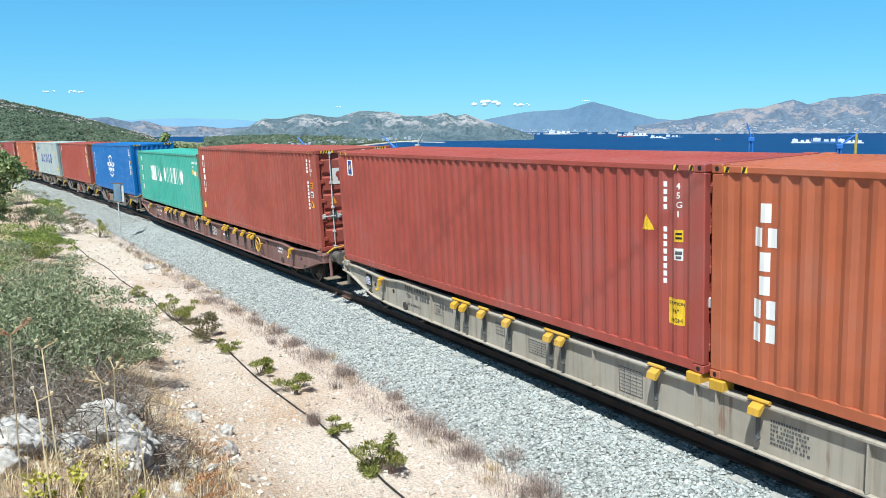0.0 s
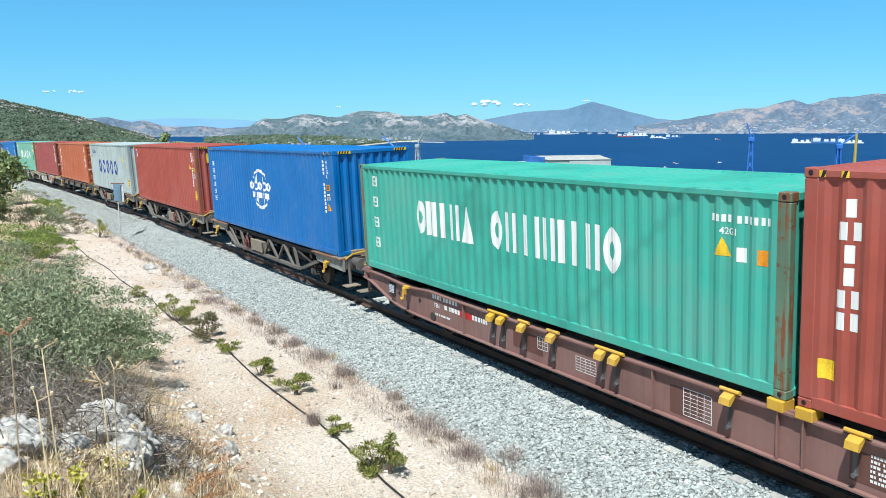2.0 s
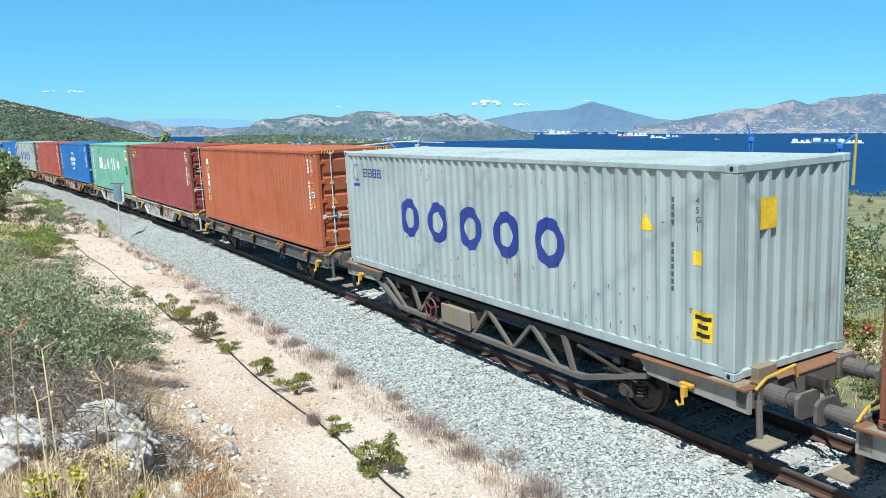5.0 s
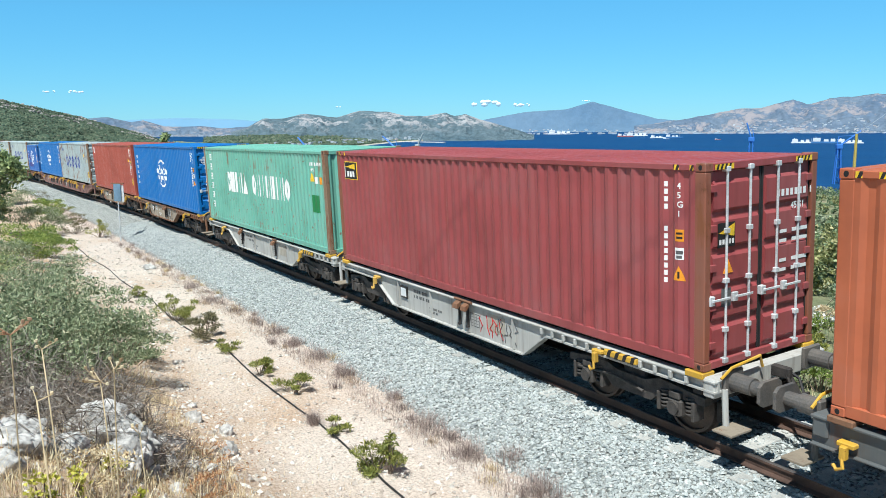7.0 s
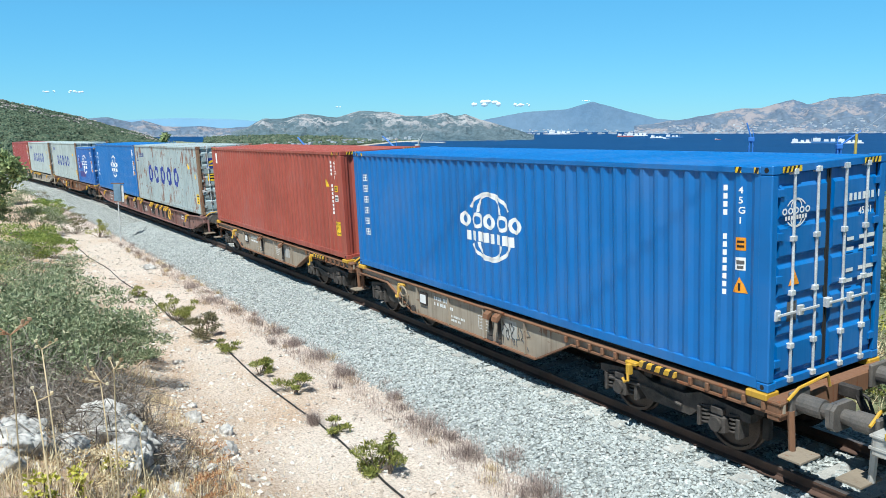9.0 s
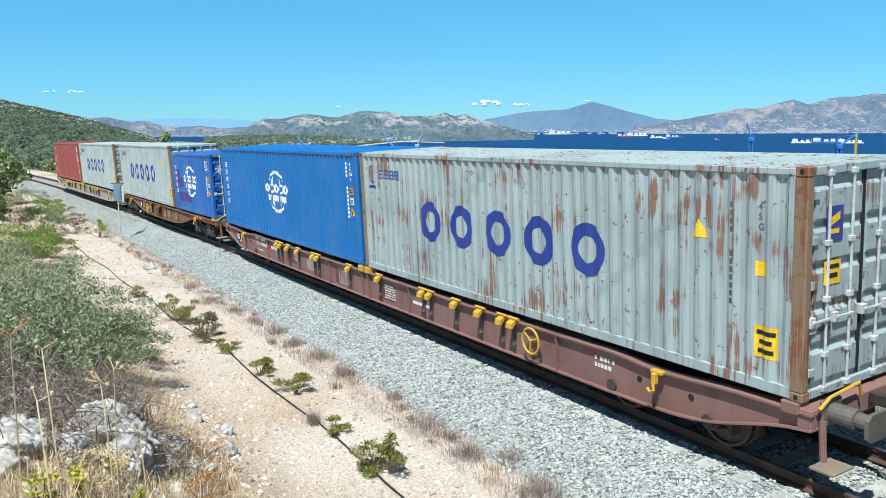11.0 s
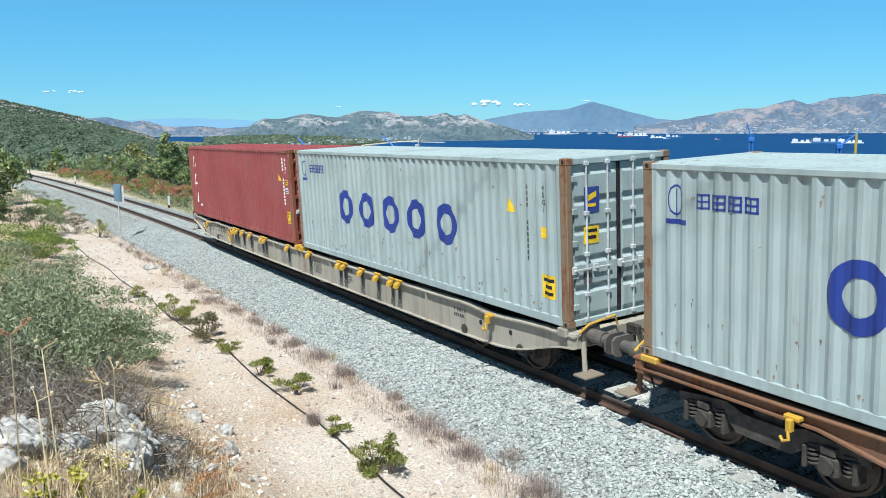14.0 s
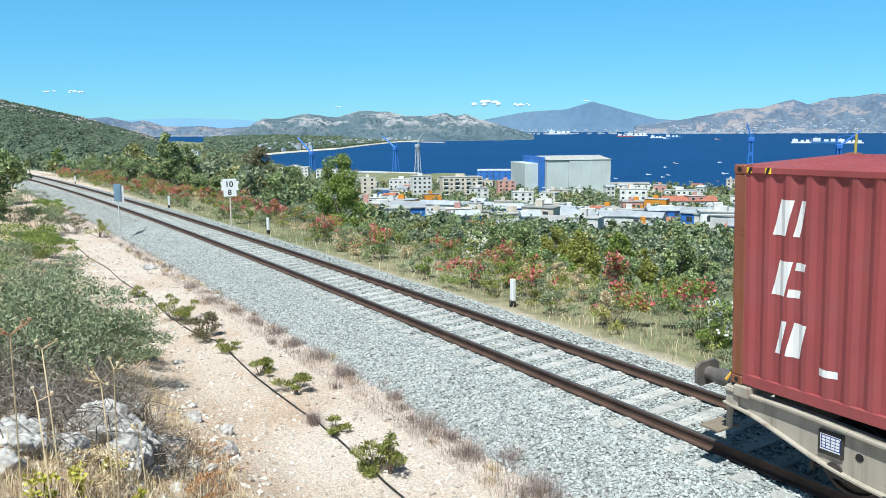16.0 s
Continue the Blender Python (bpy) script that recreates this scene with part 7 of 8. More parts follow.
def blades(pts, height, width, rng, lean=0.35):
    """Grass blades: tall thin triangles, bent once."""
    n = len(pts)
    a, k = rng.uniform(0, math.tau, n), np.abs(rng.normal(0, lean, n))
    h = height * rng.uniform(0.5, 1.2, n)
    d = np.stack([np.cos(a) * k, np.sin(a) * k, np.ones(n)], -1)
    s = np.stack([-np.sin(a), np.cos(a), np.zeros(n)], -1) * (width / 2)
    p = np.asarray(pts)
    mid = p + d * (h * 0.55)[:, None]
    tip = mid + d * (h * 0.45)[:, None] + np.stack([np.cos(a), np.sin(a), -0.3 * np.ones(n)], -1) * (h * 0.3 * k)[:, None]
    v = np.stack([p - s, p + s, mid + s * 0.7, mid - s * 0.7, tip], 1).reshape(-1, 3)
    b = (np.arange(n) * 5)[:, None]
    f = [tuple(r) for r in (b + np.array([0, 1, 2, 3])).tolist()] + [tuple(r) for r in (b + np.array([3, 2, 4])).tolist()]
    return v, f


def mesh_of(name, v, f, material):
    me = bpy.data.meshes.new(name)
    me.from_pydata(np.asarray(v).tolist(), [], [tuple(x) for x in (f.tolist() if isinstance(f, np.ndarray) else f)])
    me.materials.append(material)
    me.update()
    return me


M["leaf_olive"] = islands("grey_green_leaves", [(0, (0.110, 0.152, 0.080)), (0.5, (0.225, 0.278, 0.150)), (0.85, (0.390, 0.435, 0.265)), (1, (0.560, 0.530, 0.350))], 0.6, 3, 0.4, 0.2)
M["leaf_green"] = islands("fresh_green_leaves", [(0, (0.095, 0.151, 0.034)), (0.5, (0.210, 0.302, 0.067)), (1, (0.420, 0.454, 0.121))], 0.6, 3, 0.4, 0.25)
M["leaf_dark"] = islands("dark_tree_leaves", [(0, (0.101, 0.156, 0.074)), (0.5, (0.246, 0.321, 0.144)), (1, (0.524, 0.575, 0.264))], 0.6, 1, 0.35, 0.2)
M["leaf_brown"] = islands("brownish_tree_leaves", [(0, (0.090, 0.087, 0.045)), (0.5, (0.195, 0.180, 0.098)), (1, (0.330, 0.285, 0.165))], 0.7, 1, 0.3, 0.2)
M["leaf_lime"] = islands("yellow_green_leaves", [(0, (0.173, 0.207, 0.050)), (0.5, (0.318, 0.343, 0.087)), (1, (0.520, 0.454, 0.124))], 0.6, 2, 0.35, 0.25)
M["leaf_dry"] = islands("dry_straw", [(0, (0.337, 0.236, 0.130)), (0.5, (0.641, 0.505, 0.312)), (1, (0.900, 0.793, 0.554))], 0.8, 2, 0.2, 0.2)
M["leaf_ash"] = islands("grey_dry_twigs", [(0, (0.253, 0.189, 0.137)), (0.5, (0.466, 0.359, 0.276)), (1, (0.699, 0.558, 0.421))], 0.9, 2, 0.1)
M["leaf_young"] = islands("olive_young_leaves", [(0, (0.10, 0.125, 0.03)), (0.5, (0.235, 0.265, 0.065)), (1, (0.44, 0.42, 0.12))], 0.6, 3, 0.4, 0.25)
M["leaf_russet"] = islands("russet_dry_leaves", [(0, (0.290, 0.128, 0.064)), (0.5, (0.536, 0.285, 0.144)), (1, (0.797, 0.540, 0.304))], 0.8, 2, 0.2, 0.2)
M["leaf_mauve"] = islands("mauve_grey_dry_heads", [(0, (0.17, 0.125, 0.11)), (0.5, (0.33, 0.26, 0.235)), (1, (0.53, 0.45, 0.40))], 0.9, 2, 0.1)
M["dead_twig"] = islands("bleached_dead_twigs", [(0, (0.101, 0.078, 0.062)), (0.5, (0.234, 0.199, 0.168)), (1, (0.406, 0.359, 0.304))], 0.9, 4, 0.1)
M["petal_red"] = islands("red_pink_petals", [(0, (0.45, 0.05, 0.06)), (0.5, (0.62, 0.16, 0.17)), (1, (0.75, 0.36, 0.34))], 0.7, 2, 0.2, 0.2)
M["petal_white"] = islands("white_petals", [(0, (0.7, 0.68, 0.62)), (1, (0.85, 0.84, 0.80))], 0.7, 2, 0.2, 0.2)
M["euphorbia"] = islands("acid_yellow_bracts", [(0, (0.403, 0.420, 0.063)), (1, (0.731, 0.651, 0.147))], 0.6, 2, 0.3, 0.2)
M["bark"] = plain("grey_brown_bark", (0.17, 0.13, 0.10), 0.95, scale=6, relief=0.6)
M["limestone"] = plain("weathered_limestone", (0.47, 0.455, 0.43), 0.95, scale=5, spread=0.55, fine=25, relief=0.6, dist=0.02, rand=0.12)
M["pebbles"] = islands("pale_pebbles", [(0, (0.335, 0.279, 0.233)), (0.5, (0.539, 0.502, 0.446)), (1, (0.670, 0.642, 0.595))], 0.95, 10)
M["red_earth"] = islands("reddish_clods", [(0, (0.26, 0.13, 0.07)), (1, (0.45, 0.30, 0.19))], 1.0, 10)


def crown_points(n, h, r, rng, clumps, low=0.25):
    """Leaf places gathered in uneven clumps through a crown of height h and radius r."""
    c = []
    while len(c) < clumps:
        p = rng.uniform(-1, 1, 3)
        if p @ p < 1 and p @ p > 0.12:
            zz = low * h + (p[2] * 0.5 + 0.5) * (1 - low) * h
            taper = 1.0 - 0.45 * max(0, p[2])
            c.append((p[0] * r * taper, p[1] * r * taper, zz))
    c = np.array(c)
    k = rng.integers(0, clumps, n)
    size = rng.uniform(0.16, 0.34, clumps)[k][:, None] * np.array([r, r, min(r, h * 0.4)]) * 1.1
    q = rng.normal(0, 1, (n, 3))
    q /= np.linalg.norm(q, axis=1)[:, None] + 1e-9
    return c[k] + q * size * rng.uniform(0.5, 1.05, (n, 1)), c


def tree(x, y, h, r, tone, seed):
    rng = np.random.default_rng(seed)
    mat_, lab = (("leaf_dark", "dark green olive-like tree on the slope"), ("leaf_green", "bright green leafy tree beside the line"),
                 ("leaf_brown", "sparse brownish eucalyptus tree"), ("leaf_lime", "light yellow-green pine on the slope"))[tone]
    z = float(ground_height(x, y)) - 0.1
    o = thing("tree", lab, "tree", "trees on the slope", pose(x, y, z))
    pts, cl = crown_points(int(3200 + 700 * h), h, r, rng, 30 if h > 4 else 18, 0.18)
    sh = Shape().rod((0, 0, 0), (rng.uniform(-.1, .1) * r, 0, h * 0.45), 0.045 * h * 0.55, 8, 0.022 * h * 0.6)
    sh.rod((rng.uniform(-.05, .05) * r, 0, h * 0.42), (0, 0, h * 0.85), 0.022 * h * .6, 6, 0.01)
    for c in cl[:12]:
        sh.rod((0, 0, min(h * 0.5, c[2] * 0.6)), tuple(c), 0.012 * h * .6, 5, 0.008)
    part("trunk", sh, M["bark"], o, "grey-brown trunk and limbs")
    v, f = leaves(pts, 0.15 if h < 5 else 0.22, 0.27, rng, 0.1)
    part("crown", mesh_of("crown", v, f, M[mat_]), None, o)


TREES_A = [(-73.6, 14.5, 5.4, 1.2, 0), (-87.9, 19.4, 6.4, 1.3, 0), (-90.8, 27.8, 8.6, 2.1, 2), (-75.8, 25.5, 6.9, 1.7, 0), (-64.6, 27.0, 9.3, 2.2, 1), (-84.1, 12.4, 3.5, 1.5, 0), (-199.4, 14.9, 6.2, 1.9, 1), (-149.1, 16.1, 4.7, 2.2, 0), (-129.0, 16.3, 3.6, 1.6, 1), (-98.5, 17.3, 3.0, 1.4, 0), (-103.5, 37.2, 9.0, 2.2, 0), (-72.9, 17.6, 3.0, 1.4, 0), (-81.9, 37.2, 7.1, 2.0, 0), (-62.2, 41.8, 7.3, 2.6, 0), (-56.4, 41.5, 6.5, 1.8, 0), (-66.4, 53.0, 6.0, 1.8, 3), (-47.2, 40.2, 5.2, 1.8, 3)]
TREES_B = [(-94.3, 56.7, 6.7, 2.4, 0), (-54.7, 51.3, 6.2, 1.2, 1), (-38.8, 39.0, 4.0, 0.9, 3), (-40.7, 44.1, 5.8, 1.2, 0), (-96.6, 52.6, 5.5, 2.4, 0), (-93.2, 36.1, 6.8, 1.8, 0), (-71.6, 35.7, 4.5, 1.6, 0), (-36.0, 34.7, 3.3, 1.1, 0), (-87.0, 23.1, 4.4, 1.6, 0), (-42.1, 27.0, 4.0, 1.1, 0), (-32.6, 37.9, 3.8, 0.9, 0), (-26.5, 30.0, 2.4, 0.9, 0), (-40.1, 20.4, 0.9, 0.8, 3), (-38.0, 29.3, 3.4, 1.2, 0), (-51.9, 30.2, 4.0, 1.5, 0), (-34.9, 28.5, 3.0, 1.0, 1), (-96.1, 27.6, 5.0, 1.4, 0)]
for k, t in enumerate(TREES_A + TREES_B):
    tree(*t, seed=100 + k)


def bush(x, y, h, r, mat_, n, leaf, label, seed, group="", name="shrub", aspect=0.17, sink=0.05, flowers=None, nf=0, lift=0.5):
    rng = np.random.default_rng(seed)
    z = float(ground_height(x, y)) - sink
    o = thing(name, label, "shrub", group, pose(x, y, z))
    pts, cl = crown_points(n, h, r, rng, max(8, n // 160), 0.05)
    sh = Shape()
    for c in cl[:14]:
        sh.rod((c[0] * 0.12, c[1] * 0.12, 0), tuple(c), 0.012, 5, 0.005)
    part("branchwork", sh, M["bark"], o, kind="stuff")
    v, f = leaves(pts, leaf, aspect, rng, lift)
    part("foliage", mesh_of("foliage", v, f, M[mat_]), None, o, kind="stuff")
    if flowers:
        top = pts[pts[:, 2] > h * 0.45]
        pk = top[rng.integers(0, len(top), nf // 6)]
        fp = np.repeat(pk, 6, axis=0) + rng.normal(0, 0.05, (len(pk) * 6, 3))
        v, f = leaves(fp * np.array([1.04, 1.04, 1.03]), 0.075, 0.45, rng, 0.5)
        part("blossom", mesh_of("blossom", v, f, M[flowers]), None, o, kind="stuff")
    return o


# grey-green shrubs on the near bank
for k, (x, y, h, r, n) in enumerate(((-14.0, 0.25, 1.65, 1.45, 11000), (-12.4, 0.2, 1.0, 0.9, 5500), (-15.9, 1.45, 1.35, 1.2, 9000), (-18.8, 0.7, 1.5, 1.7, 9000), (-20.5, 2.2, 1.25, 1.3, 6000), (-12.8, -0.9, 1.6, 1.2, 5000), (-17.8, 2.5, 0.9, 0.8, 3500), (-24.0, 1.3, 1.5, 1.6, 5000))):
    bush(x, y, h, r, "leaf_olive", n, 0.085, "dense grey-green shrub on the dry bank", 300 + k, "shrubs on the near bank", aspect=0.15)
for k, (x, y, h, r, m_) in enumerate(((-33.5, 0.9, 1.5, 1.7, "leaf_green"), (-36.5, 2.0, 1.2, 1.2, "leaf_green"), (-30.5, 0.0, 1.3, 1.2, "leaf_olive"), (-47.0, 2.3, 1.5, 1.5, "leaf_olive"), (-55.0, 3.3, 1.3, 1.3, "leaf_green"), (-27.0, -0.5, 1.4, 1.2, "leaf_dark"), (-62.0, 2.2, 1.6, 1.6, "leaf_olive"))):
    bush(x, y, h * 1.15, r, m_, 5200, 0.09, "leafy shrub at the edge of the dirt path", 330 + k, "shrubs on the near bank")
tree(-45.0, 0.25, 5.2, 1.5, 0, 390)
tree(-70.0, -0.2, 5.5, 1.9, 0, 391)

# young plants along the hose
for k, (x, y, h, r, m_, n) in enumerate(((-10.37, 4.84, 0.42, 0.36, "leaf_young", 700), (-12.27, 4.93, 0.20, 0.22, "leaf_young", 260), (-14.65, 5.05, 0.36, 0.34, "leaf_young", 480), (-16.23, 4.84, 0.32, 0.32, "leaf_young", 420),
                                        (-18.44, 4.76, 0.26, 0.36, "leaf_young", 380), (-20.02, 4.55, 0.55, 0.50, "leaf_brown", 900), (-22.38, 4.35, 0.70, 0.52, "leaf_young", 900), (-43.77, 4.9, 0.8, 0.45, "leaf_lime", 600),
                                        (-46.0, 4.0, 0.8, 0.7, "leaf_brown", 700), (-26.5, 4.1, 0.3, 0.3, "leaf_young", 250), (-52.0, 4.6, 0.6, 0.6, "leaf_brown", 500), (-60.0, 4.4, 0.7, 0.7, "leaf_young", 500), (-73.0, 3.8, 0.8, 0.8, "leaf_brown", 500))):
    bush(x, y, h * 1.2, r * 1.25, m_, int(n * 2.8), 0.07, "small young plant on the pale dirt path", 400 + k, "young plants along the path", "young_plant", aspect=0.13, sink=0.02, lift=0.6)
o = bush(-10.2, 5.0, 0.78, 0.12, "leaf_young", 190, 0.08, "upright shoot of a young plant", 460, "young plants along the path", "young_plant", sink=0.02)
hose = Shape()
_hp = []
for s in np.arange(-4.0, -52.0, -0.6):
    p = beside(float(s), -4.80 + 0.05 * math.sin(s * 0.9) + (0.02 * (s + 10) if s < -20 else 0), 0)
    _hp.append((p.x, p.y, float(ground_height(p.x, p.y)) + 0.03))
tagged(new("irrigation_hose", hose.tube(_hp, 0.016, 6).mesh("irrigation_hose", M["rubber"])), "thin black irrigation hose on the dirt path", "hose")


def tuft(x, y, h, r, mat_, n, label, seed, group, width=0.007):
    rng = np.random.default_rng(seed)
    a, d = rng.uniform(0, math.tau, n), r * 0.8 * rng.random(n)
    pts = np.stack([d * np.cos(a), d * np.sin(a) * 0.7, np.zeros(n)], -1)
    v, f = blades(pts, h, width, rng, 0.55)
    me = mesh_of("dry_tuft", v, f, M[mat_])
    ob = new("dry_tuft", me)
    ob.matrix_world = pose(x, y, float(ground_height(x, y)) - 0.02)
    return tagged(ob, label, "grass tuft", group)


for k, (x, y, h, r) in enumerate(((-8.44, 6.58, .40, .5), (-9.55, 6.85, .36, .4), (-10.13, 6.39, .40, .45), (-11.5, 6.37, .42, .6), (-10.85, 6.5, .2, .25), (-15.13, 6.37, .34, .4), (-16.71, 6.41, .36, .55), (-18.17, 6.31, .28, .45),
                                  (-19.5, 6.32, .3, .5), (-21.1, 6.2, .25, .4), (-22.6, 6.1, .25, .5), (-24.5, 5.78, .3, .55), (-27.1, 5.85, .3, .5), (-12.78, 4.75, .36, .2), (-13.2, 6.6, .25, .3), (-7.4, 6.9, .35, .5))):
    tuft(x, y, h * 0.8, r, "leaf_mauve", 380, "grey dry tuft at the ballast edge", 500 + k, "dry tufts by the ballast", 0.006)

_q = random.Random(31)
for k in range(70):
    p = beside(-5 - 0.5 * k - _q.uniform(0, 0.6), -3.15 + _q.gauss(-0.15, 0.22), 0)
    tuft(p.x, p.y, _q.uniform(0.1, 0.24), _q.uniform(0.15, 0.4), _q.choice(["leaf_mauve", "leaf_mauve", "leaf_ash", "leaf_dry"]), 130, "small withered tuft at the ballast edge", 900 + k, "dry tufts by the ballast", 0.006)

_g = np.random.default_rng(9)


def strewn(n, s0, s1, d0, d1, rng, bias=1.0):
    s = s1 + (s0 - s1) * rng.random(n) ** bias
    d = rng.uniform(d0, d1, n)
    x, y, th = np.interp(s, _S, _X), np.interp(s, _S, _Y), np.interp(s, _S, _TH)
    X, Y = x - d * np.sin(th), y + d * np.cos(th)
    return np.stack([X, Y, ground_height(X, Y)], -1)


p = strewn(26000, -45, -4, -9.6, -2.9, _g, 1.5)
stones("path_stones", "small pale stones strewn over the dirt", p, _g.uniform(0.007, 0.026, len(p)) * _g.choice([1, 1, 1, 1, 1.8, 2.6], len(p)), M["pebbles"], _g)
p = strewn(3500, -22, -4, -10.5, -6.0, _g, 1.4)
stones("earth_clods", "reddish earth clods on the bank", p, _g.uniform(0.008, 0.03, len(p)), M["red_earth"], _g)
p = strewn(420, -48, -20, -7.6, -4.9, _g, 1.2)
stones("bank_rubble", "pale limestone rubble along the path", p, _g.uniform(0.04, 0.13, len(p)), M["pebbles"], _g, 0.6)
p = strewn(260, -16, -6, -9.8, -6.4, _g, 1.2)
stones("bank_stones", "broken limestone on the near bank", p, _g.uniform(0.03, 0.10, len(p)), M["pebbles"], _g, 0.7)
# dry grass and weeds
v1, f1 = blades(strewn(26000, -17, -2.5, -11.5, -6.9, _g, 1.6), 0.24, 0.007, _g, 0.5)
tagged(new("dry_grass", mesh_of("dry_grass", v1, f1, M["leaf_dry"])), "dry straw-coloured grass on the bank", "grass", kind="stuff")
v1, f1 = blades(strewn(1600, -26, -6, -8.0, -5.2, _g), 0.13, 0.006, _g, 0.6)
tagged(new("sparse_grass", mesh_of("sparse_grass", v1, f1, M["leaf_dry"])), "sparse dry grass beside the path", "grass", kind="stuff")
v1, f1 = blades(strewn(15000, -120, -4, 3.4, 11, _g, 1.5), 0.30, 0.012, _g, 0.55)
tagged(new("verge_grass", mesh_of("verge_grass", v1, f1, M["leaf_olive"])), "grey-green grass on the far verge", "grass", kind="stuff")
v1, f1 = blades(strewn(15000, -120, -4, 2.7, 9, _g, 1.4), 0.30, 0.012, _g, 0.5)
tagged(new("dry_verge_grass", mesh_of("dry_verge_grass", v1, f1, M["leaf_dry"])), "dry grass along the far ballast edge", "grass", kind="stuff")
v1, f1 = blades(strewn(14000, -70, -6, -3.7, -2.8, _g, 1.4), 0.15, 0.006, _g, 0.6)
tagged(new("edge_weeds", mesh_of("edge_weeds", v1, f1, M["leaf_mauve"])), "grey weeds along the near ballast edge", "weeds", kind="stuff")

# tall dry stalks and acid-yellow weeds close by
rng = np.random.default_rng(21)
for k, (x, y, h) in enumerate(((-6.9, 0.05, 1.5), (-7.1, 0.35, 1.25), (-6.7, 0.75, 1.5), (-7.4, 0.8, 1.2), (-6.4, 0.25, 0.95), (-7.0, -0.1, 1.1), (-6.8, 1.0, 0.9))):
    z = float(ground_height(x, y))
    o = thing("dry_stalk", "tall dry pale stalk with withered head", "weed", "dry stalks on the bank", pose(x, y, z))
    bend = rng.uniform(-0.4, 0.4)
    pts = [(bend * t * t, 0.1 * bend * t, h * t) for t in np.linspace(0, 1, 7)]
    part("stem", Shape().tube(pts, 0.006, 5), M["leaf_dry"], o)
    sh = Shape()
    for j in range(11 if k in (0, 3) else 4):
        a = rng.uniform(0, math.tau)
        b = 0.17 if k in (0, 3) else 0.08
        e = (pts[-1][0] + b * math.cos(a), b * math.sin(a), h + rng.uniform(0.0, 0.12))
        sh.rod(pts[-1], e, 0.004, 4).rod(e, (e[0], e[1], e[2] + 0.02), 0.014, 5)
    part("head", sh, M["leaf_dry"] if k else M["red_earth"], o)
for k, (x, y) in enumerate(((-6.6, 0.55), (-6.2, 0.85), (-7.6, 0.5), (-6.3, 0.35), (-7.2, 1.0), (-6.0, 0.6), (-8.6, 0.9), (-6.9, 0.2))):
    bush(x, y, 0.34, 0.16, "euphorbia", 170, 0.05, "acid-yellow spurge among dry grass", 600 + k, "spurge plants", "spurge", aspect=0.3, sink=0.02)
bush(-11.3, 2.2, 0.4, 0.45, "leaf_ash", 900, 0.05, "withered grey brushwood on the rocks", 640, "", "brushwood")
bush(-10.6, 1.6, 0.45, 0.5, "leaf_ash", 1100, 0.05, "withered grey brushwood beside a boulder", 641, "", "brushwood")
bush(-8.2, 0.6, 0.35, 0.7, "leaf_dry", 1200, 0.05, "straw-coloured dry brush on the bank", 645, "", "brushwood")
bush(-7.6, 1.6, 0.3, 0.5, "leaf_lime", 420, 0.05, "yellowish low brush below the boulder", 646, "", "brushwood")


def twigs(x, y, h, r, n, label, seed):
    """Dead branches, each bent twice, crossing one another."""
    rng = np.random.default_rng(seed)
    V, F = [], []
    for i in range(n):
        a, d = rng.uniform(0, math.tau), r * math.sqrt(rng.random())
        p = np.array([d * math.cos(a), d * math.sin(a), h * rng.random() ** 1.3])
        w = rng.normal(0, 1, 3) * np.array([1, 1, 0.75]) + np.array([0, 0, 0.35])
        w /= np.linalg.norm(w)
        L, t = rng.uniform(0.15, 0.55), rng.uniform(0.003, 0.008)
        u = np.cross(w, [0.3, 0.2, 1.0])
        u /= np.linalg.norm(u) + 1e-9
        q = np.cross(w, u)
        m = p + w * L * 0.5 + rng.normal(0, 0.04, 3)
        e = p + w * L + rng.normal(0, 0.09, 3)
        b = len(V)
        for c, k in ((p, 1.0), (m, 0.7), (e, 0.3)):
            V += [c + u * t * k, c - u * t * k * 0.5 + q * t * k * 0.87, c - u * t * k * 0.5 - q * t * k * 0.87]
        for s in (0, 3):
            F += [(b + s + j, b + s + (j + 1) % 3, b + s + 3 + (j + 1) % 3, b + s + 3 + j) for j in range(3)]
    V = np.array(V)
    V[:, 2] = np.maximum(V[:, 2], 0.0)
    ob = new("brushwood", mesh_of("brushwood", V, F, M["dead_twig"]))
    ob.matrix_world = pose(x, y, float(ground_height(x, y)) - 0.02)
    return tagged(ob, label, "brushwood", "dead brushwood on the bank")


for k, (x, y, h, r, n) in enumerate(((-11.1, 0.35, 0.75, 0.75, 420), (-11.6, 0.95, 0.6, 0.7, 360), (-10.9, -0.2, 0.9, 0.7, 360), (-10.5, 0.1, 0.5, 0.5, 200), (-10.9, 1.45, 0.35, 0.5, 180), (-10.1, 0.75, 0.75, 0.6, 240), (-9.6, 0.3, 0.55, 0.5, 110), (-12.2, 1.5, 0.5, 0.5, 160), (-9.7, 1.85, 0.2, 0.35, 60))):
    twigs(x, y, h, r, n, "tangle of dead grey twigs on the stony bank", 660 + k)
bush(-8.0, 2.5, 0.28, 0.4, "leaf_lime", 500, 0.04, "low yellowish herb on reddish soil", 643, "", "herb")
bush(-7.4, 3.2, 0.24, 0.35, "leaf_lime", 400, 0.04, "low yellowish herb at the bank's foot", 644, "", "herb")


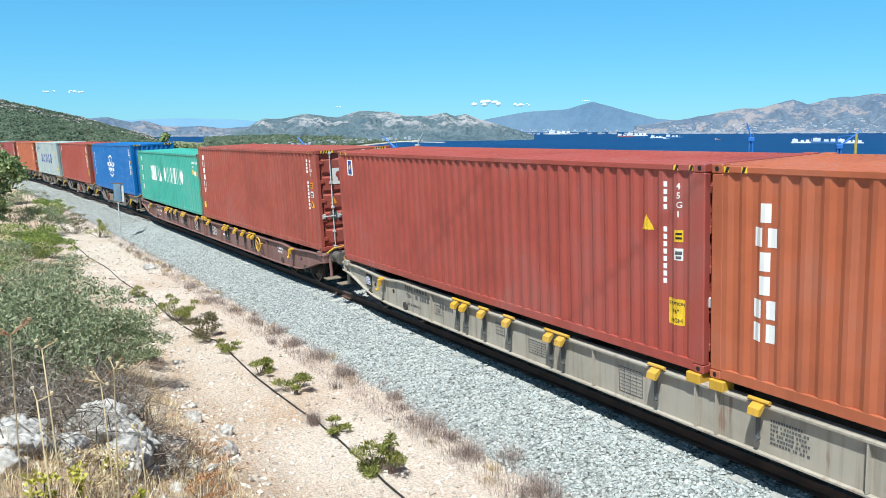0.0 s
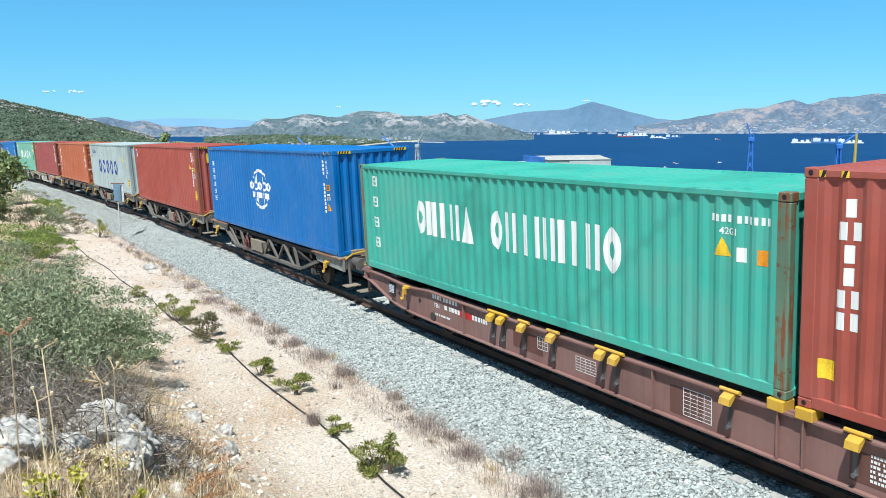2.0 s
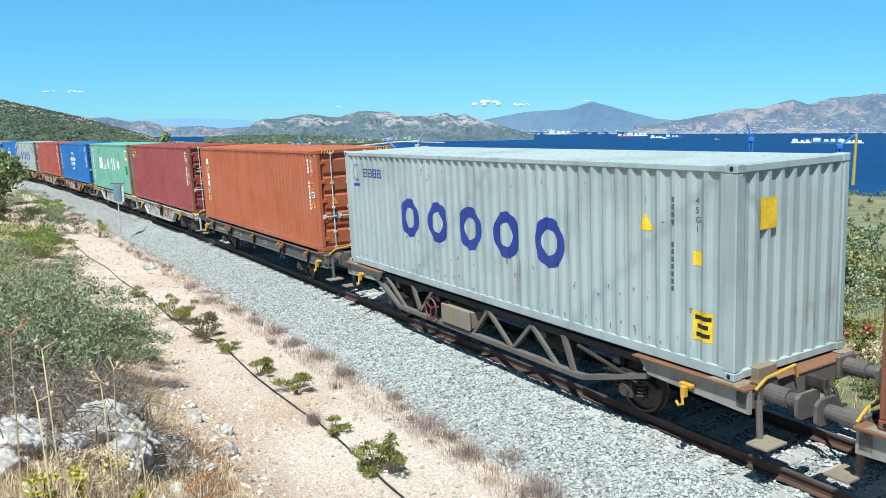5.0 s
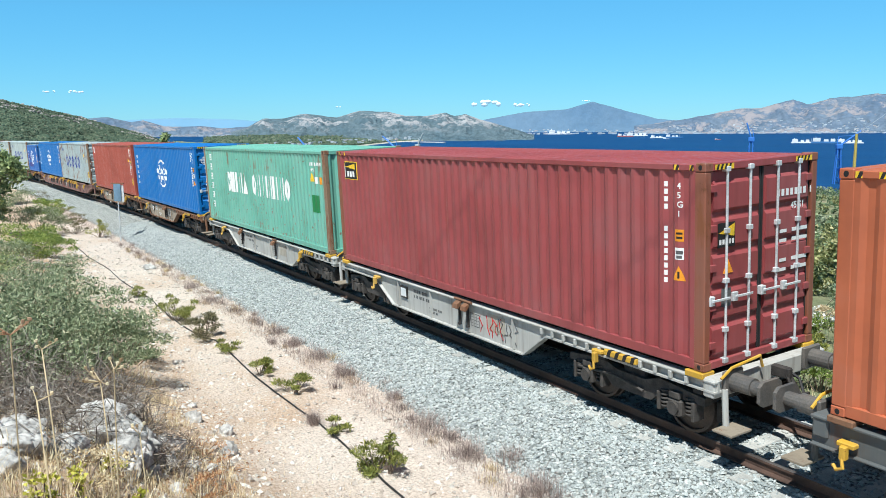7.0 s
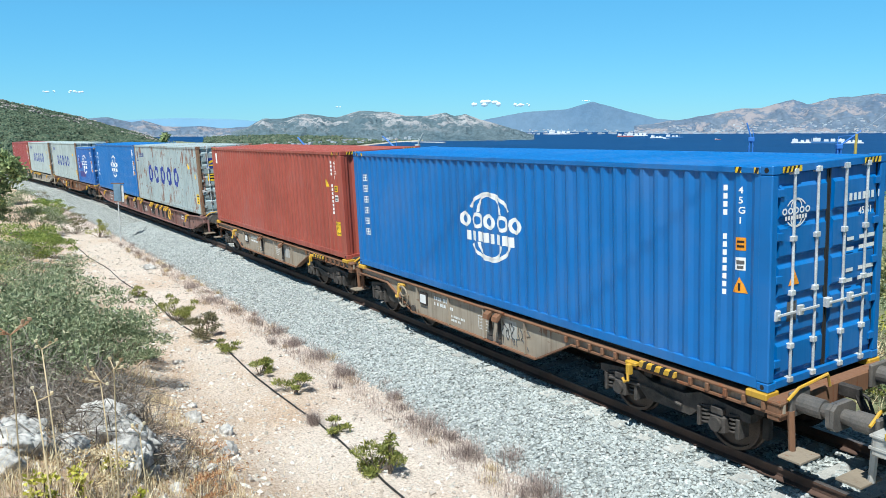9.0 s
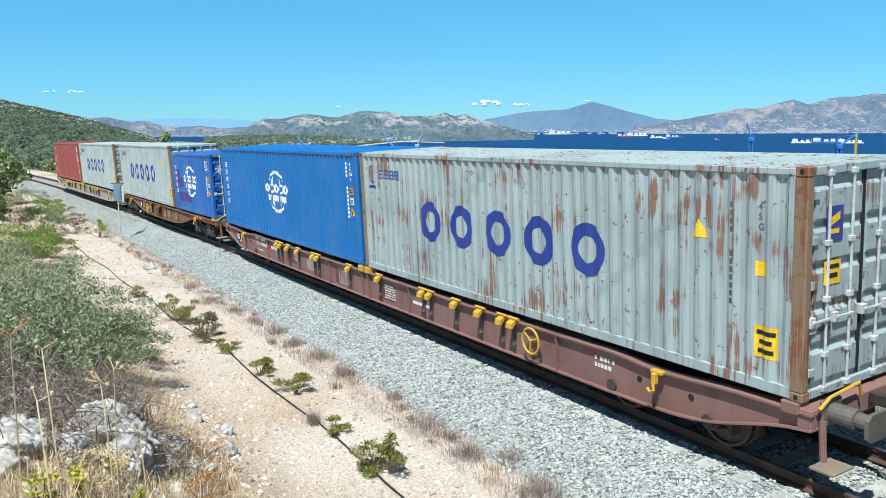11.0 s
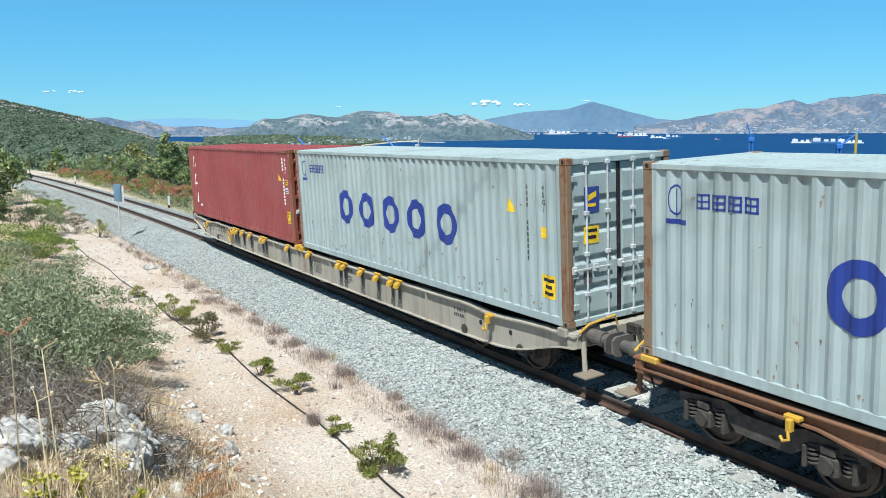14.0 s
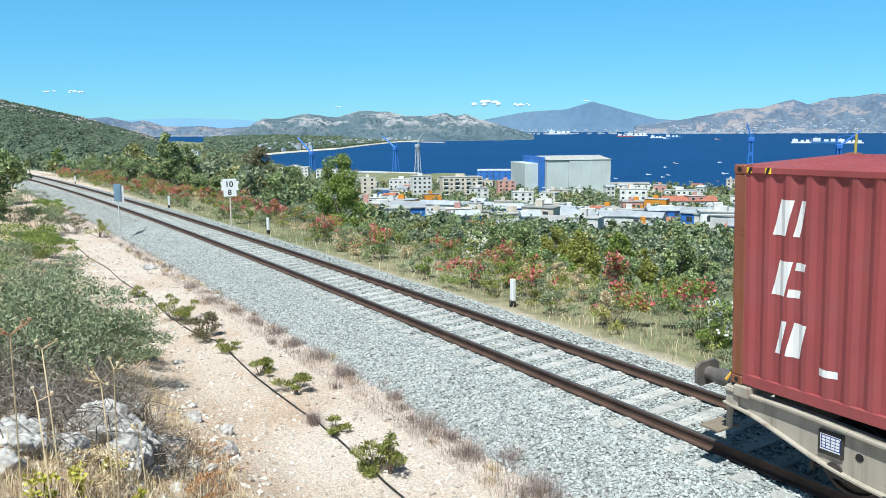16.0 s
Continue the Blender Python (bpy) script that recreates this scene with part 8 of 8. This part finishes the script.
def rock(x, y, w, d, h, seed, label, sink=0.3):
    bm = bmesh.new()
    bmesh.ops.create_icosphere(bm, subdivisions=5 if w > 0.45 else 4, radius=1.0)
    r = random.Random(seed)
    planes = [(Vector((r.gauss(0, 1), r.gauss(0, 1), r.gauss(0.2, 1))).normalized(), r.uniform(0.62, 0.92)) for _ in range(14)]
    for v in bm.verts:
        for n_, k_ in planes:
            e = v.co.dot(n_) - k_
            if e > 0:
                v.co -= n_ * e
        v.co *= 1 + 0.17 * noise.fractal(v.co * 2.6 + Vector((seed, 0, 0)), 0.8, 2.1, 6)
        v.co *= 1 - 0.13 * max(0.0, 1 - abs(noise.noise(v.co * 2.1 + Vector((0, seed * 1.3, 0)))) * 9)
        v.co *= 1 + 0.03 * noise.fractal(v.co * 9.0 + Vector((seed, 0, 0)), 0.7, 2.1, 4)
        v.co = Vector((v.co.x * w / 2, v.co.y * d / 2, v.co.z * h * 0.62))
    me = bpy.data.meshes.new("rock")
    bm.to_mesh(me)
    bm.free()
    me.materials.append(M["limestone"])
    me.polygons.foreach_set("use_smooth", [True] * len(me.polygons))
    ob = new("rock", me)
    ob.matrix_world = pose(x, y, float(ground_height(x, y)) + h * (0.5 - sink), 0, 0, r.uniform(0, 360))
    return tagged(ob, label, "rock", "limestone rocks on the bank")


for k, (x, y, w, d, h) in enumerate(((-9.35, 1.12, 0.62, 0.62, 0.5), (-9.75, 1.25, 0.7, 0.55, 0.62), (-10.2, 1.0, 1.5, 0.6, 0.62), (-12.6, 1.6, 0.75, 0.6, 0.55), (-10.3, 1.5, 0.55, 0.5, 0.55), (-12.87, 3.21, 0.27, 0.22, 0.24),
                                     (-11.8, 2.94, 0.36, 0.3, 0.28), (-9.0, 0.05, 0.75, 0.5, 0.42), (-9.27, 0.55, 0.7, 0.5, 0.3), (-8.4, -0.05, 0.45, 0.4, 0.3), (-13.58, 2.84, 0.32, 0.3, 0.28), (-9.55, 1.5, 0.24, 0.2, 0.18), (-10.5, 2.15, 0.26, 0.2, 0.16), (-24.9, 6.16, 0.3, 0.25, 0.2), (-32.0, 5.3, 0.5, 0.4, 0.25), (-11.3, 1.3, 0.8, 0.5, 0.4),
                                     (-10.2, 1.75, 0.3, 0.25, 0.2), (-9.2, 1.7, 0.25, 0.2, 0.16), (-10.6, 2.4, 0.22, 0.2, 0.14), (-14.5, 3.0, 0.2, 0.16, 0.12))):
    rock(x, y, w, d, h, 50 + k, "weathered pale limestone boulder" if w > 0.45 else "pale limestone lump on the dirt")

for k, (x, y, w, d, h) in enumerate(((-10.6, 0.75, 1.9, 0.55, 0.30), (-10.75, 1.75, 0.9, 0.5, 0.34), (-11.5, 0.2, 1.3, 0.6, 0.3))):
    rock(x, y, w, d, h, 90 + k, "flat grey limestone ledge in the bank", 0.25)
for k, (x, y, h, r, n) in enumerate(((-9.4, 2.05, 0.28, 0.34, 150), (-9.9, 2.3, 0.22, 0.3, 120), (-8.9, 1.9, 0.3, 0.3, 120), (-10.9, 2.75, 0.2, 0.4, 110), (-11.6, 2.5, 0.25, 0.4, 130))):
    bush(x, y, h, r, "leaf_russet", n * 3, 0.045, "russet withered herb on the stony bank", 1200 + k, "withered herbs on the bank", "herb", aspect=0.14, sink=0.02)
for k, (x, y, h, r, n) in enumerate(((-10.3, 0.9, 0.7, 0.75, 260), (-9.9, 1.6, 0.4, 0.45, 150), (-10.8, 1.2, 0.55, 0.6, 200), (-9.3, 0.2, 0.6, 0.6, 160))):
    twigs(x, y, h, r, n, "tangle of dead grey twigs on the stony bank", 680 + k)

# flowering oleanders and bushes along the far verge
_r = random.Random(8)
for k in range(64):
    s = -9 - 1.6 * k - _r.uniform(0, 1.2)
    d = _r.uniform(3.7, 6.6)
    p = beside(s, d, 0)
    fl = "petal_white" if k in (1, 9) else "petal_red"
    m_ = _r.choice(["leaf_lime", "leaf_green", "leaf_lime", "leaf_dark"])
    bush(p.x, p.y, _r.uniform(0.9, 1.5), _r.uniform(0.6, 1.1), m_, 900, 0.11, "oleander bush with %s flowers on the verge" % ("white" if fl == "petal_white" else "pink-red"), 700 + k,
         "oleanders along the line", "oleander", aspect=0.14, flowers=fl, nf=_r.choice([90, 240, 420]))
bush(-11.6, 14.1, 1.1, 0.75, "leaf_green", 900, 0.12, "oleander bush covered in white flowers", 790, "oleanders along the line", "oleander", aspect=0.14, flowers="petal_white", nf=260)
for k in range(60):
    s = -8 - _r.random() ** 1.2 * 110
    d = _r.uniform(8, 26)
    p = beside(s, d, 0)
    bush(p.x, p.y, _r.uniform(1.0, 2.2), _r.uniform(0.9, 1.7), _r.choice(["leaf_dark", "leaf_olive", "leaf_lime", "leaf_olive"]), 1500, 0.12, "wild green bush on the slope below the line", 800 + k, "bushes on the slope", "bush")

for k in range(210):
    s = -3 - _r.random() ** 1.5 * 75
    p = beside(s, _r.uniform(3.2, 9.0), 0)
    m_ = _r.choice(["leaf_olive", "leaf_dark", "leaf_olive", "leaf_green", "leaf_dry", "leaf_olive", "leaf_young"])
    bush(p.x, p.y, _r.uniform(0.35, 0.95), _r.uniform(0.35, 0.85), m_, 750, 0.085, "straw-dry low bush on the far verge" if m_ == "leaf_dry" else "low grey-green bush on the far verge", 1000 + k,
         "low bushes on the verge", "bush", aspect=0.16)


def clumps(ob, n, size, material, name, label, rng, low=0.0, high=1.0, flat=0.85, sink=0.15, patch=None):
    """Crowns or rocks strewn over a distant slope as jittered twelve-cornered lumps in one mesh."""
    bm = bmesh.new()
    bmesh.ops.create_icosphere(bm, subdivisions=1, radius=1.0)
    unit = np.array([v.co[:] for v in bm.verts])
    tri = np.array([[v.index for v in f.verts] for f in bm.faces])
    bm.free()
    co = np.array([v.co[:] for v in ob.data.vertices])
    quad = np.array([p.vertices[:] for p in ob.data.polygons])
    k0, k1 = int(len(quad) * low), int(len(quad) * high)
    q = co[quad[rng.integers(k0, k1, n)]]
    a, b = rng.random((n, 1)), rng.random((n, 1))
    p = (q[:, 0] * (1 - a) + q[:, 1] * a) * (1 - b) + (q[:, 3] * (1 - a) + q[:, 2] * a) * b
    if patch is not None:
        p = p[wobble(p[:, 0], p[:, 1], 70, 3) > patch]
        n = len(p)
    r = rng.uniform(*size, n)[:, None, None]
    v = (unit[None] * rng.uniform(0.6, 1.25, (n, len(unit), 1))) * r * np.array([1, 1, flat])
    v = v + p[:, None, :] + np.array([0, 0, 1]) * r * (flat - sink * 4) * 0.5
    f = (tri[None] + (np.arange(n) * len(unit))[:, None, None]).reshape(-1, 3)
    tagged(new(name, np_mesh(name, v.reshape(-1, 3), f, material)), label, name.split("_")[-1], kind="stuff")


# scrub greens carry a bluish distance haze in their colour
M["far_crown"] = islands("haze_tinted_pine_scrub", [(0, (0.060, 0.092, 0.068)), (0.5, (0.095, 0.132, 0.090)), (0.9, (0.140, 0.172, 0.112)), (1, (0.190, 0.190, 0.140))], 0.9, 0.05, 0.0)
M["far_rock"] = islands("distant_pale_rock", [(0, (0.20, 0.175, 0.165)), (1, (0.40, 0.365, 0.345))], 1.0, 0.1, 0.0)
_h = np.random.default_rng(41)
_hill, _spit = bpy.data.objects["mountain_1"], bpy.data.objects["spit"]
clumps(_hill, 30000, (0.8, 2.0), M["far_crown"], "hill_trees", "dense pine scrub over the low hill", _h, 0.0, 0.80)
clumps(_hill, 2600, (0.8, 1.8), M["far_crown"], "crest_trees", "sparse pine scrub along the hill crest", _h, 0.80, 0.96)
clumps(_hill, 1700, (0.9, 2.6), M["far_rock"], "hill_rocks", "pale rock outcrops along the hill crest", _h, 0.80, 0.965, 0.7, 0.0, 0.25)
clumps(_spit, 6000, (2.6, 5.5), M["far_crown"], "spit_trees", "dark pine woods on the low spit", _h, 0.05, 1.0)

# woodland down the hillside and over the plain
def z_sea(az, D):
    """True over water."""
    return D > 900 and float(ground_height(-D * math.cos(az), D * math.sin(az))) < float(tilted_sea(D)) + 0.5


def woodland():
    rng = np.random.default_rng(77)
    tones = ("leaf_wood", "leaf_grove", "leaf_pale")
    V, F, n = [[], [], []], [[], [], []], [0, 0, 0]
    for k in range(10400):
        az = math.radians(rng.uniform(0, 62))
        D = math.exp(rng.uniform(math.log(75), math.log(1500)))
        if k >= 2600:
            # gardens and street trees between the houses
            az, D = math.radians(rng.uniform(22, 58)), rng.uniform(170, 900)
        if k >= 5000:
            # woods over the plain towards the spit
            az, D = math.radians(rng.uniform(2, 24)), rng.uniform(450, 1900)
        if k >= 6600:
            az, D = math.radians(rng.uniform(23, 56)), rng.uniform(190, 560)
        if k >= 9600:
            az, D = math.radians(rng.uniform(11, 21)), rng.uniform(1100, 2600)
        if az > math.radians(24) and D > 900 or z_sea(az, D):
            continue
        if az > math.radians(26) and (D > 300 and rng.random() < 0.25 or D < 260 and rng.random() < 0.35):
            continue
        x, y = -D * math.cos(az), D * math.sin(az)
        yc = float(np.interp(x, _X, _Y)) if x > -400 else -30
        if y - yc < 14:
            continue
        z = float(ground_height(x, y))
        h = rng.uniform(2.0, 6.5) if k < 2600 else rng.uniform(3.5, 8.5)
        m = 260 if D < 150 else 110 if D < 300 else 45
        pts, _ = crown_points(m * 2, h, h * rng.uniform(0.3, 0.6), rng, 11, 0.0)
        v, f = leaves(pts + np.array([x, y, z - 0.3]), h * (0.07 if D < 150 else 0.12 if D < 300 else 0.22), 0.36, rng, 0.2)
        j = int(rng.choice(3, p=(0.55, 0.30, 0.15) if D > 160 else (0.2, 0.5, 0.3)))
        V[j].append(v)
        F[j].append(f + n[j])
        n[j] += len(v)
    for j, lab in enumerate(("scattered dark green trees down the hillside", "grey-green olive trees down the hillside", "yellowish scrub trees down the hillside")):
        me = mesh_of("woodland", np.vstack(V[j]), np.vstack(F[j]), M[tones[j]])
        tagged(new("woodland", me), lab, "trees", kind="stuff")


# dark leaves lightened and greyed, the haze over the hillside painted in
M["leaf_wood"] = islands("dark_woodland_leaves", [(0, (0.082, 0.128, 0.078)), (0.5, (0.184, 0.253, 0.136)), (1, (0.408, 0.456, 0.240))], 0.7, 0.1, 0.2, 0.15)
M["leaf_grove"] = islands("grey_green_grove_leaves", [(0, (0.115, 0.155, 0.105)), (0.5, (0.223, 0.270, 0.173)), (1, (0.446, 0.466, 0.307))], 0.7, 0.1, 0.2, 0.15)
M["leaf_pale"] = islands("yellowish_scrub_leaves", [(0, (0.138, 0.161, 0.065)), (0.5, (0.276, 0.287, 0.117)), (1, (0.494, 0.443, 0.234))], 0.7, 0.1, 0.2, 0.15)
woodland()


# ---------------------------------------------------------------- what moves
def motions():
    times = [i * 0.5 for i in range(33)]
    for ob, s, half in WAGONS:
        walk(ob, [(t, vehicle_pose(s + rode(t), half)) for t in times])
    for ob, s in CARGO:
        w = min(WAGONS, key=lambda q: abs(q[1] - s))
        walk(ob, [(t, vehicle_pose(w[1] + rode(t), w[2]) @ Matrix.Translation((s - w[1], 0, DECK))) for t in times])
    turns = [(k / FPS, rode(k / FPS) / WHEEL_R) for k in range(0, 481)]
    for ob, x in WHEELS:
        walk(ob, [(t, Matrix.Translation((x, 0, WHEEL_R)) @ Matrix.Rotation(a, 4, "Y")) for t, a in turns])


motions()
